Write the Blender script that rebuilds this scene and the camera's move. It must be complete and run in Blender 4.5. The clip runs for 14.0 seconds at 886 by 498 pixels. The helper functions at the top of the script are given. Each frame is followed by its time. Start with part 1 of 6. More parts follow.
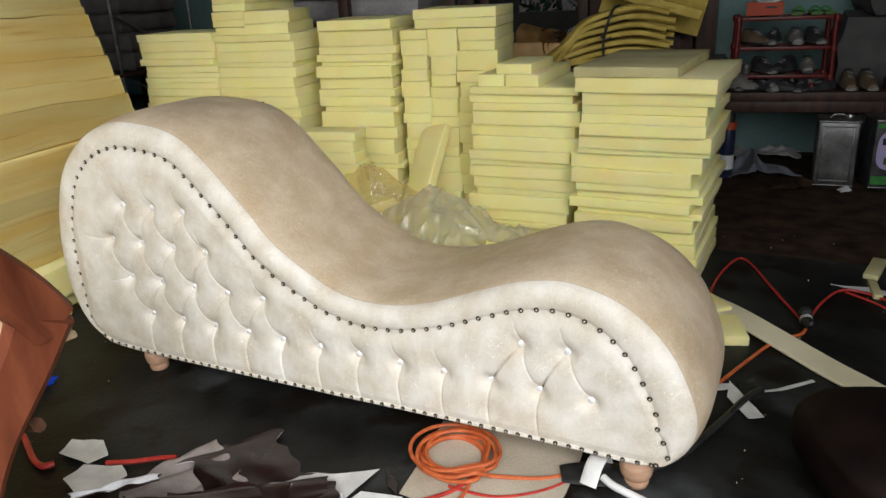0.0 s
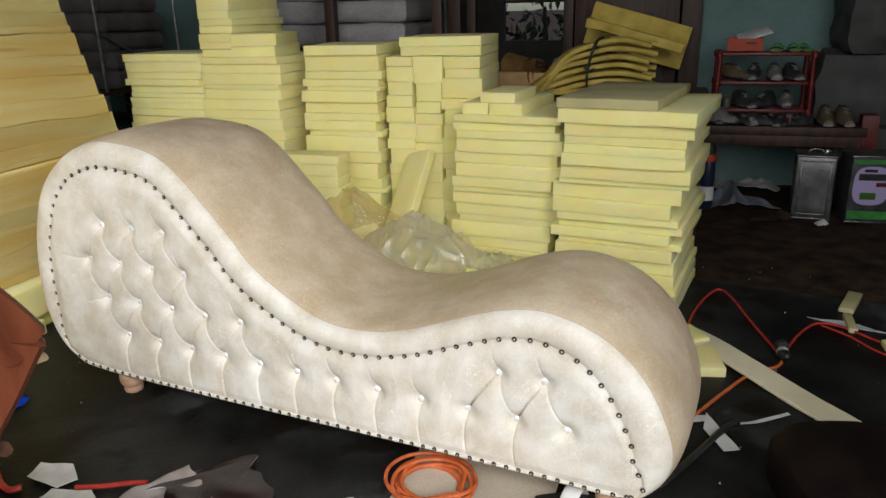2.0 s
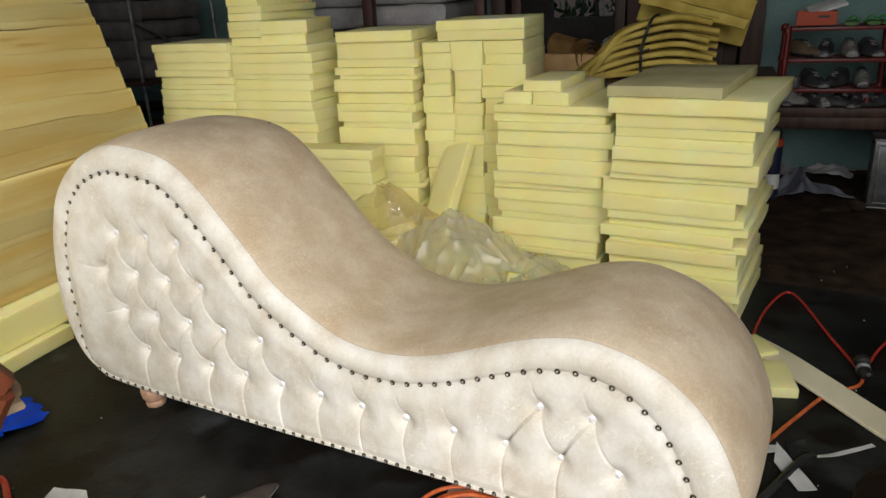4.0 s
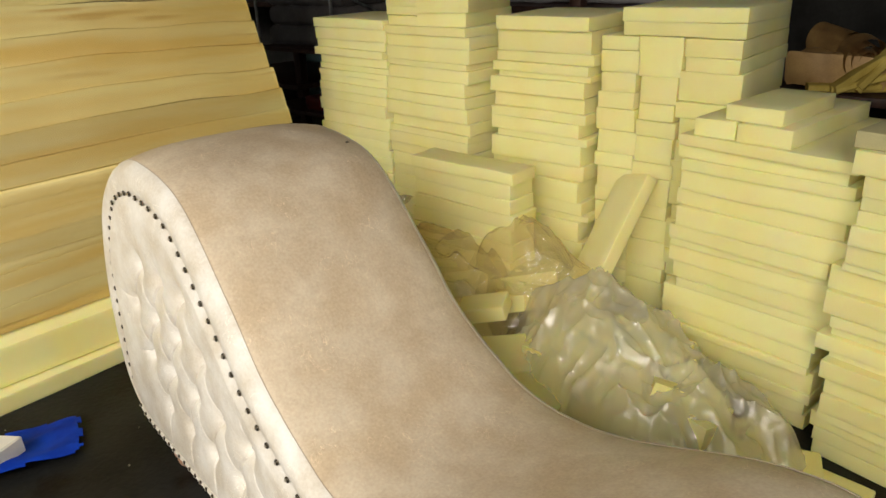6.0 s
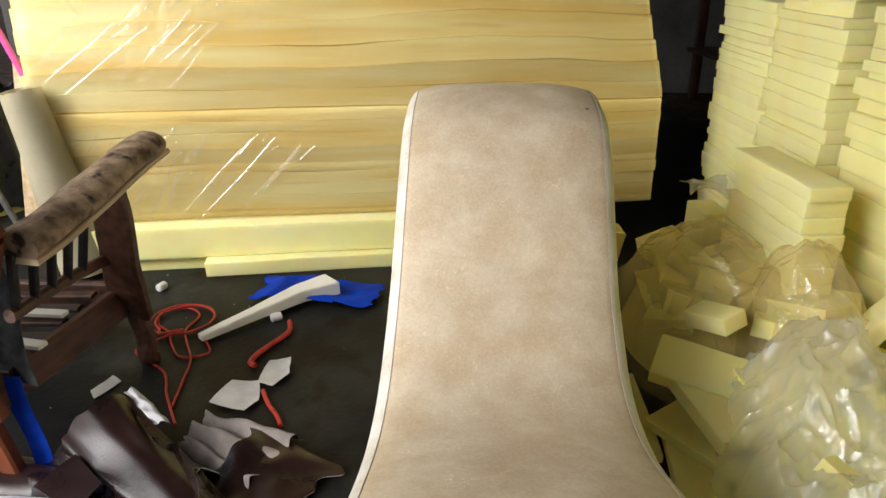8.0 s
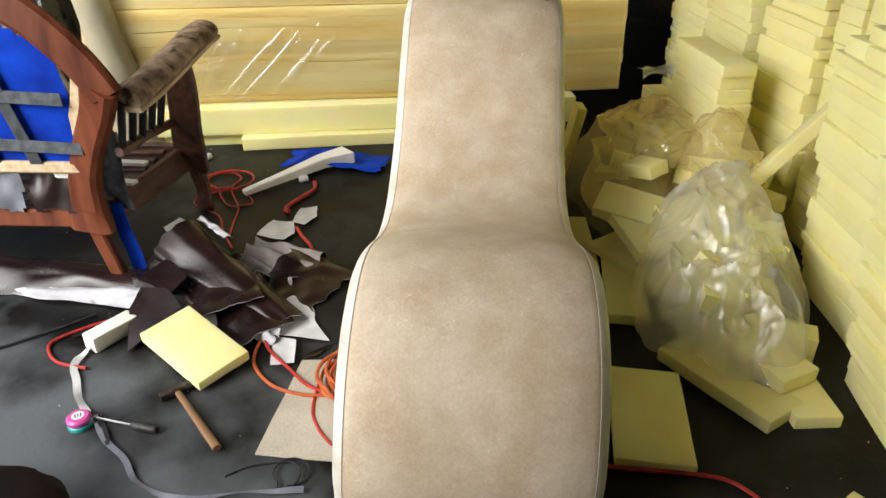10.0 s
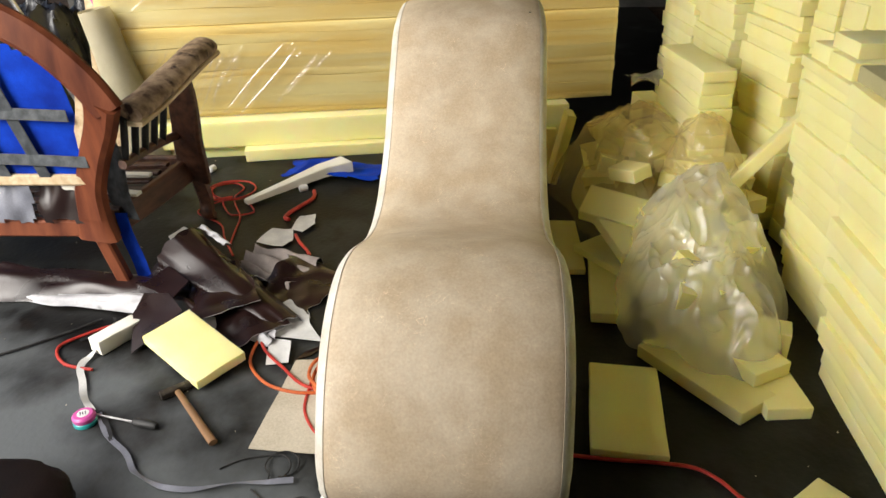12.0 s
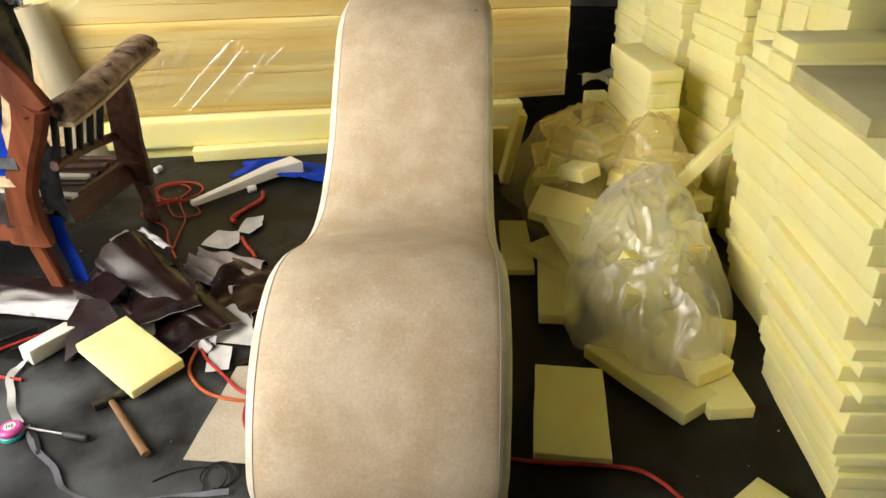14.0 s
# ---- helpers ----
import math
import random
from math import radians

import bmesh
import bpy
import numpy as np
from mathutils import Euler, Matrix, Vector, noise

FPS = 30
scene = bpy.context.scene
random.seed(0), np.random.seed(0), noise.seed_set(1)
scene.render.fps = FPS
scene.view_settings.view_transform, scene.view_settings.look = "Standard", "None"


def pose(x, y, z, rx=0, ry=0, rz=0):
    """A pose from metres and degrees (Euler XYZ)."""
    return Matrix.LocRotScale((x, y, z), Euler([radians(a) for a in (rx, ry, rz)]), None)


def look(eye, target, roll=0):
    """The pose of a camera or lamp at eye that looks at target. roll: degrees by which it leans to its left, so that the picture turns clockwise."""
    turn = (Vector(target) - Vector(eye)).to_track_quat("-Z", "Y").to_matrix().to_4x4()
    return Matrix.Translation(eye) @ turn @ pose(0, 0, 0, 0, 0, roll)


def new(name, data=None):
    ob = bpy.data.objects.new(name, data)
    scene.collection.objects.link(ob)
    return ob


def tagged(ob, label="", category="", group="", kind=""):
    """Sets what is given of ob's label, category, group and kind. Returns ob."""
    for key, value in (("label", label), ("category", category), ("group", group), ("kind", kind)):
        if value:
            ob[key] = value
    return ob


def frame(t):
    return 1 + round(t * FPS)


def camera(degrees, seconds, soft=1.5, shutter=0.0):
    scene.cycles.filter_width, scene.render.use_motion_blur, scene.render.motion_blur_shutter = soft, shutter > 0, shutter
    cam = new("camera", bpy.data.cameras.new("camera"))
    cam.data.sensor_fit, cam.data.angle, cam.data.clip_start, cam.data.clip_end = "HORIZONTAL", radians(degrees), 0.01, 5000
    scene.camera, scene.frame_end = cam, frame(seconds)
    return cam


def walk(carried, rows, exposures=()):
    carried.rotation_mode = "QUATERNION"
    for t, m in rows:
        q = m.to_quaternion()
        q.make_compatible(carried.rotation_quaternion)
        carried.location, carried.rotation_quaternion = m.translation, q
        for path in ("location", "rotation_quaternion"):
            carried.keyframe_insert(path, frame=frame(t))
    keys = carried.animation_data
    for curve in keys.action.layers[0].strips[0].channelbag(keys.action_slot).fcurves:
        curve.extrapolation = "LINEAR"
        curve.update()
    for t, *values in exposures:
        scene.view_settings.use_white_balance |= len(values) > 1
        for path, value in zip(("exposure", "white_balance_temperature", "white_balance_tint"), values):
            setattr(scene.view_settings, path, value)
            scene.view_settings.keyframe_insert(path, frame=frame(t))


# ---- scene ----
cam = camera(63.0, 14.0)
PATH = [
    (0, (0.688, -1.334, 1.069), (-0.163, 0.34, 0.382), -3.0),
    (0.5, (0.688, -1.338, 1.079), (-0.15, 0.354, 0.42), -2.8),
    (1, (0.684, -1.343, 1.08), (-0.151, 0.357, 0.436), -2.1),
    (1.5, (0.689, -1.343, 1.079), (-0.131, 0.364, 0.436), -1.9),
    (2, (0.697, -1.33, 1.079), (-0.121, 0.383, 0.451), -1.4),
    (4.5, (0.588, -0.984, 1.096), (-0.388, 0.608, 0.381), -2.3),
    (5, (0.508, -0.78, 1.096), (-0.526, 0.759, 0.346), -0.0),
    (5.5, (0.5, -0.594, 1.077), (-0.755, 0.814, 0.412), -2.9),
    (6, (0.52, -0.405, 1.123), (-0.908, 0.778, 0.373), -2.2),
    (6.5, (0.425, -0.139, 1.217), (-1.133, 0.817, 0.408), -5.2),
    (7, (0.404, -0.008, 1.138), (-1.383, 0.579, 0.459), -2.3),
    (7.5, (0.585, 0.162, 1.148), (-1.263, 0.266, 0.39), -0.1),
    (8, (0.858, 0.167, 1.108), (-0.981, 0.092, 0.327), -0.3),
    (8.5, (1.085, 0.166, 1.098), (-0.647, 0.074, 0.101), -0.4),
    (11, (1.491, 0.299, 1.199), (-0.27, 0.196, 0.255), -1.1),
    (11.5, (1.503, 0.312, 1.195), (-0.273, 0.2, 0.281), -2.0),
    (12, (1.503, 0.32, 1.188), (-0.247, 0.184, 0.23), -1.8),
    (12.5, (1.496, 0.332, 1.196), (-0.245, 0.216, 0.219), -1.4),
    (13, (1.494, 0.336, 1.201), (-0.259, 0.217, 0.245), -1.0),
    (13.5, (1.483, 0.356, 1.192), (-0.269, 0.304, 0.228), -0.1),
    (14, (1.469, 0.38, 1.18), (-0.283, 0.333, 0.216), -0.9),
]
walk(cam, [(t, look(eye, target, roll)) for t, eye, target, roll in PATH],
     exposures=[(0.0, -0.6, 6150, 10), (2.2, -0.6, 6150, 10), (4.5, -0.55, 6400, 10), (6.0, -0.44, 6750, 10), (7.0, -0.2, 6450, 10), (8.5, -0.24, 6200, 10), (11.0, -0.16, 6300, 10), (14.0, -0.14, 6900, 10)])

# ---------------------------------------------------------------- world and light
world = bpy.data.worlds.new("sky")
scene.world = world
world.use_nodes = True
wn = world.node_tree
sky = wn.nodes.new("ShaderNodeTexSky")
sky.sky_type = "NISHITA"
sky.sun_disc = False
sky.sun_elevation, sky.sun_rotation = radians(33), radians(133)
wn.links.new(sky.outputs[0], wn.nodes["Background"].inputs[0])
wn.nodes["Background"].inputs[1].default_value = 0.10
scene.view_settings.exposure = 0.0


def lamp(name, kind, m, power, color, size=None):
    d = bpy.data.lights.new(name, kind)
    d.energy, d.color = power, color
    if kind == "AREA":
        d.shape, d.size, d.size_y = "RECTANGLE", size[0], size[1]
    else:
        d.angle = radians(35)
    ob = new(name, d)
    ob.matrix_world = m
    return ob


# daylight through the wide open shop front
lamp("daylight_opening", "AREA", look((0.85, -2.35, 2.00), (-0.35, 0.0, 0.25)), 128, (1.0, 0.955, 0.885), (3.8, 1.9))
# added fill lamp that brightens the mattress fronts
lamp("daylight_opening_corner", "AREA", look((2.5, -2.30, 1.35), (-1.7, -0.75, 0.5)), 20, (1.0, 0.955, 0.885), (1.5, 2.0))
lamp("sun", "SUN", look((7.5, -7.0, 6.6), (0, 0, 0)), 4.6, (1.0, 0.96, 0.9))

# ---------------------------------------------------------------- materials


def mat(name, base, rough=0.6, metal=0.0, spec=0.5):
    m = bpy.data.materials.new(name)
    m.use_nodes = True
    b = m.node_tree.nodes["Principled BSDF"]
    b.inputs["Base Color"].default_value = (*base, 1)
    b.inputs["Roughness"].default_value = rough
    b.inputs["Metallic"].default_value = metal
    b.inputs["Specular IOR Level"].default_value = spec
    return m


def surface(name, dark, light, scale, rough=0.7, bump=0.2, fine=300.0, spots=None, metal=0.0, spec=0.4, per_object=0.0,
            stretch=(1, 1, 1), detail=5.0, contrast=(0.3, 0.7), rough_var=0.1, bump_dist=0.002, sheen=0.0, coarse_bump=0.0, subsurface=0.0):
    """Two scales of variation: broad mottling between dark and light, and fine grain that also makes relief."""
    m = mat(name, light, rough, metal, spec)
    t, n = m.node_tree, m.node_tree.nodes
    b = n["Principled BSDF"]
    tc = n.new("ShaderNodeTexCoord")
    mp = n.new("ShaderNodeMapping")
    mp.inputs["Scale"].default_value = stretch
    t.links.new(tc.outputs["Object"], mp.inputs[0])
    broad = n.new("ShaderNodeTexNoise")
    broad.inputs["Scale"].default_value, broad.inputs["Detail"].default_value = scale, detail
    t.links.new(mp.outputs[0], broad.inputs["Vector"])
    grain = n.new("ShaderNodeTexNoise")
    grain.inputs["Scale"].default_value, grain.inputs["Detail"].default_value = fine, 3
    t.links.new(mp.outputs[0], grain.inputs["Vector"])
    ramp = n.new("ShaderNodeValToRGB")
    ramp.color_ramp.elements[0].position, ramp.color_ramp.elements[1].position = contrast
    ramp.color_ramp.elements[0].color, ramp.color_ramp.elements[1].color = (*dark, 1), (*light, 1)
    t.links.new(broad.outputs["Fac"], ramp.inputs[0])
    colour = ramp.outputs[0]
    g = n.new("ShaderNodeMix")
    g.data_type, g.blend_type = "RGBA", "OVERLAY"
    g.inputs[0].default_value = 0.25
    t.links.new(colour, g.inputs[6])
    t.links.new(grain.outputs["Fac"], g.inputs[7])
    colour = g.outputs[2]
    if spots:
        sp = n.new("ShaderNodeTexNoise")
        sp.inputs["Scale"].default_value, sp.inputs["Detail"].default_value = spots[1], 6
        t.links.new(mp.outputs[0], sp.inputs["Vector"])
        sr = n.new("ShaderNodeValToRGB")
        sr.color_ramp.elements[0].position, sr.color_ramp.elements[1].position = spots[2], spots[2] + 0.08
        t.links.new(sp.outputs["Fac"], sr.inputs[0])
        mix = n.new("ShaderNodeMix")
        mix.data_type = "RGBA"
        mix.inputs[7].default_value = (*spots[0], 1)
        t.links.new(sr.outputs[0], mix.inputs[0])
        t.links.new(colour, mix.inputs[6])
        colour = mix.outputs[2]
    if per_object:
        info = n.new("ShaderNodeObjectInfo")
        mr = n.new("ShaderNodeMapRange")
        mr.inputs[3].default_value, mr.inputs[4].default_value = 1 - per_object, 1 + per_object * 0.4
        t.links.new(info.outputs["Random"], mr.inputs[0])
        hv = n.new("ShaderNodeHueSaturation")
        t.links.new(mr.outputs[0], hv.inputs["Value"])
        t.links.new(colour, hv.inputs["Color"])
        colour = hv.outputs[0]
    t.links.new(colour, b.inputs["Base Color"])
    rr = n.new("ShaderNodeMapRange")
    rr.inputs[3].default_value, rr.inputs[4].default_value = rough - rough_var, rough + rough_var
    t.links.new(broad.outputs["Fac"], rr.inputs[0])
    t.links.new(rr.outputs[0], b.inputs["Roughness"])
    bp = n.new("ShaderNodeBump")
    bp.inputs["Strength"].default_value, bp.inputs["Distance"].default_value = bump, bump_dist
    t.links.new(grain.outputs["Fac"], bp.inputs["Height"])
    last = bp
    if coarse_bump:
        b2 = n.new("ShaderNodeBump")
        b2.inputs["Strength"].default_value, b2.inputs["Distance"].default_value = coarse_bump, 0.01
        t.links.new(broad.outputs["Fac"], b2.inputs["Height"])
        t.links.new(bp.outputs[0], b2.inputs["Normal"])
        last = b2
    t.links.new(last.outputs[0], b.inputs["Normal"])
    if sheen:
        b.inputs["Sheen Weight"].default_value = sheen
    if subsurface:
        b.inputs["Subsurface Weight"].default_value = subsurface
        b.inputs["Subsurface Radius"].default_value = (1.0, 0.7, 0.2)
        b.inputs["Subsurface Scale"].default_value = 0.018
    return m


def leather(name, dark, light):
    """Soft synthetic leather: cloudy tone, faint scratches, fine creases."""
    m = surface(name, dark, light, 11, rough=0.5, bump=0.22, fine=190, spec=0.4, contrast=(0.36, 0.64), detail=6, bump_dist=0.0010, coarse_bump=0.15)
    t, n = m.node_tree, m.node_tree.nodes
    tc = n.new("ShaderNodeTexCoord")
    hair = n.new("ShaderNodeTexNoise")
    hair.inputs["Scale"].default_value, hair.inputs["Detail"].default_value, hair.inputs["Distortion"].default_value = 26, 3, 0.9
    t.links.new(tc.outputs["Object"], hair.inputs["Vector"])
    mid_off = n.new("ShaderNodeMath")
    mid_off.operation = "SUBTRACT"
    mid_off.inputs[1].default_value = 0.5
    t.links.new(hair.outputs["Fac"], mid_off.inputs[0])
    ridge = n.new("ShaderNodeMath")
    ridge.operation = "ABSOLUTE"
    t.links.new(mid_off.outputs[0], ridge.inputs[0])
    r = n.new("ShaderNodeMapRange")
    r.inputs[1].default_value, r.inputs[2].default_value = 0.0, 0.008
    t.links.new(ridge.outputs[0], r.inputs[0])
    patch = n.new("ShaderNodeTexNoise")
    patch.inputs["Scale"].default_value = 9
    t.links.new(tc.outputs["Object"], patch.inputs["Vector"])
    pr = n.new("ShaderNodeMapRange")
    pr.inputs[1].default_value, pr.inputs[2].default_value = 0.50, 0.64
    t.links.new(patch.outputs["Fac"], pr.inputs[0])
    inv = n.new("ShaderNodeMath")
    inv.operation = "MULTIPLY_ADD"
    inv.inputs[2].default_value = 0.0
    t.links.new(r.outputs[0], inv.inputs[0])
    t.links.new(pr.outputs[0], inv.inputs[1])
    b = n["Principled BSDF"]
    mid = n.new("ShaderNodeTexNoise")
    mid.inputs["Scale"].default_value, mid.inputs["Detail"].default_value, mid.inputs["Roughness"].default_value = 46, 6, 0.7
    t.links.new(tc.outputs["Object"], mid.inputs["Vector"])
    tone = n.new("ShaderNodeMapRange")
    tone.inputs[1].default_value, tone.inputs[2].default_value = 0.3, 0.7
    tone.inputs[3].default_value, tone.inputs[4].default_value = 0.93, 1.05
    t.links.new(mid.outputs["Fac"], tone.inputs[0])
    away = n.new("ShaderNodeMath")
    away.operation = "SUBTRACT"
    away.inputs[0].default_value = 1.0
    t.links.new(r.outputs[0], away.inputs[1])
    worn = n.new("ShaderNodeMath")
    worn.operation = "MULTIPLY"
    t.links.new(away.outputs[0], worn.inputs[0])
    t.links.new(pr.outputs[0], worn.inputs[1])
    line = n.new("ShaderNodeMath")
    line.operation = "MULTIPLY_ADD"
    line.inputs[1].default_value, line.inputs[2].default_value = 0.36, 1.0
    t.links.new(worn.outputs[0], line.inputs[0])
    both = n.new("ShaderNodeMath")
    both.operation = "MULTIPLY"
    t.links.new(tone.outputs[0], both.inputs[0])
    t.links.new(line.outputs[0], both.inputs[1])
    hv = n.new("ShaderNodeHueSaturation")
    t.links.new(both.outputs[0], hv.inputs["Value"])
    t.links.new(b.inputs["Base Color"].links[0].from_socket, hv.inputs["Color"])
    t.links.new(hv.outputs[0], b.inputs["Base Color"])
    bp = n.new("ShaderNodeBump")
    bp.inputs["Strength"].default_value, bp.inputs["Distance"].default_value = 0.4, 0.0014
    t.links.new(inv.outputs[0], bp.inputs["Height"])
    t.links.new(b.inputs["Normal"].links[0].from_socket, bp.inputs["Normal"])
    t.links.new(bp.outputs[0], b.inputs["Normal"])
    return m


def film(name, clear=0.55, tint=(1, 1, 1), gloss=0.05, edge=1.2, rough=0.12, bump=0.5, scale=14, stretch=(1, 1, 1), milk_tone=(0.93, 0.92, 0.88), relief=0.02, fineness=6):
    """Thin wrapping film: mostly see-through, with a milky part and sharp wrinkled gloss."""
    m = bpy.data.materials.new(name)
    m.use_nodes = True
    t, n = m.node_tree, m.node_tree.nodes
    n.remove(n["Principled BSDF"])
    out = n["Material Output"]
    tr, df, gl = n.new("ShaderNodeBsdfTransparent"), n.new("ShaderNodeBsdfTranslucent"), n.new("ShaderNodeBsdfGlossy")
    d2 = n.new("ShaderNodeBsdfDiffuse")
    tr.inputs[0].default_value = (*tint, 1)
    df.inputs[0].default_value = d2.inputs[0].default_value = (*milk_tone, 1)
    gl.inputs["Roughness"].default_value = rough
    tc, mp, no = n.new("ShaderNodeTexCoord"), n.new("ShaderNodeMapping"), n.new("ShaderNodeTexNoise")
    mp.inputs["Scale"].default_value = stretch
    no.inputs["Scale"].default_value, no.inputs["Detail"].default_value, no.inputs["Distortion"].default_value = scale, fineness, 1.2
    t.links.new(tc.outputs["Object"], mp.inputs[0])
    t.links.new(mp.outputs[0], no.inputs["Vector"])
    bp = n.new("ShaderNodeBump")
    bp.inputs["Strength"].default_value, bp.inputs["Distance"].default_value = bump, relief
    t.links.new(no.outputs["Fac"], bp.inputs["Height"])
    t.links.new(bp.outputs[0], gl.inputs["Normal"])
    milk = n.new("ShaderNodeMixShader")
    t.links.new(df.outputs[0], milk.inputs[1])
    t.links.new(d2.outputs[0], milk.inputs[2])
    body = n.new("ShaderNodeMixShader")
    body.inputs[0].default_value = clear
    t.links.new(milk.outputs[0], body.inputs[1])
    t.links.new(tr.outputs[0], body.inputs[2])
    fr = n.new("ShaderNodeFresnel")
    fr.inputs[0].default_value = 1.45
    t.links.new(bp.outputs[0], fr.inputs["Normal"])
    mul = n.new("ShaderNodeMath")
    mul.operation = "MULTIPLY_ADD"
    mul.inputs[1].default_value, mul.inputs[2].default_value = edge, gloss
    t.links.new(fr.outputs[0], mul.inputs[0])
    mul.use_clamp = True
    last = n.new("ShaderNodeMixShader")
    t.links.new(mul.outputs[0], last.inputs[0])
    t.links.new(body.outputs[0], last.inputs[1])
    t.links.new(gl.outputs[0], last.inputs[2])
    t.links.new(last.outputs[0], out.inputs[0])
    return m


# one leather in two tones: the sides are painted paler, as if daylit
M_SUEDE = leather("beige_leather", (0.575, 0.447, 0.297), (0.685, 0.572, 0.42))
M_LEATHER_LIT = leather("beige_leather_lit", (0.645, 0.585, 0.485), (0.795, 0.765, 0.70))
M_THREAD = mat("seam_thread", (0.48, 0.40, 0.31), 0.8)
M_NAIL = surface("antique_brass_nail", (0.03, 0.025, 0.018), (0.12, 0.10, 0.07), 60, rough=0.35, metal=0.8, bump=0.1)
# bright metal that paints the highlight on each nail
M_NAILGLINT = mat("nail_glint", (0.55, 0.5, 0.42), 0.3, 0.9)
M_TRIM = surface("white_gimp_tape", (0.62, 0.58, 0.5), (0.82, 0.78, 0.7), 90, rough=0.7, bump=0.5, fine=500)
M_CRYSTAL = mat("crystal_button", (0.93, 0.93, 0.95), 0.08, 0.35, 0.9)
M_RAWWOOD = surface("raw_pink_wood", (0.42, 0.24, 0.15), (0.62, 0.40, 0.27), 14, rough=0.55, stretch=(1, 1, 4), bump=0.2)
M_FOAM = surface("pale_yellow_foam", (0.90, 0.81, 0.34), (0.95, 0.885, 0.45), 6, rough=0.95, bump=0.5, fine=700, spec=0.1, per_object=0.07, bump_dist=0.0015, subsurface=0.6)
M_FOAM2 = surface("aged_yellow_foam", (0.88, 0.655, 0.215), (0.96, 0.858, 0.43), 4.5, rough=0.95, bump=0.5, fine=500, spec=0.1, per_object=0.20, contrast=(0.36, 0.64),
                  stretch=(1, 0.22, 3.2), bump_dist=0.0015, spots=((0.74, 0.50, 0.16), 7, 0.66))
M_FOAMW = surface("white_foam", (0.80, 0.77, 0.66), (0.90, 0.88, 0.8), 9, rough=0.95, bump=0.4, fine=600, spec=0.1)
M_FOAMD = surface("darker_foam", (0.42, 0.38, 0.2), (0.6, 0.55, 0.3), 5, rough=0.95, bump=0.4, fine=600, spec=0.1)
M_FLOOR = surface("worn_grey_concrete", (0.005, 0.0046, 0.0045), (0.028, 0.029, 0.027), 2.8, rough=0.47, bump=0.4, fine=60, detail=10, contrast=(0.36, 0.66),
                  spots=((0.010, 0.0075, 0.006), 5, 0.53), rough_var=0.13, bump_dist=0.003, spec=0.14)


def daylit_patch(m, centre, size, tone, amount):
    """Daylight near the shop front painted into the colour, with an uneven outline."""
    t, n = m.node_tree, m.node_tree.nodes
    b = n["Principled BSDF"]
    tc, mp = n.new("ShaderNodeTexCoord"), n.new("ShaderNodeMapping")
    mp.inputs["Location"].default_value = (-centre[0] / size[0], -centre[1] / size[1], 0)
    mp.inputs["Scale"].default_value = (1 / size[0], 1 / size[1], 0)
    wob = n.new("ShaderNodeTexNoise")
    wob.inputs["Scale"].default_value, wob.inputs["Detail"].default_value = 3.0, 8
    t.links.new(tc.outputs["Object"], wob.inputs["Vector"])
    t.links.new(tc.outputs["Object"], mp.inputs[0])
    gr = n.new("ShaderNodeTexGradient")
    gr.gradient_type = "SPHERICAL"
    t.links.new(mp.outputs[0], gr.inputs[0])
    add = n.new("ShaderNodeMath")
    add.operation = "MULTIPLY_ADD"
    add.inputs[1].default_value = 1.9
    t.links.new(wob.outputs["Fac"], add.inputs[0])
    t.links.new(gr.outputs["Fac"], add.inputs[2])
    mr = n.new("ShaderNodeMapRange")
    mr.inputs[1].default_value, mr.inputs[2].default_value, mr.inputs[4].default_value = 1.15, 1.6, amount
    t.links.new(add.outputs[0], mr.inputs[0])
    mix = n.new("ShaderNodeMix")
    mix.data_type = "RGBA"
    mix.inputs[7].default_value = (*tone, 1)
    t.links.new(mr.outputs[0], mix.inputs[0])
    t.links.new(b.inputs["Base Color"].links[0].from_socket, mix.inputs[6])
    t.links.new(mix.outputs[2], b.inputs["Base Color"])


# the floor's paler front area is daylight painted into its colour
daylit_patch(M_FLOOR, (0.55, -1.0), (1.05, 1.2), (0.122, 0.132, 0.138), 0.9)
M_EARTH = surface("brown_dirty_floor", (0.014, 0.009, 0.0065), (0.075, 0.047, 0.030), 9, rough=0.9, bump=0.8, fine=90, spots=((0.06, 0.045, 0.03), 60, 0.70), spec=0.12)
M_TEAL = surface("teal_wall_paint", (0.095, 0.165, 0.16), (0.17, 0.275, 0.262), 3, rough=0.7, bump=0.15, fine=80, spots=((0.17, 0.24, 0.23), 6, 0.64))
# wall and roof tones kept dark to hold down bounced light
M_WALL = surface("dark_plaster", (0.05, 0.047, 0.042), (0.13, 0.125, 0.115), 2.5, rough=0.85, bump=0.3, fine=60)
M_CEIL = surface("dark_roof_boards", (0.03, 0.025, 0.02), (0.08, 0.065, 0.05), 3, rough=0.85, bump=0.3, stretch=(1, 8, 1))
M_DARKWOOD = surface("dark_stained_wood", (0.022, 0.010, 0.006), (0.07, 0.032, 0.02), 6, rough=0.5, stretch=(6, 6, 0.6), bump=0.3)
M_REDWOOD = surface("reddish_carved_wood", (0.085, 0.020, 0.009), (0.21, 0.062, 0.026), 5, rough=0.55, stretch=(5, 5, 0.8), bump=0.15, spec=0.22)
M_BROWNWOOD = surface("worn_brown_wood", (0.040, 0.016, 0.009), (0.13, 0.055, 0.030), 8, rough=0.5, stretch=(1.2, 5, 5), bump=0.3)
M_ARMPAD = surface("stripped_arm_top", (0.10, 0.055, 0.032), (0.46, 0.33, 0.21), 24, rough=0.75, bump=0.8, fine=120, spots=((0.04, 0.02, 0.015), 16, 0.58), coarse_bump=0.6)
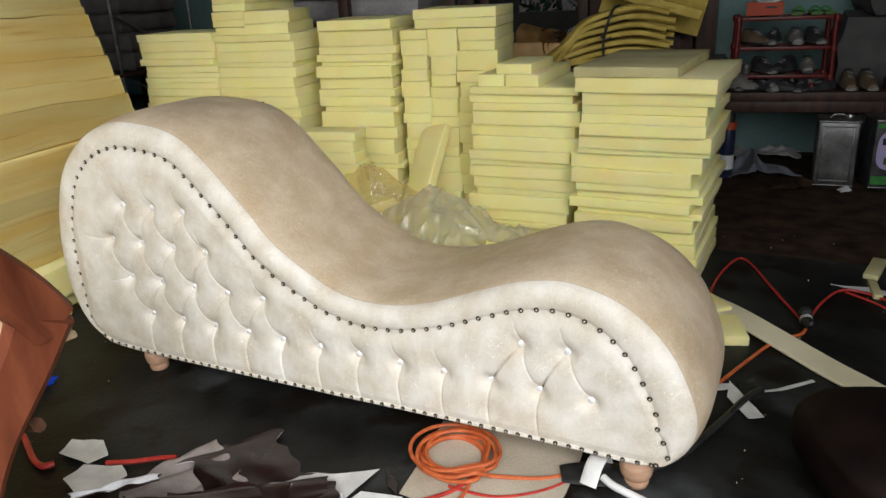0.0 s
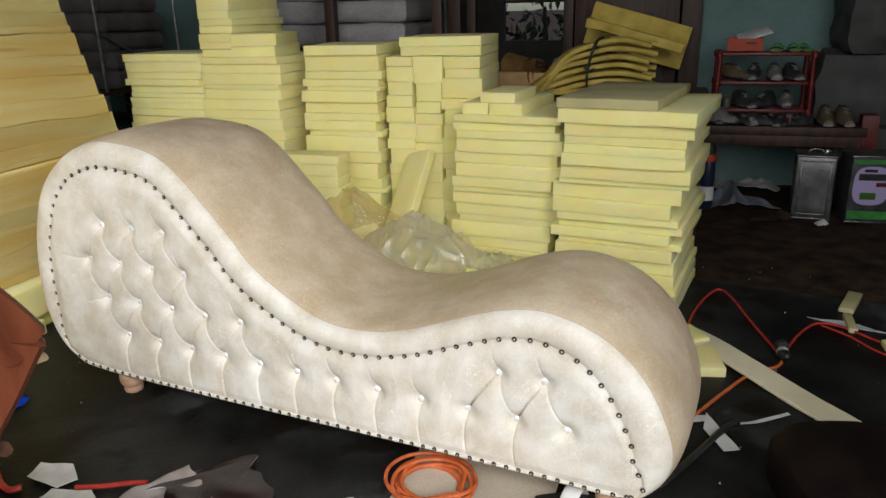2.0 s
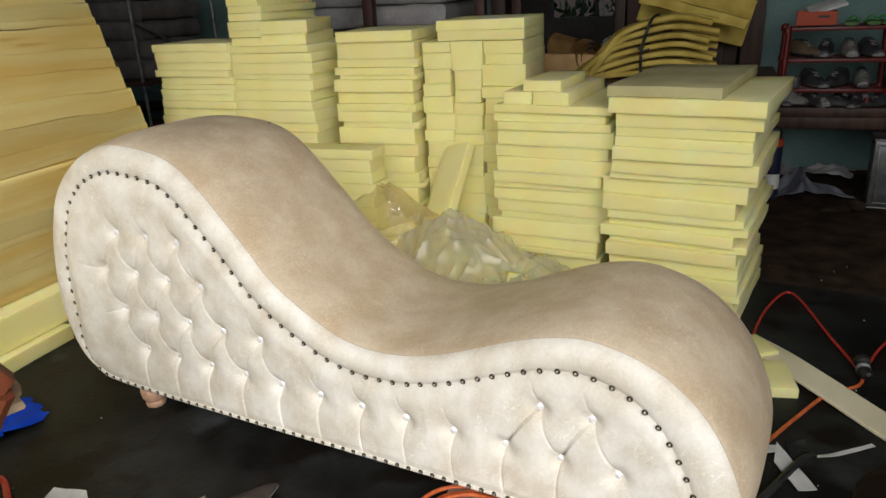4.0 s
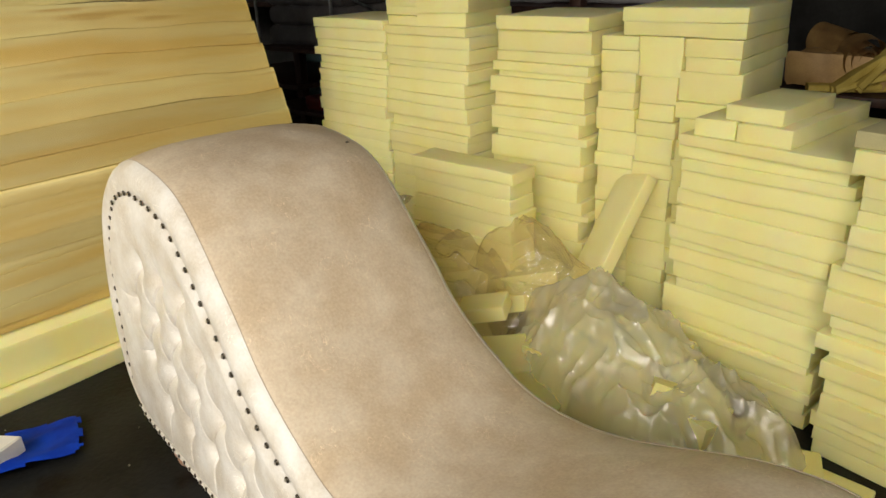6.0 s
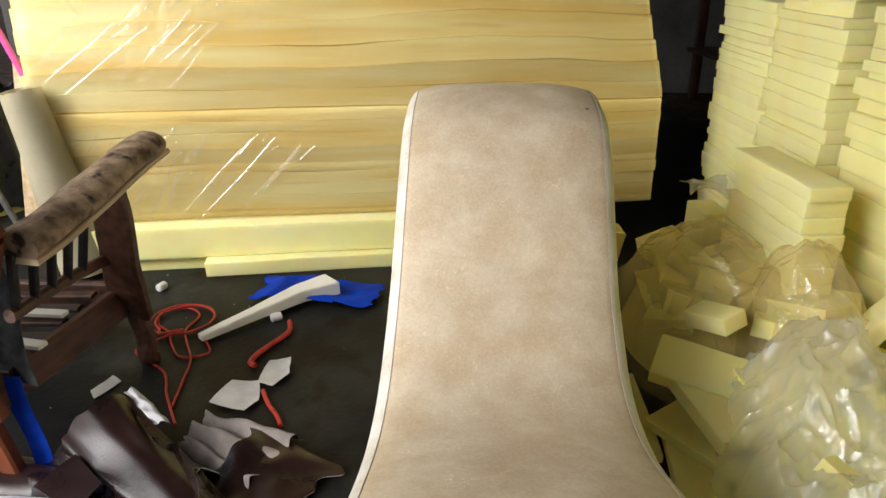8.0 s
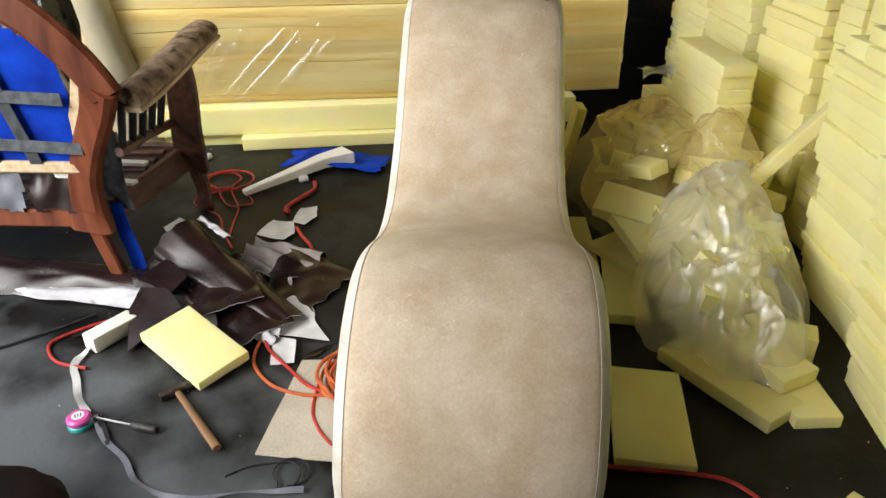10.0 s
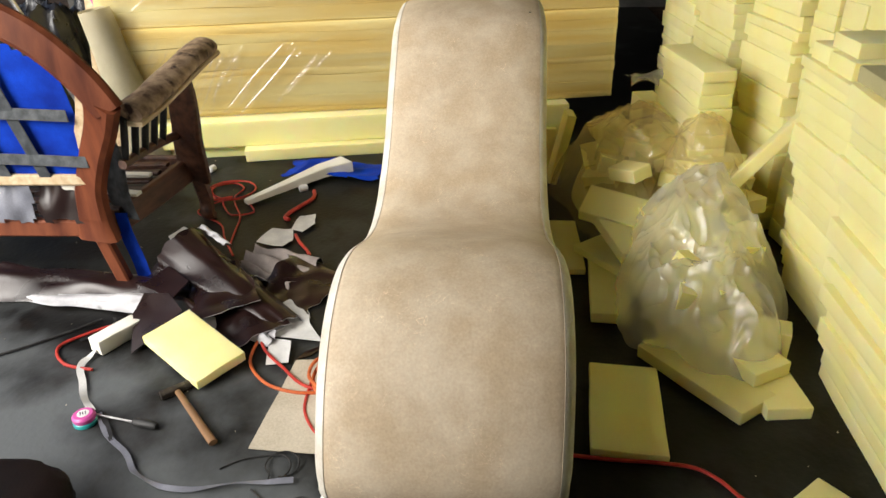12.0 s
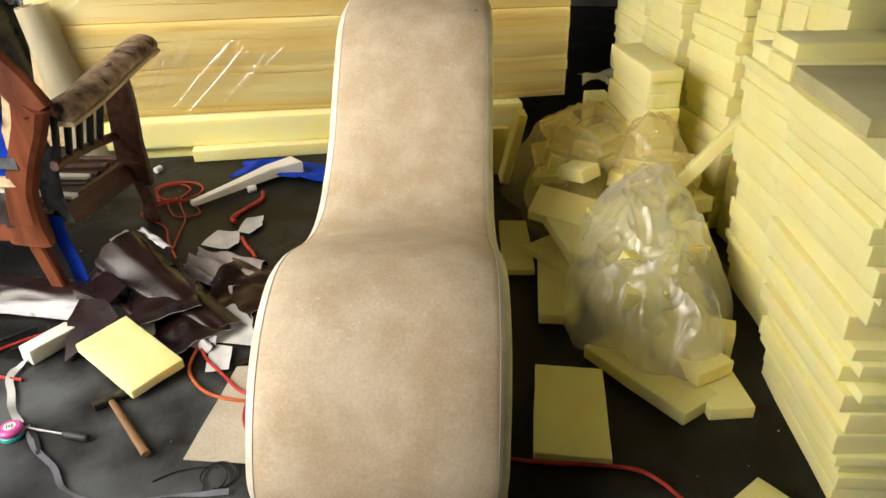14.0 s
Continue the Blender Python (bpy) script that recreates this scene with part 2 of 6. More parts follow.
M_PALEWOOD = surface("pale_raw_wood", (0.45, 0.32, 0.18), (0.66, 0.52, 0.34), 8, rough=0.7, stretch=(1, 6, 6), bump=0.2)
M_BLUE = surface("royal_blue_fabric", (0.0, 0.020, 0.27), (0.003, 0.058, 0.58), 12, rough=0.8, bump=0.4, fine=350, spec=0.2)
M_STRAP = surface("grey_webbing_strap", (0.035, 0.04, 0.045), (0.1, 0.11, 0.12), 40, rough=0.7, bump=0.6, fine=300)
M_VINYL = surface("dark_brown_vinyl", (0.007, 0.003, 0.0027), (0.021, 0.0085, 0.0075), 9, rough=0.29, bump=0.3, fine=260, spec=0.5, coarse_bump=0.15)
M_CUSHION = surface("black_brown_cushion_vinyl", (0.004, 0.0022, 0.002), (0.012, 0.006, 0.005), 9, rough=0.65, bump=0.3, fine=260, spec=0.12)
M_VINYLBACK = surface("grey_vinyl_backing", (0.36, 0.36, 0.38), (0.58, 0.58, 0.60), 14, rough=0.85, bump=0.4, fine=300, spots=((0.26, 0.26, 0.28), 18, 0.66))
M_TAUPE = surface("taupe_vinyl_backing", (0.15, 0.125, 0.115), (0.30, 0.26, 0.24), 14, rough=0.8, bump=0.4, fine=300)
M_GREYVINYL = surface("slate_vinyl", (0.12, 0.125, 0.15), (0.25, 0.26, 0.31), 9, rough=0.4, bump=0.2)
M_PAPER = surface("beige_cardboard", (0.42, 0.37, 0.28), (0.56, 0.50, 0.40), 7, rough=0.8, bump=0.2, fine=200)
M_SCRAP = surface("grey_white_scrap", (0.5, 0.5, 0.5), (0.72, 0.72, 0.7), 14, rough=0.75, bump=0.3)
M_CABLE_O = surface("orange_rubber_cable", (0.42, 0.08, 0.02), (0.62, 0.16, 0.05), 40, rough=0.45, bump=0.1)
M_CABLE_R = surface("red_rubber_cable", (0.34, 0.02, 0.015), (0.52, 0.05, 0.035), 40, rough=0.4, bump=0.1)
M_BLACK = surface("black_rubber", (0.008, 0.008, 0.008), (0.03, 0.03, 0.03), 40, rough=0.5, bump=0.2)
M_STEEL = surface("dull_steel", (0.25, 0.25, 0.25), (0.5, 0.5, 0.5), 30, rough=0.35, metal=0.9, bump=0.1)
M_HEADSTEEL = surface("dark_forged_steel", (0.05, 0.04, 0.035), (0.14, 0.12, 0.10), 40, rough=0.45, metal=0.8, bump=0.3)
M_HANDLE = surface("hammer_handle_wood", (0.13, 0.065, 0.028), (0.27, 0.15, 0.07), 14, rough=0.55, stretch=(0.5, 5, 5), bump=0.2)
M_PINK = mat("pink_plastic", (0.62, 0.10, 0.36), 0.35)
M_TURQ = mat("turquoise_plastic", (0.03, 0.36, 0.36), 0.35)
M_WHITE = surface("white_plastic", (0.7, 0.7, 0.68), (0.85, 0.85, 0.83), 20, rough=0.45, bump=0.05)
M_RED = surface("red_plastic", (0.075, 0.004, 0.003), (0.13, 0.010, 0.007), 20, rough=0.4, bump=0.05)
M_ORANGE = surface("orange_card", (0.34, 0.04, 0.012), (0.46, 0.07, 0.02), 12, rough=0.6, bump=0.1)
M_TIN = surface("scuffed_tin_plate", (0.08, 0.08, 0.08), (0.24, 0.24, 0.235), 9, rough=0.42, metal=0.85, bump=0.2, fine=80, spots=((0.15, 0.11, 0.08), 20, 0.66))
M_LILAC = mat("lilac_print", (0.42, 0.36, 0.6), 0.4)
M_GREEN = surface("green_print", (0.03, 0.16, 0.03), (0.07, 0.34, 0.06), 20, rough=0.45)
M_LIME = surface("lime_sandal_rubber", (0.03, 0.09, 0.006), (0.06, 0.15, 0.012), 20, rough=0.5)
M_NAVY = mat("navy_plastic", (0.02, 0.025, 0.06), 0.3)
M_BAGDARK = surface("black_plastic_bag", (0.004, 0.004, 0.005), (0.02, 0.02, 0.024), 14, rough=0.3, bump=0.4, coarse_bump=0.8)
M_WRAPGREY = surface("grey_wrapped_bundle", (0.24, 0.23, 0.23), (0.46, 0.445, 0.445), 6, rough=0.35, bump=0.3, fine=60, coarse_bump=0.7)
M_WRAPDARK = surface("dark_wrapped_bundle", (0.06, 0.053, 0.051), (0.15, 0.135, 0.13), 6, rough=0.35, bump=0.3, fine=60, coarse_bump=0.7)
M_WRAPPALE = surface("pale_shiny_wrapped_bundle", (0.25, 0.25, 0.26), (0.46, 0.46, 0.47), 6, rough=0.22, bump=0.3, fine=60, coarse_bump=1.2)
M_SACK = surface("grey_woven_sack", (0.03, 0.03, 0.029), (0.085, 0.085, 0.082), 5, rough=0.7, bump=0.5, fine=160, coarse_bump=0.6)
M_CREAMROLL = surface("cream_sheet_roll", (0.62, 0.56, 0.38), (0.78, 0.72, 0.53), 5, rough=0.6, bump=0.1)
M_TANFILM = surface("tan_foam_roll", (0.3, 0.17, 0.06), (0.52, 0.33, 0.13), 12, rough=0.5, bump=0.3)
M_ROLLFOAM = surface("olive_yellow_foam_strip", (0.42, 0.295, 0.05), (0.70, 0.535, 0.13), 10, rough=0.9, bump=0.4, fine=500, per_object=0.2)
# shoe tones are darkened to imitate the dim rear store
M_SHOE_W = surface("dimmed_white_shoe", (0.12, 0.115, 0.105), (0.27, 0.26, 0.24), 20, rough=0.6)
M_SHOE_T = surface("tan_shoe", (0.09, 0.065, 0.04), (0.17, 0.125, 0.08), 20, rough=0.6)
M_SHOE_D = surface("dark_shoe", (0.015, 0.015, 0.018), (0.06, 0.06, 0.065), 20, rough=0.55)
M_FILM = film("clear_wrap_film", clear=0.92, milk_tone=(0.97, 0.90, 0.66), gloss=0.02, edge=0.5, rough=0.25, bump=0.5, scale=6)
# milky white imitates sky glints along the film's creases
M_FOLD = film("glinting_wrap_crease", clear=0.30, gloss=0.30, edge=1.0, rough=0.25, bump=0.2)
M_BAG = film("clear_plastic_bag", clear=0.67, tint=(1.0, 1.0, 1.0), gloss=0.13, edge=0.12, rough=0.09, bump=0.6, relief=0.012, fineness=4, scale=26, stretch=(1, 1.8, 1), milk_tone=(0.96, 0.95, 0.91))
M_BAGTAN = film("dull_plastic_bag", clear=0.74, tint=(1.0, 0.97, 0.88), gloss=0.06, edge=0.12, rough=0.12, relief=0.03, fineness=2, bump=0.8, scale=16, milk_tone=(0.96, 0.86, 0.60))
M_LEAF = surface("outside_foliage", (0.02, 0.04, 0.02), (0.12, 0.2, 0.1), 30, rough=0.6)

# ---------------------------------------------------------------- mesh helpers


def obj(name, bm, material, smooth=True):
    me = bpy.data.meshes.new(name)
    bm.normal_update()
    bm.to_mesh(me)
    bm.free()
    for m in material if isinstance(material, (list, tuple)) else (material,):
        me.materials.append(m)
    if smooth:
        for p in me.polygons:
            p.use_smooth = True
        me.set_sharp_from_angle(angle=radians(42))
    return new(name, me)


def thing(name, label, category, m=None, group="", kind=""):
    e = new(name)
    e.empty_display_size = 0.05
    if m is not None:
        e.matrix_world = m
    return tagged(e, label, category, group, kind)


def part(name, bm, material, parent, label="", m=None, smooth=True):
    ob = obj(name, bm, material, smooth)
    ob.parent = parent
    if m is not None:
        ob.matrix_basis = m
    return tagged(ob, label)


def whole(name, bm, material, label, category, m=None, group="", kind="", smooth=True):
    ob = obj(name, bm, material, smooth)
    if m is not None:
        ob.matrix_world = m
    return tagged(ob, label, category, group, kind)


def box(w, d, h, bevel=0.004, cuts=0, warp=0.0, seed=0, segs=2, centre=False):
    """A box standing on z = 0, with rounded edges and an uneven surface."""
    bm = bmesh.new()
    bmesh.ops.create_cube(bm, size=1.0)
    if cuts:
        bmesh.ops.subdivide_edges(bm, edges=bm.edges[:], cuts=cuts, use_grid_fill=True)
    off = Vector((seed * 3.17, seed * 1.31, seed * 0.77))
    for v in bm.verts:
        c = v.co.copy()
        v.co = Vector((c.x * w, c.y * d, (c.z + (0 if centre else 0.5)) * h))
        if warp:
            q = noise.noise_vector(v.co * 5 + off)
            r = noise.noise_vector(v.co * 17 + off)
            v.co += Vector((q.x, q.y, q.z * 0.6)) * warp + r * warp * 0.35
    if bevel:
        bm.normal_update()
        sharp = [e for e in bm.edges if e.is_manifold and e.calc_face_angle(0) > 0.9]
        bmesh.ops.bevel(bm, geom=sharp, offset=bevel, segments=segs, affect="EDGES", profile=0.5, clamp_overlap=True)
    return bm


def cyl(r1, r2, h, segs=20, bevel=0.0):
    bm = bmesh.new()
    bmesh.ops.create_cone(bm, cap_ends=True, segments=segs, radius1=r1, radius2=r2, depth=h, matrix=Matrix.Translation((0, 0, h / 2)))
    if bevel:
        sharp = [e for e in bm.edges if e.calc_face_angle(0) > 0.9]
        bmesh.ops.bevel(bm, geom=sharp, offset=bevel, segments=2, affect="EDGES", clamp_overlap=True)
    return bm


def lathe(profile, segs=24):
    """A turned solid from (radius, height) pairs, base first."""
    bm = bmesh.new()
    rings = [[bm.verts.new((r * math.cos(2 * math.pi * k / segs), r * math.sin(2 * math.pi * k / segs), z)) for k in range(segs)] for r, z in profile]
    for a, b in zip(rings, rings[1:]):
        for k in range(segs):
            bm.faces.new((a[k], a[(k + 1) % segs], b[(k + 1) % segs], b[k]))
    bm.faces.new(rings[0][::-1])
    bm.faces.new(rings[-1])
    return bm


def smooth_line(points, n=8, closed=False):
    """Catmull-Rom through the points."""
    p = [Vector(q) for q in points]
    out, m = [], len(p)
    for i in range(m if closed else m - 1):
        a, b, c, d = (p[(i + k) % m] if closed else p[min(max(i + k, 0), m - 1)] for k in (-1, 0, 1, 2))
        for k in range(n):
            t = k / n
            out.append(0.5 * (2 * b + (c - a) * t + (2 * a - 5 * b + 4 * c - d) * t * t + (3 * b - a - 3 * c + d) * t ** 3))
    if not closed:
        out.append(p[-1])
    return out


def tube(points, r, segs=10, n=6, flat=1.0, closed=False, taper=None):
    """A round or flattened bar along a smooth line."""
    line = smooth_line(points, n, closed)
    bm = bmesh.new()
    rings, up, m = [], Vector((0, 0, 1)), len(line)
    for i, q in enumerate(line):
        a = line[(i + 1) % m] if closed or i + 1 < m else q
        b = line[i - 1] if closed or i > 0 else q
        d = (a - b).normalized()
        side = d.cross(up)
        side = side.normalized() if side.length > 0.05 else Vector((1, 0, 0))
        top = side.cross(d).normalized()
        rr = r * (taper(i / (m - 1)) if taper else 1)
        rings.append([bm.verts.new(q + side * math.cos(2 * math.pi * k / segs) * rr + top * math.sin(2 * math.pi * k / segs) * rr * flat) for k in range(segs)])
    for a, b in zip(rings, rings[1:] + ([rings[0]] if closed else [])):
        for k in range(segs):
            bm.faces.new((a[k], a[(k + 1) % segs], b[(k + 1) % segs], b[k]))
    if not closed:
        bm.faces.new(rings[0][::-1])
        bm.faces.new(rings[-1])
    bmesh.ops.recalc_face_normals(bm, faces=bm.faces[:])
    return bm


def bar(points, w, h, n=6, side=None, bevel=0.006, wfun=None):
    """A squared timber bent along a line. side: the fixed direction of its width."""
    line = smooth_line(points, n)
    bm = bmesh.new()
    rings, m = [], len(line)
    for i, q in enumerate(line):
        d = (line[min(i + 1, m - 1)] - line[max(i - 1, 0)]).normalized()
        s = Vector(side) if side else d.cross(Vector((0, 0, 1)))
        s = (s - d * s.dot(d)).normalized()
        t = s.cross(d).normalized()
        k = wfun(i / (m - 1)) if wfun else 1.0
        c = bevel
        pts = [(w / 2 - c, h / 2), (w / 2, h / 2 - c), (w / 2, -h / 2 + c), (w / 2 - c, -h / 2), (-w / 2 + c, -h / 2), (-w / 2, -h / 2 + c), (-w / 2, h / 2 - c), (-w / 2 + c, h / 2)]
        rings.append([bm.verts.new(q + s * a + t * b * k) for a, b in pts])
    for a, b in zip(rings, rings[1:]):
        for k in range(8):
            bm.faces.new((a[k], a[(k + 1) % 8], b[(k + 1) % 8], b[k]))
    bm.faces.new(rings[0][::-1])
    bm.faces.new(rings[-1])
    bmesh.ops.recalc_face_normals(bm, faces=bm.faces[:])
    return bm


def sheet(w, d, nx, ny, height, thick=0.0015, outline=None, two=True):
    """A limp sheet: height(x, y) gives a place for each cell; outline(x, y) tells what is kept. The back takes material slot 1."""
    bm = bmesh.new()
    g = {}
    for i in range(nx + 1):
        for j in range(ny + 1):
            x, y = (i / nx - 0.5) * w, (j / ny - 0.5) * d
            g[i, j] = bm.verts.new(height(x, y))
    for i in range(nx):
        for j in range(ny):
            if outline is None or outline((i + 0.5) / nx - 0.5, (j + 0.5) / ny - 0.5):
                bm.faces.new((g[i, j], g[i + 1, j], g[i + 1, j + 1], g[i, j + 1]))
    bmesh.ops.delete(bm, geom=[v for v in bm.verts if not v.link_faces], context="VERTS")
    bm.normal_update()
    if two:
        front = bm.faces[:]
        back = bmesh.ops.duplicate(bm, geom=front)
        vmap = {a: b for a, b in back["vert_map"].items() if isinstance(a, bmesh.types.BMVert)}
        done = set()
        rim = [e for f in front for e in f.edges if e.is_boundary]
        for f in (f for f in back["geom"] if isinstance(f, bmesh.types.BMFace)):
            f.material_index = 1
            f.normal_flip()
            for v in f.verts:
                done.add(v)
        for a, b in vmap.items():
            if b in done and a not in done:
                b.co = a.co - a.normal * thick
        for e in set(rim):
            a, b = e.verts
            if a in vmap and b in vmap and a not in done:
                try:
                    bm.faces.new((a, b, vmap[b], vmap[a]))
                except ValueError:
                    pass
    return bm


def ragged(seed, base=0.42, amp=0.1, freq=2.0, square=True):
    """An irregular outline in the unit square."""
    def keep(u, v):
        a = math.atan2(v, u)
        k = noise.noise(Vector((math.cos(a) * freq + seed * 5.1, math.sin(a) * freq, seed * 1.7)))
        r = max(abs(u), abs(v)) if square else math.hypot(u, v)
        return r < base + amp * k
    return keep


def foam(name, w, d, h, m, label, material=None, group="", warp=0.004, seed=0, bevel=0.004, cuts=3, category="foam"):
    return whole(name, box(w, d, h, bevel, cuts, warp, seed), material or M_FOAM, label, category, m, group)


def reshape(t, m):
    """Move, scale or lean all parts of a thing, so that its feet stay on the floor."""
    for ob in t.children:
        if ob.matrix_basis == Matrix.Identity(4):
            ob.data.transform(m)
        else:
            ob.location = m @ ob.location


rng = random.Random(7)

# ---------------------------------------------------------------- setting
def structure(name, bm, material, label, smooth=False, m=None):
    return whole(name, bm, material, label, "structure", m, kind="structure", smooth=smooth)


def slab(name, x0, x1, y0, y1, z0, z1, material, label):
    return structure(name, box(x1 - x0, y1 - y0, z1 - z0, 0.0), material, label, m=pose((x0 + x1) / 2, (y0 + y1) / 2, z0))


def ground_mesh():
    bm = bmesh.new()
    for ring in ((300, -300, -3.4), (300, 6.4, 300)):
        s, y0, y1 = ring
        bm.faces.new([bm.verts.new(p) for p in ((-s, y0, -0.06), (s, y0, -0.06), (s, y1, -0.06), (-s, y1, -0.06))])
    return bm


structure("ground", ground_mesh(), M_EARTH, "bare brown earth outside the workshop")


def floor_mesh(x0, x1, y0, y1, z, n, amp):
    """A slightly uneven slab."""
    bm = bmesh.new()
    g = [[bm.verts.new((x0 + (x1 - x0) * i / n, y0 + (y1 - y0) * j / n,
                        z + amp * noise.noise(Vector((i * 0.7, j * 0.7, 3.0))))) for j in range(n + 1)] for i in range(n + 1)]
    for i in range(n):
        for j in range(n):
            bm.faces.new((g[i][j], g[i + 1][j], g[i + 1][j + 1], g[i][j + 1]))
    return bm


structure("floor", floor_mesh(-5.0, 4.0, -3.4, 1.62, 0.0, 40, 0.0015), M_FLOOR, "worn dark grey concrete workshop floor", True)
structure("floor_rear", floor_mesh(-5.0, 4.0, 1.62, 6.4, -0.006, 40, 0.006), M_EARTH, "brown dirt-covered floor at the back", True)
# side walls, front walls and ceiling are unseen, added to shape the daylight
slab("wall_left", -5.12, -5.0, -3.4, 6.4, -0.05, 3.0, M_WALL, "grimy plaster side wall")
slab("wall_right", 4.0, 4.12, -2.6, 6.4, -0.05, 3.0, M_WALL, "grimy plaster side wall of the workshop")
slab("wall_front_left", -5.0, -3.5, -2.6, -2.48, -0.05, 3.0, M_WALL, "plaster wall beside the open shop front")
slab("wall_front_right", 3.2, 4.0, -2.6, -2.48, -0.05, 3.0, M_WALL, "plaster wall beside the wide shop opening")
slab("lintel_front", -3.5, 3.2, -2.6, -2.48, 2.96, 3.0, M_WALL, "concrete beam over the open shop front")
slab("ceiling", -5.12, 4.12, -2.6, 6.4, 3.0, 3.1, M_CEIL, "dark boarded roof underside")
WALLS_BEFORE = set(scene.objects)
slab("wall_back_left", -6.0, -1.18, 2.86, 2.98, -0.05, 3.0, M_TEAL, "faded teal painted rear wall")
slab("wall_back_right", 0.34, 4.6, 2.86, 2.98, -0.05, 3.0, M_TEAL, "faded teal painted rear wall beside the doorway")
slab("lintel_back", -1.18, 0.34, 2.86, 2.98, 2.1, 3.0, M_TEAL, "teal wall above the rear doorway")
slab("wall_rear_room_left", -6.0, -1.30, 5.08, 5.2, -0.05, 3.0, M_WALL, "dark wall of the rear room")
slab("wall_rear_room_right", -0.75, 4.6, 5.08, 5.2, -0.05, 3.0, M_WALL, "dark wall of the rear room by the window")
slab("wall_rear_room_sill", -1.30, -0.75, 5.08, 5.2, -0.05, 0.75, M_WALL, "dark wall below the rear window")
slab("wall_rear_room_head", -1.30, -0.75, 5.08, 5.2, 1.45, 3.0, M_WALL, "dark wall above the rear window")


def door_frame():
    """Dark wooden frame with one closed leaf; the other half stands open to the rear room."""
    d = thing("door_1", "dark brown wooden double door frame with one leaf shut", "door", pose(-0.42, 2.84, 0), kind="structure")
    part("jamb", box(0.11, 0.16, 2.1, 0.006), M_DARKWOOD, d, m=pose(0.70, 0, 0))
    part("jamb", box(0.09, 0.16, 2.1, 0.006), M_DARKWOOD, d, m=pose(-0.705, 0, 0))
    part("mullion", box(0.06, 0.10, 2.0, 0.006), M_DARKWOOD, d, m=pose(0.0, 0, 0))
    leaf = part("leaf", box(0.60, 0.035, 2.0, 0.004), M_DARKWOOD, d, m=pose(0.335, 0.0, 0.0))
    for k in range(5):
        part("panel", box(0.46, 0.014, 0.30, 0.005), M_DARKWOOD, leaf, m=pose(0, -0.024, 0.10 + 0.37 * k))
    return d


door_frame()
slab("window_1", -1.30, -0.75, 5.13, 5.15, 1.08, 1.11, M_DARKWOOD, "dark wooden bar across the rear window")


def shrub():
    rr = random.Random(3)
    t = thing("shrub", "dark green leafy shrub outside the rear window", "plant", pose(-1.05, 6.0, -0.06))
    part("stem", tube([(0, 0, 0), (0.03, 0, 0.5), (-0.02, 0.02, 1.1)], 0.02, 6), M_DARKWOOD, t)
    bm = bmesh.new()
    for _ in range(420):
        c = Vector((rr.gauss(0, 0.4), rr.gauss(0, 0.25), rr.uniform(0.5, 1.9)))
        q = Euler((rr.uniform(0, 6), rr.uniform(0, 6), rr.uniform(0, 6))).to_matrix()
        s = rr.uniform(0.04, 0.09)
        bm.faces.new([bm.verts.new(c + q @ Vector(p) * s) for p in ((-1, 0, 0), (0, -0.4, 0.1), (1, 0, 0), (0, 0.4, 0.1))])
    part("crown", bm, M_LEAF, t)


shrub()
# the rear of the room lies at an angle to the chair
REAR = Matrix.Translation((0.268, 0.465, 0)) @ Matrix.Rotation(0.15, 4, "Z") @ Matrix.Scale(1.04, 4)
for ob in [q for q in scene.objects if q not in WALLS_BEFORE and q.parent is None]:
    ob.matrix_world = REAR @ ob.matrix_world

# ---------------------------------------------------------------- the curved lounge chair
OUTER = [(0.440, 0.084), (0.515, 0.094), (0.553, 0.135), (0.566, 0.190), (0.553, 0.250), (0.520, 0.322), (0.479, 0.378), (0.430, 0.420), (0.384,
         0.445), (0.340, 0.460), (0.290, 0.470), (0.239, 0.469), (0.168, 0.454), (0.095, 0.428), (0.035, 0.404), (-0.035, 0.378), (-0.115, 0.357), (-0.185,
         0.350), (-0.245, 0.352), (-0.310, 0.367), (-0.360, 0.391), (-0.420, 0.424), (-0.495, 0.477), (-0.555, 0.543), (-0.600, 0.588), (-0.645, 0.633),
         (-0.690, 0.676), (-0.735, 0.712), (-0.785, 0.738), (-0.850, 0.754), (-0.930, 0.762), (-0.985, 0.762), (-1.045, 0.749), (-1.115, 0.719), (-1.185,
         0.668), (-1.237, 0.607), (-1.271, 0.536), (-1.295, 0.455), (-1.309, 0.353), (-1.296, 0.220), (-1.243, 0.137), (-1.167, 0.095), (-1.085, 0.081),
         (-0.900, 0.077), (-0.670, 0.078), (-0.450, 0.080), (-0.200, 0.083), (0.050, 0.086), (0.280, 0.086)]
Y_SEAM, Y_BACK = 0.016, 0.445          # the two seams of the broad top strip
LEAN = 0.03


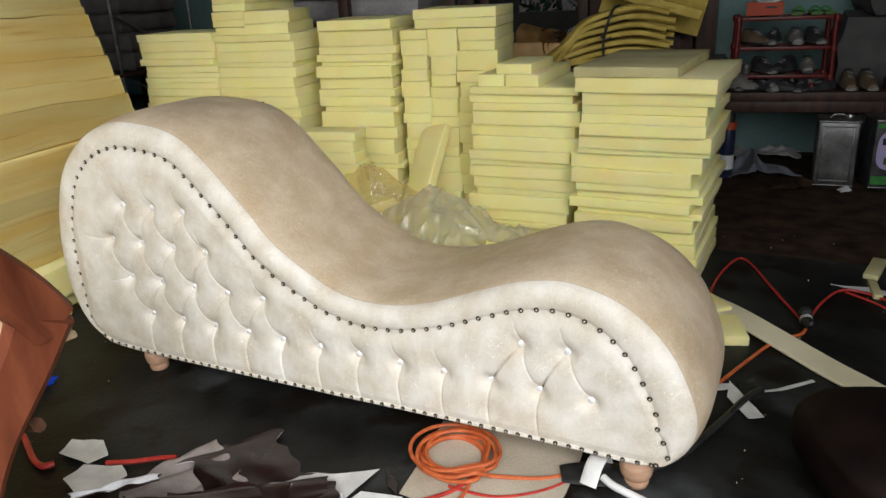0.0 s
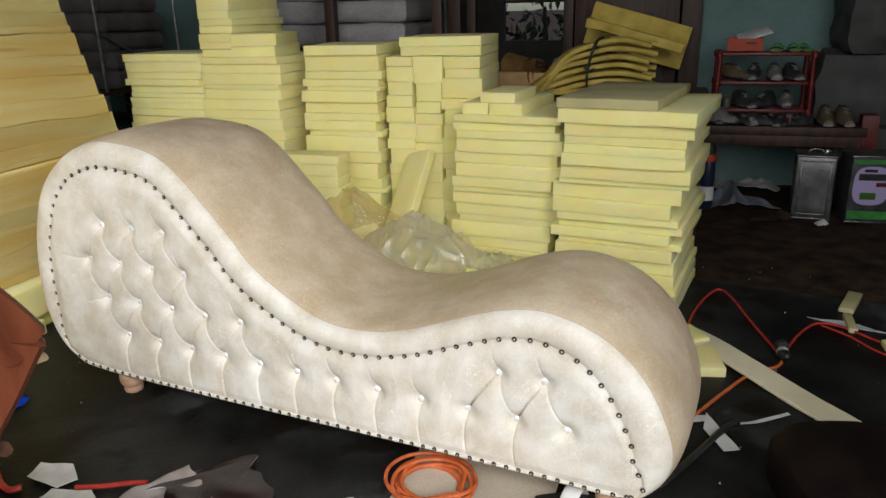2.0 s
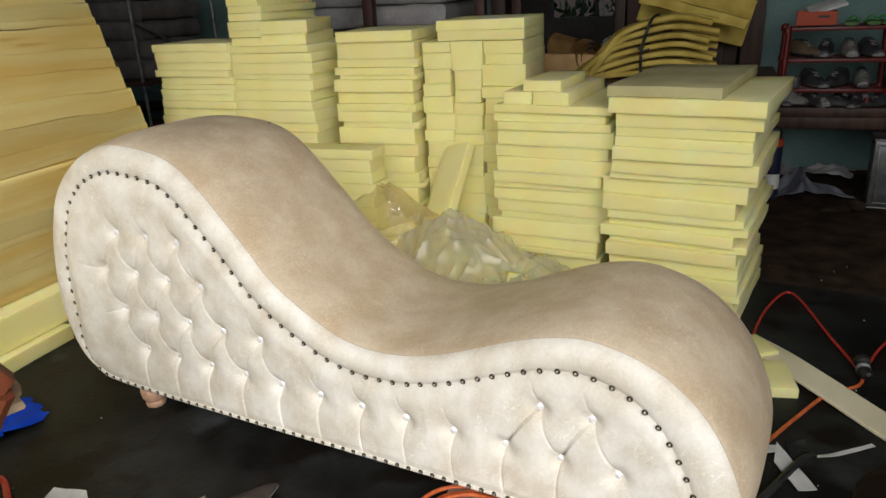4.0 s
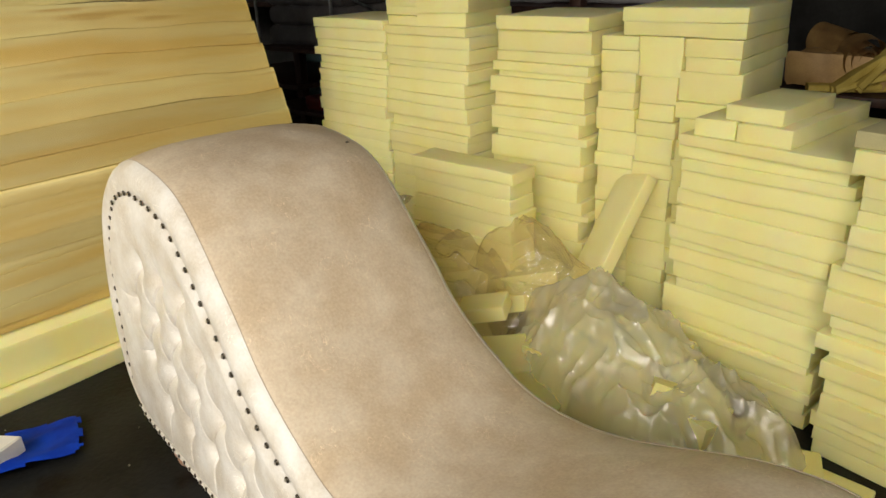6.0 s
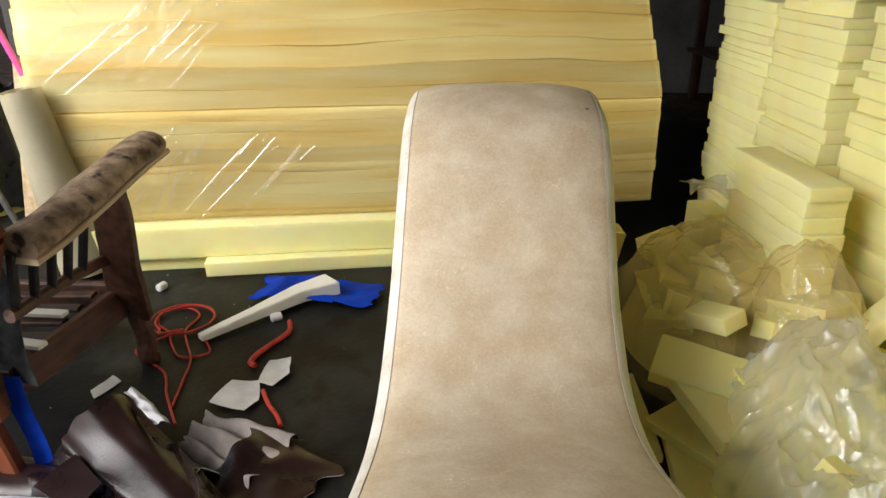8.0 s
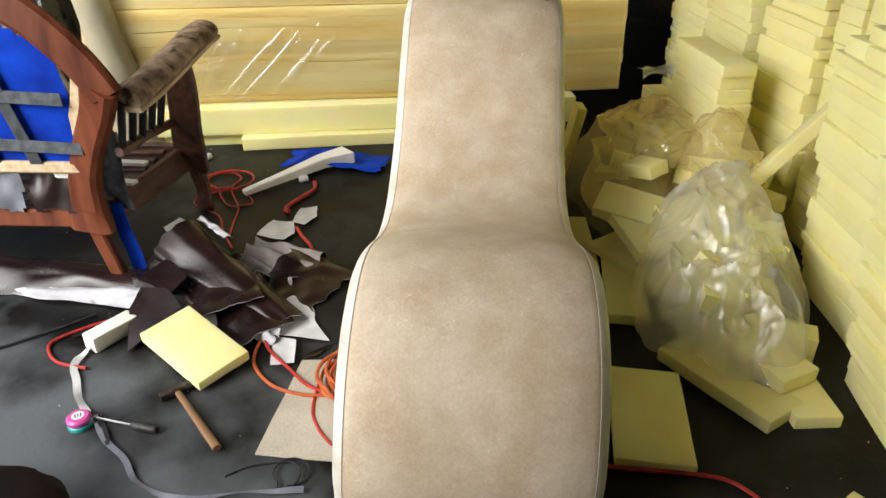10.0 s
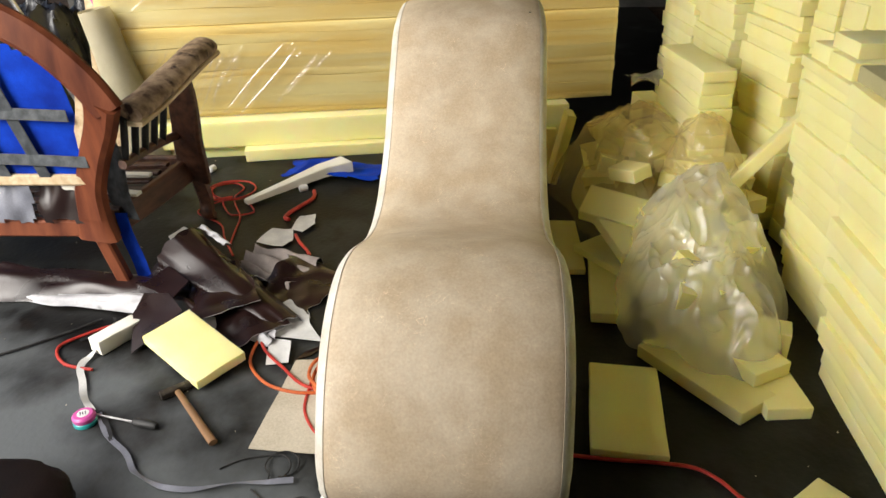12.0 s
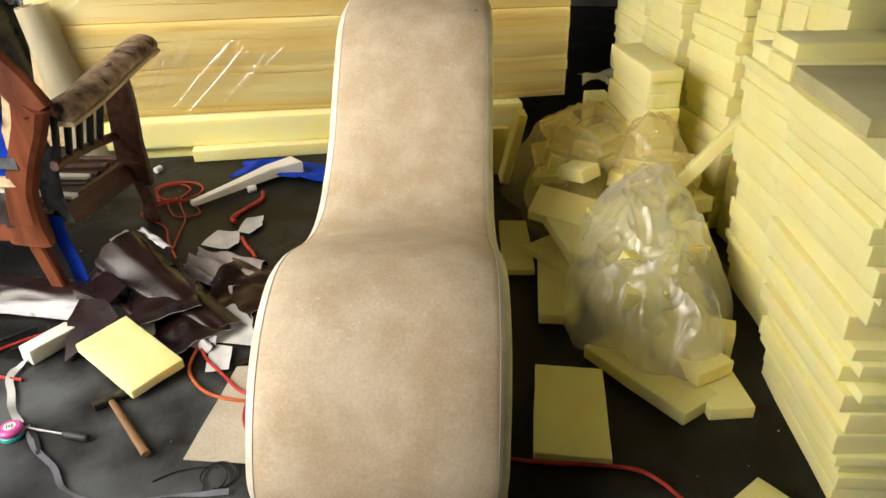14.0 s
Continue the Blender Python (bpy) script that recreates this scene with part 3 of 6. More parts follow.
def lounge():
    ch = thing("lounge_chair", "long wave-shaped lounge chair in cream and beige leather with tufted side", "chair", pose(0, 0, 0))
    loop = smooth_line([(x, 0, z) for x, z in OUTER], 8, True)
    n = len(loop)
    norm = []
    for i in range(n):
        d = loop[(i + 1) % n] - loop[i - 1]
        norm.append(Vector((-d.z, 0, d.x)).normalized())      # inwards for this winding

    WIDE = ((-1.31, 0.076), (-1.17, 0.064), (-0.93, 0.065), (-0.62, 0.063), (-0.47, 0.061), (-0.30, 0.055), (0.15, 0.056),
            (0.37, 0.063), (0.47, 0.072), (0.53, 0.078), (0.57, 0.075))

    def inset(i):
        p = loop[i]
        d = float(np.interp(p.x, [w[0] for w in WIDE], [w[1] for w in WIDE]))
        low = (p.z - 0.086) / 0.12 if p.x < -0.4 else (p.z - 0.090) / 0.055
        return 0.006 + (d - 0.006) * min(1.0, max(0.0, low))

    inner = [loop[i] + norm[i] * inset(i) for i in range(n)]

    def strip(rows, name, material, label=""):
        """Skin between rows; a row is a function of the loop index giving a point."""
        bm = bmesh.new()
        vv = [[bm.verts.new(f(i)) for i in range(n)] for f in rows]
        for a, b in zip(vv, vv[1:]):
            for i in range(n):
                bm.faces.new((a[i], a[(i + 1) % n], b[(i + 1) % n], b[i]))
        bmesh.ops.recalc_face_normals(bm, faces=bm.faces[:])
        return part(name, bm, material, ch, label)

    def edge(f, y, mirror=False):
        """f: part of the way from the outline to the nail line."""
        yy = Y_SEAM + Y_BACK - y if mirror else y
        return lambda i: Vector((loop[i].x, yy, loop[i].z)) + norm[i] * inset(i) * f

    profile = [(1.12, 0.005), (1.0, -0.003), (0.85, -0.006), (0.65, -0.0075), (0.46, -0.0065), (0.30, -0.003), (0.17, 0.002), (0.08, 0.007), (0.02, 0.013), (0.0, Y_SEAM)]
    strip([edge(f, y) for f, y in profile], "side_border", M_LEATHER_LIT, "smooth cream leather border")
    strip([edge(f, y, True) for f, y in profile[::-1]], "side_border", M_LEATHER_LIT, "smooth cream leather border")
    wide = Y_BACK - Y_SEAM
    crown = []
    for k in range(19):
        u = 0.5 - 0.5 * math.cos(math.pi * k / 18)
        rise = 0.019 * (1 - abs(2 * u - 1) ** 3.5) - 0.0012 * (k in (0, 18))
        crown.append((lambda rise, y: (lambda i: Vector((loop[i].x, y, loop[i].z)) - norm[i] * rise))(rise, Y_SEAM + wide * u))
    strip(crown, "top_strip", M_SUEDE, "mottled beige leather top")
    for y in (Y_SEAM, Y_BACK):
        part("seam", tube([(p.x, y, p.z) for p in loop], 0.0008, 5, 1, closed=True), M_THREAD, ch)

    # tufted panel between the nail lines
    def span(x):
        zs = []
        for i in range(n):
            a, b = inner[i], inner[(i + 1) % n]
            if (a.x - x) * (b.x - x) <= 0 and a.x != b.x:
                zs.append(a.z + (b.z - a.z) * (x - a.x) / (b.x - a.x))
        return (min(zs), max(zs)) if len(zs) > 1 else None

    x0, x1 = min(p.x for p in inner) + 0.001, max(p.x for p in inner) - 0.001
    row1 = [(-0.961 + 0.1187 * k, 0.203 + 0.0003 * k) for k in range(12)]
    row2 = [(-1.022 + 0.1205 * k, 0.312) for k in range(5)] + [(0.184, 0.313), (0.290, 0.313)]
    row3 = [(-1.077 + 0.1195 * k, 0.421) for k in range(4)]
    row4 = [(-1.006 + 0.112 * k, 0.529) for k in range(3)]
    buttons = row1 + row2 + row3 + row4
    folds = []
    for a in row1[:6]:
        for b in row2[:5]:
            if abs(a[0] - b[0]) < 0.075:
                folds.append((a, b))
    for a, b in ((row1[9], row2[5]), (row1[10], row2[5]), (row1[10], row2[6]), (row1[11], row2[6])):
        folds.append((a, b))
    for a in row2[:5]:
        for b in row3:
            if abs(a[0] - b[0]) < 0.09:
                folds.append((a, b))
    for a in row3:
        for b in row4:
            if abs(a[0] - b[0]) < 0.08:
                folds.append((a, b))
    folds += [(a, (a[0] + 0.004, 0.05)) for a in row1[:-1]]
    folds += [(a, (a[0] - 0.01, a[1] + 0.06)) for a in row1[5:9] + row2[4:] + row4 + row3[3:]]
    folds += [(row3[0], (-1.17, 0.43)), (row2[0], (-1.09, 0.295))]
    fa = np.array([a for a, b in folds])
    fb = np.array([b for a, b in folds])
    fd = fb - fa
    fl = (fd ** 2).sum(1)
    bt = np.array(buttons)
    off = np.random.RandomState(4).uniform(0.75, 1.0, len(folds)) * np.where(fd[:, 1] < 0, 0.4, np.where(fd[:, 0] > 0, 1.0, 0.22))

    def tuft(x, z):
        p = np.array([x + 0.0025 * math.sin(z * 56 - 0.4), z])
        t = np.clip(((p - fa) * fd).sum(1) / fl, 0, 1)
        dist = np.sqrt(((fa + fd * t[:, None] - p) ** 2).sum(1))
        rb = np.sqrt(((bt - p) ** 2).sum(1)).min()
        crease = (off * (1.0 - 0.75 * t) * np.exp(-(dist / 0.0023) ** 2)).max()
        soft = (np.sqrt(off) * (1.0 - 0.5 * t) * np.exp(-dist / 0.028)).max()
        return 0.0165 * crease + 0.0050 * soft + 0.016 * math.exp(-(rb / 0.020) ** 2) + 0.006 * math.exp(-(rb / 0.05) ** 2)

    nx, nz = 860, 190
    bm = bmesh.new()
    cols = []
    for i in range(nx + 1):
        x = x0 + (x1 - x0) * i / nx
        lo, hi = span(x)
        col = []
        for j in range(nz + 1):
            z = lo + (hi - lo) * j / nz
            rim = min(hi - z, (x - x0) * 1.2, (x1 - x) * 1.2)
            rim = min(1.0, max(0.0, rim / 0.05))
            rim = rim * rim * (3 - 2 * rim)
            low = min(1.0, max(0.0, (z - lo) / 0.02))
            d = tuft(x, z) * rim * (0.35 + 0.65 * low)
            col.append(bm.verts.new((x, -0.002 - 0.008 * rim * (0.3 + 0.7 * low) + d + 0.0012 * noise.noise(Vector((x * 22, z * 22, 1))), z)))
        cols.append(col)
    for a, b in zip(cols, cols[1:]):
        for j in range(nz):
            bm.faces.new((a[j], b[j], b[j + 1], a[j + 1]))
    part("tufted_panel", bm, M_LEATHER_LIT, ch, "diamond-tufted cream leather side panel")
    # plain panel at the rear side
    bm = bmesh.new()
    cols = []
    for i in range(81):
        x = x0 + (x1 - x0) * i / 80
        lo, hi = span(x)
        cols.append([bm.verts.new((x, Y_SEAM + Y_BACK - 0.004, lo + (hi - lo) * j / 12)) for j in range(13)])
    for a, b in zip(cols, cols[1:]):
        for j in range(12):
            bm.faces.new((a[j], a[j + 1], b[j + 1], b[j]))
    part("rear_panel", bm, M_LEATHER_LIT, ch, "plain cream leather rear side")

    # buttons
    shape = lathe([(0.0086, 0.0), (0.0094, 0.002), (0.0078, 0.0048), (0.0048, 0.007), (0.001, 0.0074)], 9)
    first = None
    for x, z in buttons:
        y = -0.010 + tuft(x, z) - 0.001
        m = pose(x, y, z, 90, 0, rng.uniform(0, 40))
        if first is None:
            first = part("button", shape, M_CRYSTAL, ch, "faceted crystal button", m, smooth=False)
        else:
            ob = new("button", first.data)
            ob.parent, ob.matrix_basis = ch, m
            tagged(ob, "faceted crystal button")

    # decorative nails on a pale tape
    def walk_line(pts, step):
        out, acc = [pts[0]], 0.0
        for a, b in zip(pts, pts[1:]):
            seg = (b - a).length
            while acc + seg >= step:
                a = a + (b - a) * ((step - acc) / seg)
                seg = (b - a).length
                out.append(a.copy())
                acc = 0.0
            acc += seg
        return out

    start = min(range(n), key=lambda i: (inner[i] - Vector((0.490, 0, 0.092))).length)
    order = [inner[(start + k) % n] for k in range(n)]
    stop = next(k for k, p in enumerate(order) if p.x < -0.9 and p.z < 0.105)
    upper, lower = order[:stop], order[stop:]
    ring_bm = lathe([(0.0056, 0.0), (0.0060, 0.0012), (0.0050, 0.003), (0.0030, 0.0038)], 10)
    # pale centre dot stands for the nail's highlight
    dot_bm = lathe([(0.0031, 0.0), (0.003, 0.0012), (0.0018, 0.002), (0.0004, 0.0023)], 8)
    ring_ob = dot_ob = None
    spots = [(p, -0.0055 if p.x > -1.12 else -0.0015) for p in walk_line(upper, 0.0355)] + [(p + Vector((0, 0, 0.001)), -0.0085) for p in walk_line(lower, 0.030)]
    for p, y in spots:
        m = pose(p.x + rng.uniform(-0.001, 0.001), y, p.z, 90)
        if ring_ob is None:
            ring_ob = part("nail", ring_bm, M_NAIL, ch, "antique brass upholstery nail", m)
            dot_ob = part("nail_centre", dot_bm, M_NAILGLINT, ring_ob, m=pose(0, 0, 0.0033))
        else:
            a = new("nail", ring_ob.data)
            a.parent, a.matrix_basis = ch, m
            b = new("nail_centre", dot_ob.data)
            b.parent, b.matrix_basis = a, pose(0, 0, 0.0033)
    part("tape", tube([(p.x, -0.0065, p.z) for p in lower[::3]], 0.0050, 6, 2), M_TRIM, ch, "pale gimp tape")

    # turned feet
    foot = [(0.020, 0.0), (0.026, 0.004), (0.029, 0.014), (0.026, 0.022), (0.034, 0.032), (0.037, 0.050), (0.034, 0.072), (0.028, 0.092)]
    first = None
    for x, y in ((0.444, 0.040), (-1.007, 0.040), (0.444, 0.415), (-1.007, 0.415)):
        if first is None:
            first = part("foot", lathe(foot, 20), M_RAWWOOD, ch, "turned raw wooden foot", pose(x, y, 0))
        else:
            ob = new("foot", first.data)
            ob.parent, ob.matrix_basis = ch, pose(x, y, 0)
            tagged(ob, "turned raw wooden foot")
    # small tacks left in the top
    pin = lathe([(0.004, 0), (0.0042, 0.0012), (0.002, 0.002)], 8)
    a = part("tack", pin, M_BLACK, ch, m=pose(-0.802, 0.414, 0.755))
    for x, y, z in ((-0.947, 0.394, 0.770), (0.236, 0.405, 0.474)):
        ob = new("tack", a.data)
        ob.parent, ob.matrix_basis = ch, pose(x, y, z)
    # the body leans back a little
    reshape(ch, Matrix(((1, 0, 0, 0), (0, 1, LEAN, -0.2 * LEAN), (0, 0, 1, 0), (0, 0, 0, 1))))


lounge()

# ---------------------------------------------------------------- stacks of cut foam
LABEL_SLAB = "pale yellow cut foam slab in a tall stack"


def stack(x, y, ang, w, d, heights, z=0.0, jit=0.008, group="foam stack", label=LABEL_SLAB, name="foam_slab", turn=0.8, dw=0.012, lean=(0.0, 0.0)):
    """Slabs laid on one another; x, y is the near left corner; lean is how far the top hangs over."""
    for k, h in enumerate(heights):
        x, y = x + lean[0] / len(heights), y + lean[1] / len(heights)
        ww, dd = w + rng.uniform(-dw, dw), d + rng.uniform(-dw, dw)
        a = radians(ang)
        cx = w / 2 + rng.uniform(-jit, jit)
        cy = d / 2 + rng.uniform(-jit, jit) + (dd - d) / 2
        m = pose(x + cx * math.cos(a) - cy * math.sin(a), y + cx * math.sin(a) + cy * math.cos(a), z, 0, 0, ang + rng.uniform(-turn, turn))
        foam(name, ww, dd, h - 0.0004, m, label, group=group, warp=0.0045, seed=rng.uniform(0, 90), bevel=0.0016)
        z += h
    return z


def even(total, n, var=0.3, seed=1):
    r = random.Random(seed)
    v = [1 + r.uniform(-var, var) for _ in range(n)]
    return [total * a / sum(v) for a in v]


stack(-2.055, 1.120, 5, 0.405, 0.34, even(0.922, 27, 0.4, 2), group="foam stack by the mattress", jit=0.010, turn=1.2)
zt = stack(-1.642, 1.160, 5, 0.388, 0.38, even(0.908, 25, 0.5, 3), group="second foam stack", jit=0.007)
stack(-1.640, 1.170, 5, 0.170, 0.40, even(0.36, 10, 0.3, 4), z=zt, group="narrow foam stack on top", label="narrow pale yellow foam slab on a stack", turn=1.5)
stack(-1.468, 1.165, 17, 0.195, 0.30, [0.045, 0.050], z=zt, group="turned foam boards", label="pale foam board laid askew on a stack", jit=0.006, turn=2.5)
stack(-1.135, 1.200, 9, 0.330, 0.34, even(0.914, 20, 0.6, 5), group="third foam stack", jit=0.014)
stack(-1.118, 1.203, 9, 0.312, 0.34, [0.040], z=0.914, group="third foam stack")
stack(-0.780, 1.275, 10, 0.112, 0.34, even(0.905, 17, 0.45, 6), group="narrow foam column", label="narrow pale foam slab in a column", jit=0.004)
stack(-0.665, 1.297, 10, 0.110, 0.34, even(0.905, 14, 0.5, 7), group="second narrow foam column", label="narrow pale foam slab in a column", jit=0.004)
stack(-0.550, 1.315, 10, 0.150, 0.36, even(0.905, 16, 0.45, 8), group="third narrow foam column", label="narrow pale foam slab in a column", jit=0.008)
stack(-0.722, 1.285, 10, 0.335, 0.34, [0.037, 0.037], z=0.907, group="boards across the columns", label="pale foam board bridging narrow stacks", jit=0.002)
stack(-0.465, 1.205, 2, 0.395, 0.44, even(0.715, 18, 0.5, 9), group="fifth foam stack", jit=0.012, turn=1.4, lean=(0.06, -0.098))
stack(-0.385, 1.120, 2, 0.105, 0.30, [0.042], z=0.715, group="offcuts on the fifth stack", label="small pale foam offcut on a stack")
stack(-0.268, 1.125, 2, 0.130, 0.42, [0.042], z=0.715, group="offcuts on the fifth stack", label="long pale foam offcut on a stack")
stack(-0.318, 1.135, 2, 0.136, 0.27, [0.036], z=0.757, group="offcuts on the fifth stack", label="small pale foam offcut on a stack")
stack(-0.025, 1.160, -1, 0.420, 0.54, even(0.710, 19, 0.5, 10), group="foremost foam stack", jit=0.018, dw=0.020, turn=1.6, lean=(0.03, -0.11))
stack(0.004, 1.048, -2, 0.440, 0.56, [0.047], z=0.710, group="foremost foam stack", jit=0.003)
foam("foam_sheet", 0.338, 0.58, 0.033, pose(0.172, 1.345, 0.758, 0, 0, -2.5), "dusty foam sheet topping the foremost stack", M_FOAMD, "foremost foam stack", seed=5)

# small pile of boards in front of the stacks
stack(-1.245, 0.945, 7, 0.390, 0.118, even(0.55, 13, 0.2, 12), group="low pile of foam boards", label="pale yellow foam board in a low pile", jit=0.010, turn=2.0)
# a board leaning against the columns
az = Vector((0.0, 0.27, 0.33)).normalized()
ax = Vector((1.0, -0.55, 0.0))
ax = (ax - az * ax.dot(az)).normalized()
ay = az.cross(ax)
lean_m = Matrix.Translation((-0.645, 1.000, 0.165)) @ Matrix((ax, ay, az)).transposed().to_4x4()
foam("foam_board", 0.138, 0.038, 0.46, lean_m, "pale foam board leaning on the narrow stacks", warp=0.002, seed=3)

# ---------------------------------------------------------------- wrapped foam mattresses
def layer_mesh(y0, y1, xf, xb, lo, hi, seed, rake=0.0):
    bm = bmesh.new()
    ny, rings = 34, []
    for i in range(ny + 1):
        y = y0 + (y1 - y0) * i / ny
        a, b = lo(y), hi(y)
        b -= min(0.010 * max(0.0, noise.noise(Vector((y * 1.3, seed * 7.7, 2))) - 0.22), (b - a) * 0.3)
        f = xf + 0.016 * noise.noise(Vector((y * 2, seed * 0.35, 0))) + 0.003 * noise.noise(Vector((y * 14, seed, 4)))
        e = min(0.0005 + 0.004 * max(0.0, noise.noise(Vector((y * 2.1, seed * 1.7, 8))) - 0.2), (b - a) * 0.3)
        pts = [(f - e, a), (f, a + e), (f + 0.001, (a + b) / 2), (f, b - e), (f - e, b), (xb, b), (xb, a)]
        end = rake * max(0.0, i / ny - 0.85) / 0.15
        rings.append([bm.verts.new((x, y - end * (z - (a + b) / 2), z)) for x, z in pts])
    for p, q in zip(rings, rings[1:]):
        for k in range(7):
            bm.faces.new((p[k], q[k], q[(k + 1) % 7], p[(k + 1) % 7]))
    bm.faces.new(rings[0])
    bm.faces.new(rings[-1][::-1])
    bmesh.ops.recalc_face_normals(bm, faces=bm.faces[:])
    return bm


# the mattresses stand at a slight angle to the chair
BED = Matrix.Translation((-1.855, 0.872, 0)) @ Matrix.Rotation(radians(8.5), 4, "Z") @ Matrix.Scale(0.97, 4) @ Matrix.Translation((1.72, -0.857, 0))


def bundle(name, label, x_front, x_back, y0, y1, z0, z1, count, seed, amp, tilt=0.0, lean=0.0, streaks=(), taper=0.0):
    b = thing(name, label, "mattress", BED)
    r = random.Random(seed)
    cuts = [0.0]
    for _ in range(count):
        cuts.append(cuts[-1] + r.uniform(0.5, 1.6))
    cuts = [c / cuts[-1] for c in cuts]

    def level(k):
        c = cuts[k]
        edge = 4 * c * (1 - c)

        def f(y):
            u = (y - y0) / (y1 - y0)
            return z0 + (z1 - z0) * c + tilt * (u - 0.5) * (1 - 0.5 * c) + edge * amp * noise.noise(Vector((y * 1.5, seed + k * 0.10, 0))) * 2 + edge * amp * 0.4 * noise.noise(Vector((y * 4.5, seed + k * 0.3, 5)))
        return f

    for k in range(count):
        lo, hi = level(k), level(k + 1)
        c = (cuts[k] + cuts[k + 1]) / 2
        part("foam_layer", layer_mesh(y0 + r.uniform(-0.012, 0.012), y1 - taper * c + r.uniform(-0.002, 0.002), x_front - lean * c + r.uniform(-0.0018, 0.0018), x_back,
                                      (lambda f: lambda y: f(y) + 0.0001)(lo), (lambda f: lambda y: f(y) - 0.0001)(hi), seed + k, taper / (z1 - z0)), M_FOAM2, b)

    def wrap(u, v):
        z = (z0 + z1) / 2 + v
        c = (z - z0) / (z1 - z0)
        y = y0 + 0.01 + (u / (y1 - y0 - 0.03) + 0.5) * (y1 - taper * c - y0 - 0.03)
        out = 0.018 + 0.004 * noise.noise(Vector((y * 5, z * 6, seed)))
        return (x_front - lean * c + out, y, z + tilt * (u / (y1 - y0)) * (1 - 0.5 * c))
    part("wrap_film", sheet(y1 - y0 - 0.03, (z1 - z0) * 0.985, 300, 80, wrap, two=False), M_FILM, b, "clear plastic wrapping")
    # raised creases, whitened to stand for their glints
    for cy, cz, half, wd, slope in streaks:
        pts = []
        for t in (-1.0, -0.5, 0.0, 0.5, 1.0):
            z = cz + half * t
            x = x_front - lean * (z - z0) / (z1 - z0) + 0.0195 + 0.004 * noise.noise(Vector(((cy + half * t * slope) * 5, z * 6, seed)))
            pts.append((x, cy + half * t * slope + 0.004 * math.sin(3 * t + cy * 40), z))
        part("film_fold", tube(pts, wd * 0.45, 6, 4, taper=lambda t: 0.15 + 0.85 * math.sin(math.pi * min(1, max(0, t))) ** 0.6), M_FOLD, b, "taut crease in the plastic wrapping")
    return b


r5 = random.Random(11)
diag = [(-0.758, 0.335, 0.155, 0.0042, 1.0), (-0.835, 0.345, 0.150, 0.0036, 1.02), (-1.015, 0.335, 0.140, 0.0028, 0.57), (-0.93, 0.40, 0.10, 0.002, 0.6),
        (-0.64, 0.33, 0.13, 0.002, 0.95), (-0.60, 0.36, 0.09, 0.0016, 0.9), (-1.12, 0.36, 0.12, 0.003, 0.5), (-1.19, 0.37, 0.11, 0.002, 0.45), (-0.70, 0.47, 0.04, 0.003, 1.1),
        (-0.50, 0.42, 0.05, 0.0016, 1.0), (-0.87, 0.47, 0.04, 0.002, 0.8)]
diag += [(r5.uniform(-1.3, -0.55), r5.uniform(0.27, 0.45), r5.uniform(0.04, 0.12), r5.uniform(0.001, 0.0022), r5.uniform(0.35, 0.75)) for k in range(16)]
diag += [(r5.uniform(-1.3, -0.5), r5.uniform(0.44, 0.52), r5.uniform(0.015, 0.04), r5.uniform(0.0012, 0.002), r5.uniform(0.3, 1.0)) for k in range(14)]
bundle("mattress_bundle", "wrapped bundle of amber foam mattress sheets on a pale foam base", -1.72, -2.60, -1.37, 0.857, 0.180, 0.590, 9, 21, 0.010, streaks=diag)
diag2 = [(-1.16, 0.77, 0.115, 0.004, 1.4), (-1.24, 0.80, 0.10, 0.003, 1.3), (-0.905, 1.02, 0.09, 0.0026, 0.6), (-0.87, 1.03, 0.09, 0.002, 0.5), (-0.76, 1.02, 0.08, 0.003, 0.05),
         (-0.80, 1.02, 0.08, 0.0024, 0.12), (-0.98, 1.0, 0.08, 0.002, 0.8), (-1.28, 1.0, 0.10, 0.0026, -0.6), (-0.90, 0.82, 0.06, 0.003, 1.3), (-0.72, 1.02, 0.07, 0.0026, -0.1)]
diag2 += [(r5.uniform(-1.35, -0.75), r5.uniform(0.72, 1.0), r5.uniform(0.03, 0.10), r5.uniform(0.001, 0.0022), r5.uniform(0.9, 1.5)) for k in range(12)]
diag2 += [(r5.uniform(-1.3, -0.35), r5.uniform(0.8, 1.35), r5.uniform(0.012, 0.035), r5.uniform(0.0012, 0.0022), r5.uniform(-0.3, 0.5)) for k in range(24)]
bundle("mattress_bundle", "large wrapped bundle of amber foam sheets resting on another", -1.725, -2.62, -1.45, 0.862, 0.592, 1.50, 14, 5, 0.026, lean=0.165, streaks=diag2, taper=0.18)
foam("foam_pad", 0.95, 2.00, 0.120, BED @ pose(-2.105, -0.37, 0.058), "thick pale yellow foam slab under the mattresses", warp=0.004, seed=8, cuts=5)
foam("foam_pad", 0.92, 1.95, 0.056, BED @ pose(-2.12, -0.38, 0.0), "pale foam sheet lying on the floor under others", warp=0.002, seed=9, cuts=5)
foam("foam_plank", 0.30, 1.05, 0.056, BED @ pose(-1.735, -0.37, 0.0, 0, 0, 1.5), "long rough-cut pale foam plank on the floor", warp=0.006, seed=10, cuts=5)

# ---------------------------------------------------------------- loose foam and plastic bags behind the chair
def block(x, y, w, d, h, ang, z=0.0, tx=0.0, ty=0.0, label="loose pale yellow foam offcut on the floor", name="foam_offcut", material=None, seed=None):
    return foam(name, w, d, h, pose(x, y, z, tx, ty, ang), label, material, "loose foam offcuts", 0.003, rng.uniform(0, 90) if seed is None else seed)


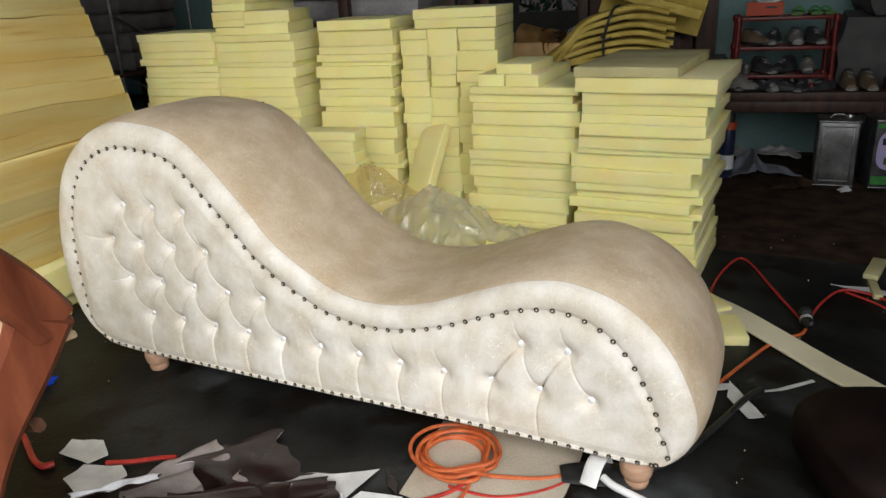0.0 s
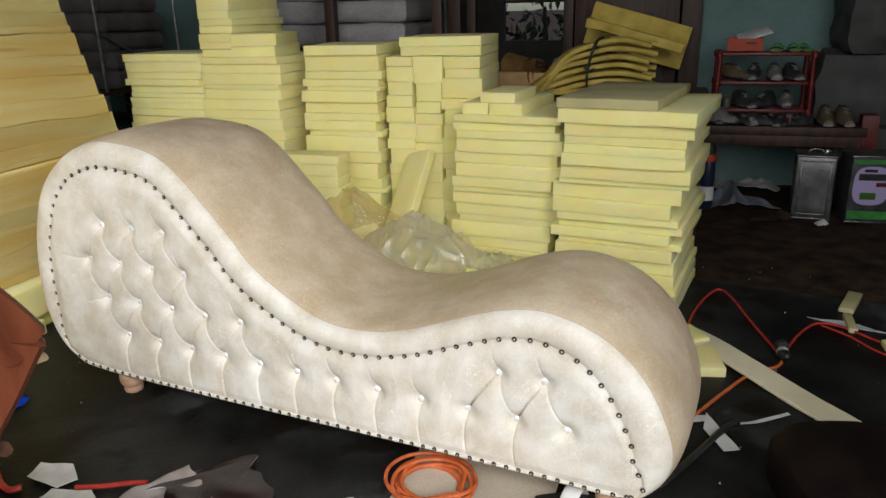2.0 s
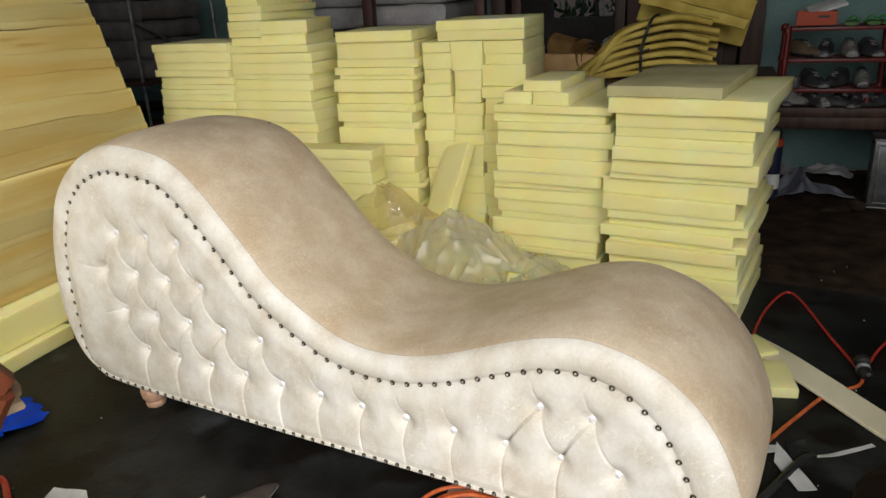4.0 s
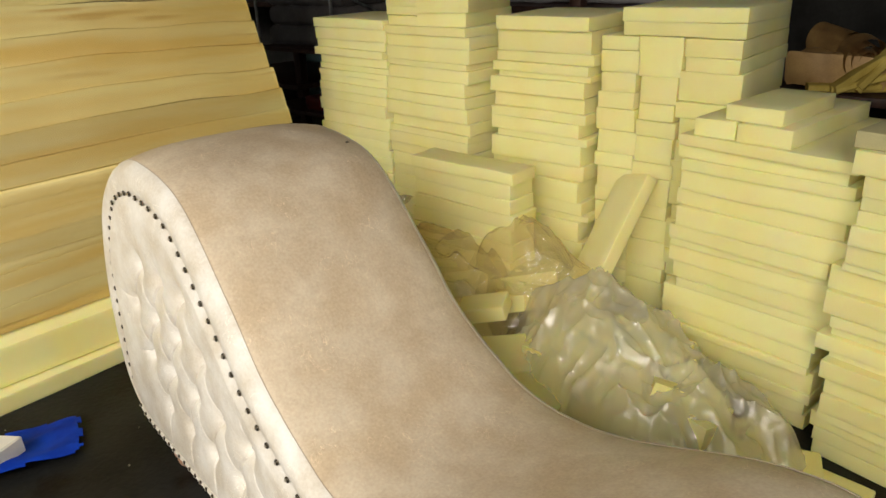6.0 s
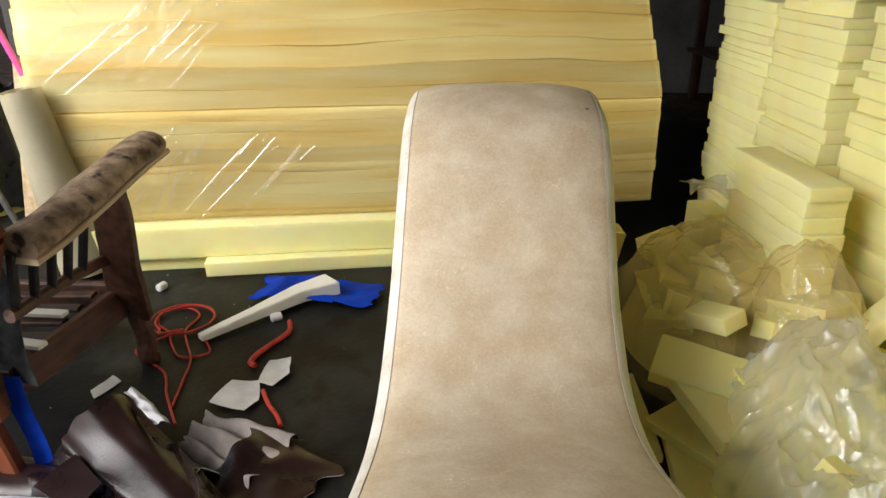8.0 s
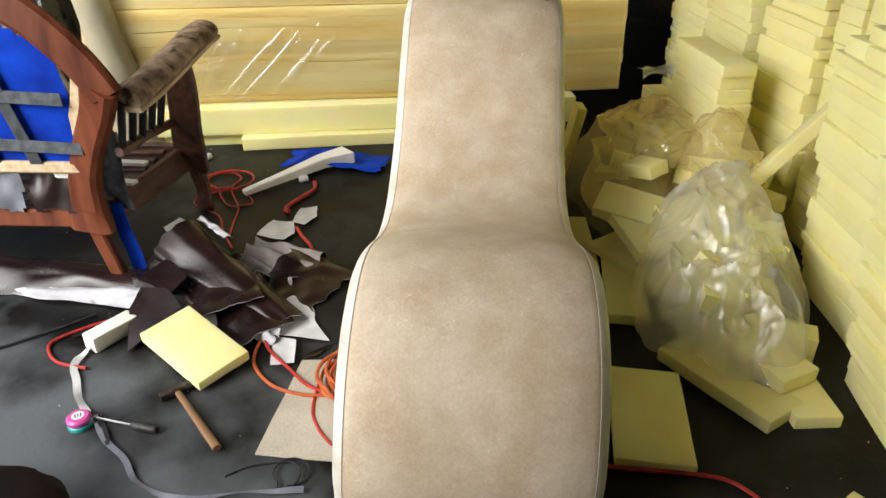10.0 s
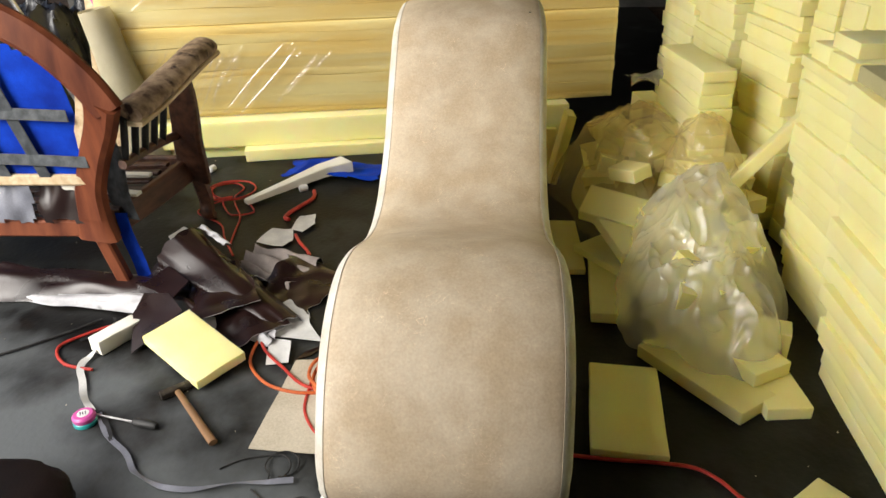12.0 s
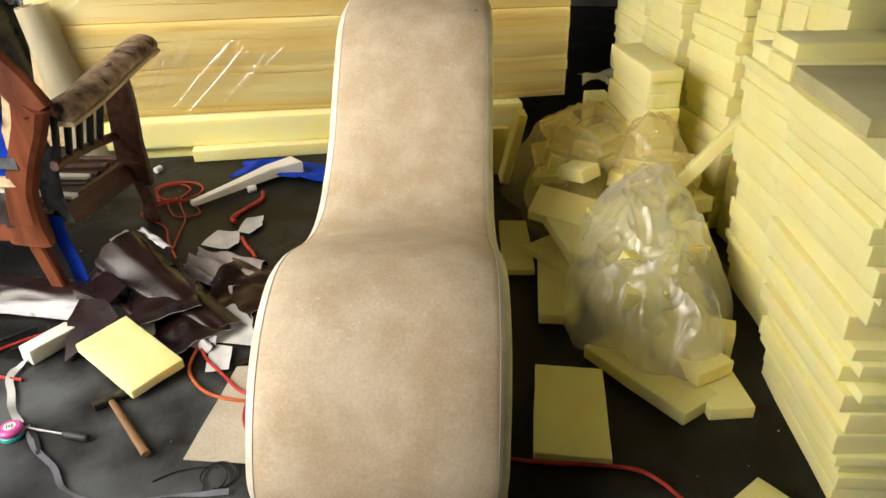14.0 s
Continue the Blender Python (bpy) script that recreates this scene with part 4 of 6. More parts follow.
block(0.145, 0.641, 0.315, 0.170, 0.024, -6, label="flat square foam offcut lying on the floor")
block(-0.444, 0.677, 0.435, 0.115, 0.034, -5, label="long foam bar lying on the floor")
block(-0.520, 0.735, 0.30, 0.15, 0.026, 38, z=0.034, label="foam offcut lying across a foam bar")
block(-0.676, 0.567, 0.350, 0.100, 0.022, 0, label="narrow foam strip lying beside the chair")
block(0.016, 0.851, 0.325, 0.126, 0.038, 36, label="long foam offcut slanting across the floor")
block(0.085, 1.010, 0.15, 0.110, 0.036, 4, label="small foam offcut by the stack")
block(-0.005, 0.960, 0.17, 0.115, 0.040, 28, z=0.040, label="foam offcut resting on another")
block(0.462, 0.995, 0.14, 0.12, 0.036, 40, label="small foam corner piece on the floor")
block(-0.090, 1.040, 0.10, 0.07, 0.10, 70, label="foam cube tucked against the stacks")
block(-1.24, 0.556, 0.09, 0.035, 0.29, 4, 0.01, -13, 0, label="foam board leaning on the plastic bag")
block(-1.331, 0.532, 0.03, 0.09, 0.20, 0, label="thin foam board standing by the mattress")


def mound(x, y):
    return 0.27 * math.exp(-(((x + 0.72) / 0.36) ** 2 + ((y - 0.94) / 0.21) ** 2)) + 0.12 * math.exp(-(((x + 0.25) / 0.25) ** 2 + ((y - 0.96) / 0.15) ** 2))


rh = random.Random(31)
for k in range(20):
    x, y = rh.uniform(-1.15, -0.15), rh.uniform(0.80, 1.08)
    h = mound(x, y)
    if h < 0.05 or (y > 1.04 and x > -0.5):
        continue
    z = h * rh.uniform(0.02, 0.25)
    block(x, y, rh.uniform(0.13, 0.26), rh.uniform(0.08, 0.12), rh.uniform(0.03, 0.05), rh.uniform(-40, 40), z, rh.uniform(-9, 9), rh.uniform(-9, 9), "pale foam offcut heaped under plastic")
block(-0.731, 0.774, 0.13, 0.075, 0.045, 30, 0.235, 10, -14, "foam offcut poking out of a plastic bag")
block(-0.652, 0.734, 0.24, 0.12, 0.045, 66, 0.135, 24, 6, "foam offcut sliding off the heap")
block(-0.569, 0.736, 0.26, 0.13, 0.04, 16, 0.10, 0, 8, "foam offcut sliding off the heap")


def bag(name, label, cx, cy, rx, ry, h, seed, material, ang=0.0, n=110, crumple=1.0, power=2.4, filling=M_FOAM):
    bm = bmesh.new()
    g = {}
    off = Vector((seed * 7.3, seed * 2.9, seed))
    for i in range(n + 1):
        for j in range(n + 1):
            u, v = 2 * i / n - 1, 2 * j / n - 1
            du, dv = u * math.sqrt(1 - v * v / 2), v * math.sqrt(1 - u * u / 2)
            a, r = math.atan2(dv, du), math.hypot(du, dv)
            edge = 1 + 0.30 * noise.noise(Vector((math.cos(a) * 1.7, math.sin(a) * 1.7, seed)))
            p = Vector((du * rx * edge, dv * ry * edge, 0))
            top = h * max(0.0, 1 - r ** power) ** 0.75
            q = p * 1.0 + off
            rid = (1 - abs(noise.noise(q * 4.5))) ** 2 * 0.044 + (1 - abs(noise.noise(q * 10 + off))) ** 3 * 0.026 + (1 - abs(noise.noise(q * 22))) ** 3 * 0.013
            w = noise.noise_vector(q * 9) * 0.018 + noise.noise_vector(q * 20) * 0.003
            fade = min(1.0, (1 - r) * 5)
            p.z = max(0.003, top * (0.86 + 0.28 * noise.noise(q * 3.2)) + crumple * (rid - 0.045) * (0.4 + fade) + 0.012)
            p += w * crumple
            p.z = max(p.z, 0.003)
            g[i, j] = bm.verts.new(p)
    for i in range(n):
        for j in range(n):
            bm.faces.new((g[i, j], g[i + 1, j], g[i + 1, j + 1], g[i, j + 1]))
    t = thing(name, label, "plastic bag", pose(cx, cy, 0, 0, 0, ang))
    part("film", bm, material, t, "crumpled see-through film")
    # a lumpy mass of chopped foam inside, a little below the film
    bm = bmesh.new()
    rr = random.Random(int(seed * 10))
    k = 44
    g = {}
    for i in range(k + 1):
        for j in range(k + 1):
            u, v = 2 * i / k - 1, 2 * j / k - 1
            du, dv = u * math.sqrt(1 - v * v / 2), v * math.sqrt(1 - u * u / 2)
            r = math.hypot(du, dv)
            p = Vector((du * rx * 0.80, dv * ry * 0.80, 0))
            q = p + off
            lump = math.floor(noise.noise(q * 5.5) * 5) / 5 + 0.35 * noise.noise(q * 12)
            p.z = max(0.002, h * max(0.0, 1 - r ** power) ** 0.75 * (0.56 + 0.16 * lump))
            g[i, j] = bm.verts.new(p)
    for i in range(k):
        for j in range(k):
            bm.faces.new((g[i, j], g[i + 1, j], g[i + 1, j + 1], g[i, j + 1]))
    for _ in range(16):
        a, r = rr.uniform(0, 2 * math.pi), math.sqrt(rr.random()) * 0.62
        c = Vector((r * rx * math.cos(a), r * ry * math.sin(a), h * (1 - r ** power) ** 0.75 * 0.60))
        q = Euler((rr.uniform(-0.3, 0.3), rr.uniform(-0.3, 0.3), rr.uniform(-0.7, 0.7))).to_matrix().to_4x4()
        made = bmesh.ops.create_cube(bm, size=1.0, matrix=Matrix.Translation(c) @ q @ Matrix.Diagonal((rr.uniform(0.13, 0.22), rr.uniform(0.08, 0.12), rr.uniform(0.04, 0.06), 1)))
        for v in made["verts"]:
            v.co.z = max(0.002, v.co.z)
    part("foam_filling", bm, filling, t, "chopped yellow foam pieces", smooth=False)
    return t


bag("plastic_bag", "crumpled clear plastic bag heaped over foam offcuts", -0.39, 0.935, 0.46, 0.22, 0.345, 3, M_BAG, ang=-4, crumple=0.85, n=160, power=1.9)
bag("plastic_bag", "dull yellowed plastic bag full of foam offcuts", -1.040, 0.830, 0.38, 0.25, 0.43, 8, M_BAGTAN, ang=8, crumple=0.8, n=130)
bag("plastic_bag", "clear plastic bag slumped against the foam pile", -0.80, 1.030, 0.27, 0.16, 0.40, 12, M_BAGTAN, ang=3, crumple=0.8)


def scrap_bag():
    """A small crumpled tuft of film on top of the pile's far end."""
    def f(x, y):
        q = Vector((x * 16, y * 16, 5))
        v = noise.noise_vector(q) * 0.035
        return Vector((x, y, 0.06 + 0.05 * (1 - abs(noise.noise(q * 0.8))))) + v
    whole("plastic_scrap", sheet(0.14, 0.14, 26, 26, f, two=False), M_BAG, "scrap of clear plastic film on the pile", "plastic bag", pose(-1.40, 0.93, 0.28))


scrap_bag()
block(-1.40, 0.945, 0.14, 0.09, 0.31, 10, label="foam block standing behind the pile")

# ---------------------------------------------------------------- armchair being stripped
def armchair():
    c = thing("armchair", "stripped wooden armchair with blue backing and grey webbing straps", "armchair", pose(0, 0, 0))
    mid = -1.27

    def mir(pts):
        return [(x, 2 * mid - y, z) for x, y, z in pts]

    post = [(-0.425, -0.915, 0.20), (-0.420, -0.905, 0.27), (-0.405, -0.875, 0.37), (-0.375, -0.815, 0.47), (-0.325, -0.735, 0.58), (-0.285, -0.685, 0.665)]
    leg = [(-0.452, -0.895, 0.0), (-0.445, -0.905, 0.10), (-0.43, -0.915, 0.23)]
    arm = [(-0.345, -0.658, 0.612), (-0.44, -0.640, 0.624), (-0.60, -0.622, 0.648), (-0.78, -0.615, 0.668), (-0.955, -0.620, 0.672)]
    front = [(-0.72, -0.655, 0.635), (-0.745, -0.668, 0.55), (-0.785, -0.70, 0.45), (-0.855, -0.745, 0.345), (-0.935, -0.795, 0.20)]
    cabriole = [(-0.945, -0.80, 0.27), (-0.955, -0.795, 0.18), (-0.985, -0.805, 0.09), (-0.985, -0.815, 0.035), (-1.02, -0.822, 0.012)]
    for f in (lambda p: p, mir):
        part("back_post", bar(f(post), 0.054, 0.088, 7, side=(1, 0, 0.3), bevel=0.012, wfun=lambda t: 0.80 + 0.58 * (1 - t) ** 3 + 0.30 * t ** 3), M_REDWOOD, c, "curved reddish wooden post")
        part("back_stile", bar(f([(x - 0.012, y - 0.052, z + 0.015) for x, y, z in post[2:]]), 0.026, 0.036, 7, side=(1, 0, 0.3), bevel=0.006), M_PALEWOOD, c, "pale raw inner edge of the back")
        part("back_leg", bar(f(leg), 0.038, 0.042, 5, side=(1, 0, 0), bevel=0.006), M_REDWOOD, c)
        part("armrest", tube(f(arm), 0.047, 16, 9, flat=0.66, taper=lambda t: (1.0 + 0.035 * math.sin(t * 17)) * (math.sqrt(max(0.02, 1 - ((t - 0.94) / 0.06) ** 2)) if t > 0.94 else 1.0)), M_ARMPAD, c, "stripped brown armrest with torn leather")
        part("arm_edge", bar([(x, y + 0.0, z - 0.029) for x, y, z in f(arm)], 0.078, 0.014, 8, bevel=0.003), M_PALEWOOD, c, "pale raw wood edge under the armrest")
        part("front_post", bar(f(front), 0.034, 0.100, 7, side=(1, 0, 0.3), bevel=0.008, wfun=lambda t: 0.85 + 0.3 * t), M_BROWNWOOD, c)
        part("front_leg", bar(f(cabriole), 0.045, 0.052, 7, side=(0, 1, 0), bevel=0.01, wfun=lambda t: 1.25 - 0.55 * t), M_BROWNWOOD, c, "curved cabriole front leg")
        part("side_rail", bar(f([(-0.42, -0.905, 0.225), (-0.68, -0.85, 0.225), (-0.95, -0.80, 0.235)]), 0.028, 0.085, 4), M_BROWNWOOD, c)
        part("arm_rail", bar(f([(-0.37, -0.735, 0.455), (-0.62, -0.752, 0.425), (-0.86, -0.765, 0.385)]), 0.022, 0.026, 4), M_BROWNWOOD, c)
        for k in range(5):
            t = k / 4
            a = Vector((-0.40 - 0.30 * t, -0.738 - 0.02 * t, 0.455 - 0.045 * t))
            b = Vector((-0.345 - 0.275 * t, -0.672 + 0.02 * t, 0.60 + 0.03 * t))
            part("spindle", bar(f([tuple(a), tuple((a + b) / 2), tuple(b)]), 0.014, 0.020, 3, side=(1, 0, 0), bevel=0.004), M_BLACK, c, "black flat spindle")
    arch = [(-0.285, -0.672, 0.640), (-0.272, -0.715, 0.735), (-0.255, -0.80, 0.845), (-0.240, -0.93, 0.925), (-0.230, -1.09, 0.968), (-0.226, mid, 0.980)]
    full = arch + [(x, 2 * mid - y, z) for x, y, z in arch[-2::-1]]
    part("top_rail", bar(full, 0.036, 0.092, 8, side=(1, 0, 0.22), bevel=0.012), M_REDWOOD, c, "arched reddish wooden top rail")
    part("seat_rail", bar([(-0.425, -0.90, 0.235), (-0.425, mid, 0.235), (-0.425, 2 * mid + 0.90, 0.235)], 0.034, 0.055, 3, side=(1, 0, 0)), M_REDWOOD, c)
    part("lower_back_rail", bar([(-0.385, -0.86, 0.405), (-0.385, mid, 0.405), (-0.385, 2 * mid + 0.86, 0.405)], 0.026, 0.034, 3, side=(1, 0, 0)), M_PALEWOOD, c, "pale raw wooden rail")
    part("front_rail", bar([(-0.95, -0.82, 0.235), (-0.96, mid, 0.235), (-0.95, 2 * mid + 0.82, 0.235)], 0.028, 0.075, 3, side=(1, 0, 0)), M_BROWNWOOD, c)
    for k in range(6):
        x = -0.50 - 0.078 * k
        part("seat_slat", bar([(x, -0.86, 0.262), (x, mid, 0.256), (x, 2 * mid + 0.86, 0.262)], 0.034, 0.012, 3, side=(1, 0, 0), bevel=0.003), M_BROWNWOOD if k % 2 else M_DARKWOOD, c)

    def panel(u, v):
        t = v / 0.54 + 0.5
        yy = mid + u * (1.0 + 0.12 * t)
        lim = 0.40 + 0.53 * t
        return Vector((-0.390 + 0.145 * t - 0.006 * math.cos(u * 4), yy, lim))
    arch_top = lambda u, v: (v + 0.5) < 1.0 - 1.15 * abs(u) ** 2.4 * 1.6
    part("backing", sheet(0.90, 0.54, 40, 30, panel, 0.002, arch_top), [M_BLUE, M_BLUE], c, "royal blue fabric backing")
    for k, u in enumerate((-0.33, -0.21, -0.09, 0.03, 0.15, 0.27)):
        hi = 0.97 - 1.9 * abs(u) ** 2.4
        part("strap", bar([tuple(panel(u + 0.02 * (1 - t), (t - 0.5) * 0.54) + Vector((0.014 + 0.004 * math.sin(3 * t), 0, 0))) for t in (0.0, hi * 0.5, hi)], 0.036, 0.003, 6, side=(0, 1, 0), bevel=0.001), M_STRAP, c, "grey webbing strap")
    for k, t in enumerate((0.14, 0.42)):
        part("strap", bar([tuple(panel(u, (t - 0.5) * 0.54) + Vector((0.021, 0, 0.005 * math.sin(u * 9)))) for u in (-0.44, -0.2, 0.0, 0.2, 0.44)], 0.034, 0.003, 6, side=(0, 0.1, 1), bevel=0.001), M_STRAP, c, "grey webbing strap")
    # torn cover remnants still stapled on
    def flap(x, y):
        return Vector((-0.50 + 0.012 * math.sin(x * 40), -0.838 + x * 0.95 - 0.012 * (0.5 - y / 0.28) + 0.006 * math.sin(y * 25), 0.372 + y - 0.05 * abs(x)))
    part("torn_flap", sheet(0.085, 0.28, 10, 18, flap, 0.002), [M_STRAP, M_STRAP], c, "torn grey cover hanging down")

    def blue_flap(x, y):
        return Vector((-0.49 + 0.01 * math.sin(y * 20), -0.862 + x, 0.135 + y))
    part("torn_flap", sheet(0.045, 0.24, 8, 14, blue_flap, 0.002), [M_BLUE, M_BLUE], c, "blue cloth hanging below the seat")

    def hang(seed, y0, w, h):
        return lambda x, y: Vector((-0.395 + 0.02 * noise.noise(Vector((x * 20, y * 12, seed))), y0 + x + 0.01 * math.sin(y * 30), 0.335 + y + 0.012 * noise.noise(Vector((x * 24, 0, seed)))))
    for seed, y0, w in ((1, -0.97, 0.16), (2, -1.13, 0.14), (3, -1.32, 0.18)):
        part("torn_cover", sheet(w, 0.15, 14, 12, hang(seed, y0, w, 0.15), 0.002, ragged(seed, 0.44, 0.1)), [M_VINYL if seed != 2 else M_GREYVINYL, M_VINYLBACK], c, "torn brown vinyl cover")
    part("stuffing", box(0.05, 0.06, 0.035, 0.012, 3, 0.006, 2), M_FOAMW, c, "bit of white stuffing", pose(-0.42, -0.93, 0.365))
    part("stuffing", box(0.03, 0.04, 0.07, 0.012, 3, 0.006, 3), M_FOAMW, c, "bit of white stuffing", pose(-0.42, -1.17, 0.29))
    reshape(c, Matrix(((0.935, 0, -0.140, 0.046), (0, 1, -0.170, 0.076), (0, 0, 0.955, 0), (0, 0, 0, 1))))


armchair()
block(-0.548, -0.880, 0.16, 0.03, 0.012, 80, 0.262, label="strip of white foam on the seat slats", material=M_FOAMW)
block(-0.688, -0.900, 0.14, 0.03, 0.012, 85, 0.262, label="strip of white foam on the slats", material=M_FOAMW)

# ---------------------------------------------------------------- vinyl scraps on the floor
def cloth(label, x, y, w, d, ang, amp, seed, z=0.002, mats=None, freq=7.0, outline=None, lift=None, n=46, name="vinyl_scrap"):
    """A crumpled scrap of upholstery vinyl, brown outside and grey inside."""
    off = Vector((seed * 3.7, seed * 1.9, seed * 0.6))

    def f(u, v):
        q = Vector((u * freq, v * freq, 0)) + off
        fold = (1 - abs(noise.noise(q))) ** 3 * 1.1 + (1 - abs(noise.noise(q * 2.1 + off))) ** 2 * 0.35 - 0.2
        body = max(0.0, 1 - (2 * u / w) ** 2 * 0.8) * max(0.0, 1 - (2 * v / d) ** 2 * 0.8)
        zz = z + amp * max(0.0, fold) * body + 0.006 * (1 + noise.noise(q * 3))
        if lift:
            zz += lift(u, v)
        s = noise.noise_vector(q * 0.9) * amp * 0.5
        return Vector((u + s.x, v + s.y, max(zz, 0.0035)))
    return whole(name, sheet(w, d, n, int(n * d / w) + 4, f, 0.002, outline or ragged(seed, 0.44, 0.12)), mats or [M_VINYL, M_VINYLBACK], label, "vinyl scrap", pose(x, y, 0, 0, 0, ang))


def fold(label, x, y, ang, length, profile, w=(1.0, 1.0), h=(1.0, 1.0), z=(0.004, 0.004), mats=None, seed=1.0, n=26, bend=0.0, ragg=0.02):
    """A stiff sheet folded along one axis: the profile runs across, the sheet runs along."""
    prof = smooth_line([(0, v, q) for v, q in profile], 5)
    m = len(prof) - 1

    def f(u, v):
        t = u / length + 0.5
        j = min(max((v + 0.5) * m, 0.0), m)
        k = min(int(j), m - 1)
        p = prof[k] + (prof[k + 1] - prof[k]) * (j - k)
        ww, hh, zz = (q[0] + (q[1] - q[0]) * t for q in (w, h, z))
        q = Vector((t * 2.6, j * 0.16, seed))
        end = ragg * noise.noise(Vector((j * 0.3, seed, 3))) * (2 * t - 1)
        return Vector((u + end, p.y * ww + bend * (2 * t - 1) ** 2 + 0.012 * noise.noise(q), max(0.003, zz + p.z * hh + 0.012 * noise.noise(q * 1.7) * hh)))
    return whole("vinyl_scrap", sheet(length, 1.0, n, m * 2, f, 0.002), mats or [M_VINYLBACK, M_VINYL], label, "vinyl scrap", pose(x, y, 0, 0, 0, ang))


BACK_UP = [M_VINYL, M_VINYLBACK]
fold("stiff dark brown vinyl folded into an open arch", -0.325, -0.464, 52, 0.50, [(0.12, 0.0), (0.085, 0.07), (0.03, 0.135), (-0.03, 0.14), (-0.085, 0.10), (-0.10, 0.07), (-0.06, 0.055), (0.02, 0.05)],
     w=(1.0, 0.5), h=(1.12, 0.25), seed=2, ragg=0.03)
fold("dark brown vinyl flap folded under the heap", -0.274, -0.513, 24, 0.26, [(0.12, 0.085), (0.05, 0.075), (-0.03, 0.062), (-0.07, 0.045), (-0.06, 0.028), (0.0, 0.02)], w=(0.8, 1.1), h=(1.0, 0.9), seed=4)
fold("glossy black vinyl flap sliding off the heap", -0.191, -0.428, 38, 0.26, [(0.13, 0.055), (0.06, 0.06), (0.0, 0.04), (-0.06, 0.012), (-0.09, 0.0)], w=(1.0, 0.9), h=(1.0, 0.5), seed=6)
fold("crumpled dark vinyl under the heap", -0.379, -0.605, 60, 0.34, [(0.14, 0.0), (0.09, 0.045), (0.05, 0.025), (0.0, 0.06), (-0.05, 0.03), (-0.10, 0.045), (-0.14, 0.0)], h=(0.9, 1.2), seed=7)
fold("pleated vinyl showing its taupe backing", -0.506, -0.381, 66, 0.24, [(0.09, 0.0), (0.06, 0.05), (0.03, 0.022), (0.0, 0.046), (-0.035, 0.018), (-0.06, 0.028), (-0.09, 0.0)], w=(0.7, 1.2), h=(1.0, 0.7), mats=[M_VINYL, M_TAUPE], seed=9)
fold("dark brown vinyl scrap lying over pleats", -0.402, -0.277, 62, 0.23, [(0.11, 0.028), (0.04, 0.034), (-0.04, 0.018), (-0.12, 0.0)], h=(1.2, 0.3), seed=11, ragg=0.06)
fold("rolled white-backed vinyl strip on the floor", -0.294, -0.935, 84, 0.46, [(0.040, 0.0), (0.028, 0.022), (0.0, 0.032), (-0.026, 0.020), (-0.036, 0.0)], w=(0.45, 1.0), h=(0.45, 1.25), mats=BACK_UP, seed=13, bend=0.012)
fold("dark brown vinyl strip trailing on the floor", -0.391, -0.973, 88, 0.56, [(0.10, 0.0), (0.05, 0.03), (0.0, 0.058), (-0.05, 0.045), (-0.10, 0.0)], w=(1.0, 0.7), h=(1.25, 0.6), seed=15)
fold("ruffled edge of grey vinyl backing", -0.137, -0.348, 62, 0.13, [(0.022, 0.03), (0.012, 0.012), (-0.004, 0.022), (-0.018, 0.0)], mats=BACK_UP, seed=17)
fold("white backing corner on top of the fold", -0.473, -0.561, 47, 0.16, [(0.03, 0.122), (0.01, 0.146), (-0.02, 0.150)], w=(1.0, 0.6), h=(1.0, 1.0), mats=BACK_UP, seed=23)


def flat_piece(label, pts, material, z=0.004, thick=0.002, curl=0.0, name="vinyl_scrap", category="vinyl scrap", seed=0):
    """A flat offcut with a straight-cut outline, its edges lifting a little."""
    cx, cy = sum(p[0] for p in pts) / len(pts), sum(p[1] for p in pts) / len(pts)
    bm = bmesh.new()
    top = []
    for k, q0 in enumerate(pts):
        x, y = q0[:2]
        q1 = pts[(k + 1) % len(pts)]
        nx_, ny_ = q1[:2]
        za, zb = (q[2] if len(q) > 2 else 0.0 for q in (q0, q1))
        for t in (0.0, 0.34, 0.67):
            px, py = x + (nx_ - x) * t, y + (ny_ - y) * t
            q = Vector((px * 9 + seed, py * 9, seed))
            top.append((px - cx + 0.004 * noise.noise(q * 3), py - cy + 0.004 * noise.noise(q * 3 + Vector((5, 5, 5))), z + thick + za + (zb - za) * t + curl * max(0, noise.noise(q) + 0.3)))
    mean = sum(p[2] for p in top) / len(top) - z - thick if any(len(p) > 2 for p in pts) else 0.0
    hub = bm.verts.new((0, 0, z + thick + mean))
    hub2 = bm.verts.new((0, 0, z + mean))
    a = [bm.verts.new(p) for p in top]
    m_ = [bm.verts.new((p[0] * 0.55, p[1] * 0.55, z + thick + mean + (p[2] - z - thick - mean) * (0.5 if mean else 0.25))) for p in top]
    b = [bm.verts.new((p[0], p[1], p[2] - thick)) for p in top]
    n = len(top)
    for k in range(n):
        l = (k + 1) % n
        bm.faces.new((a[k], a[l], m_[l], m_[k]))
        bm.faces.new((m_[k], m_[l], hub))
        bm.faces.new((a[l], a[k], b[k], b[l]))
        bm.faces.new((b[l], b[k], hub2))
    bmesh.ops.recalc_face_normals(bm, faces=bm.faces[:])
    return whole(name, bm, material, label, category, pose(cx, cy, 0))


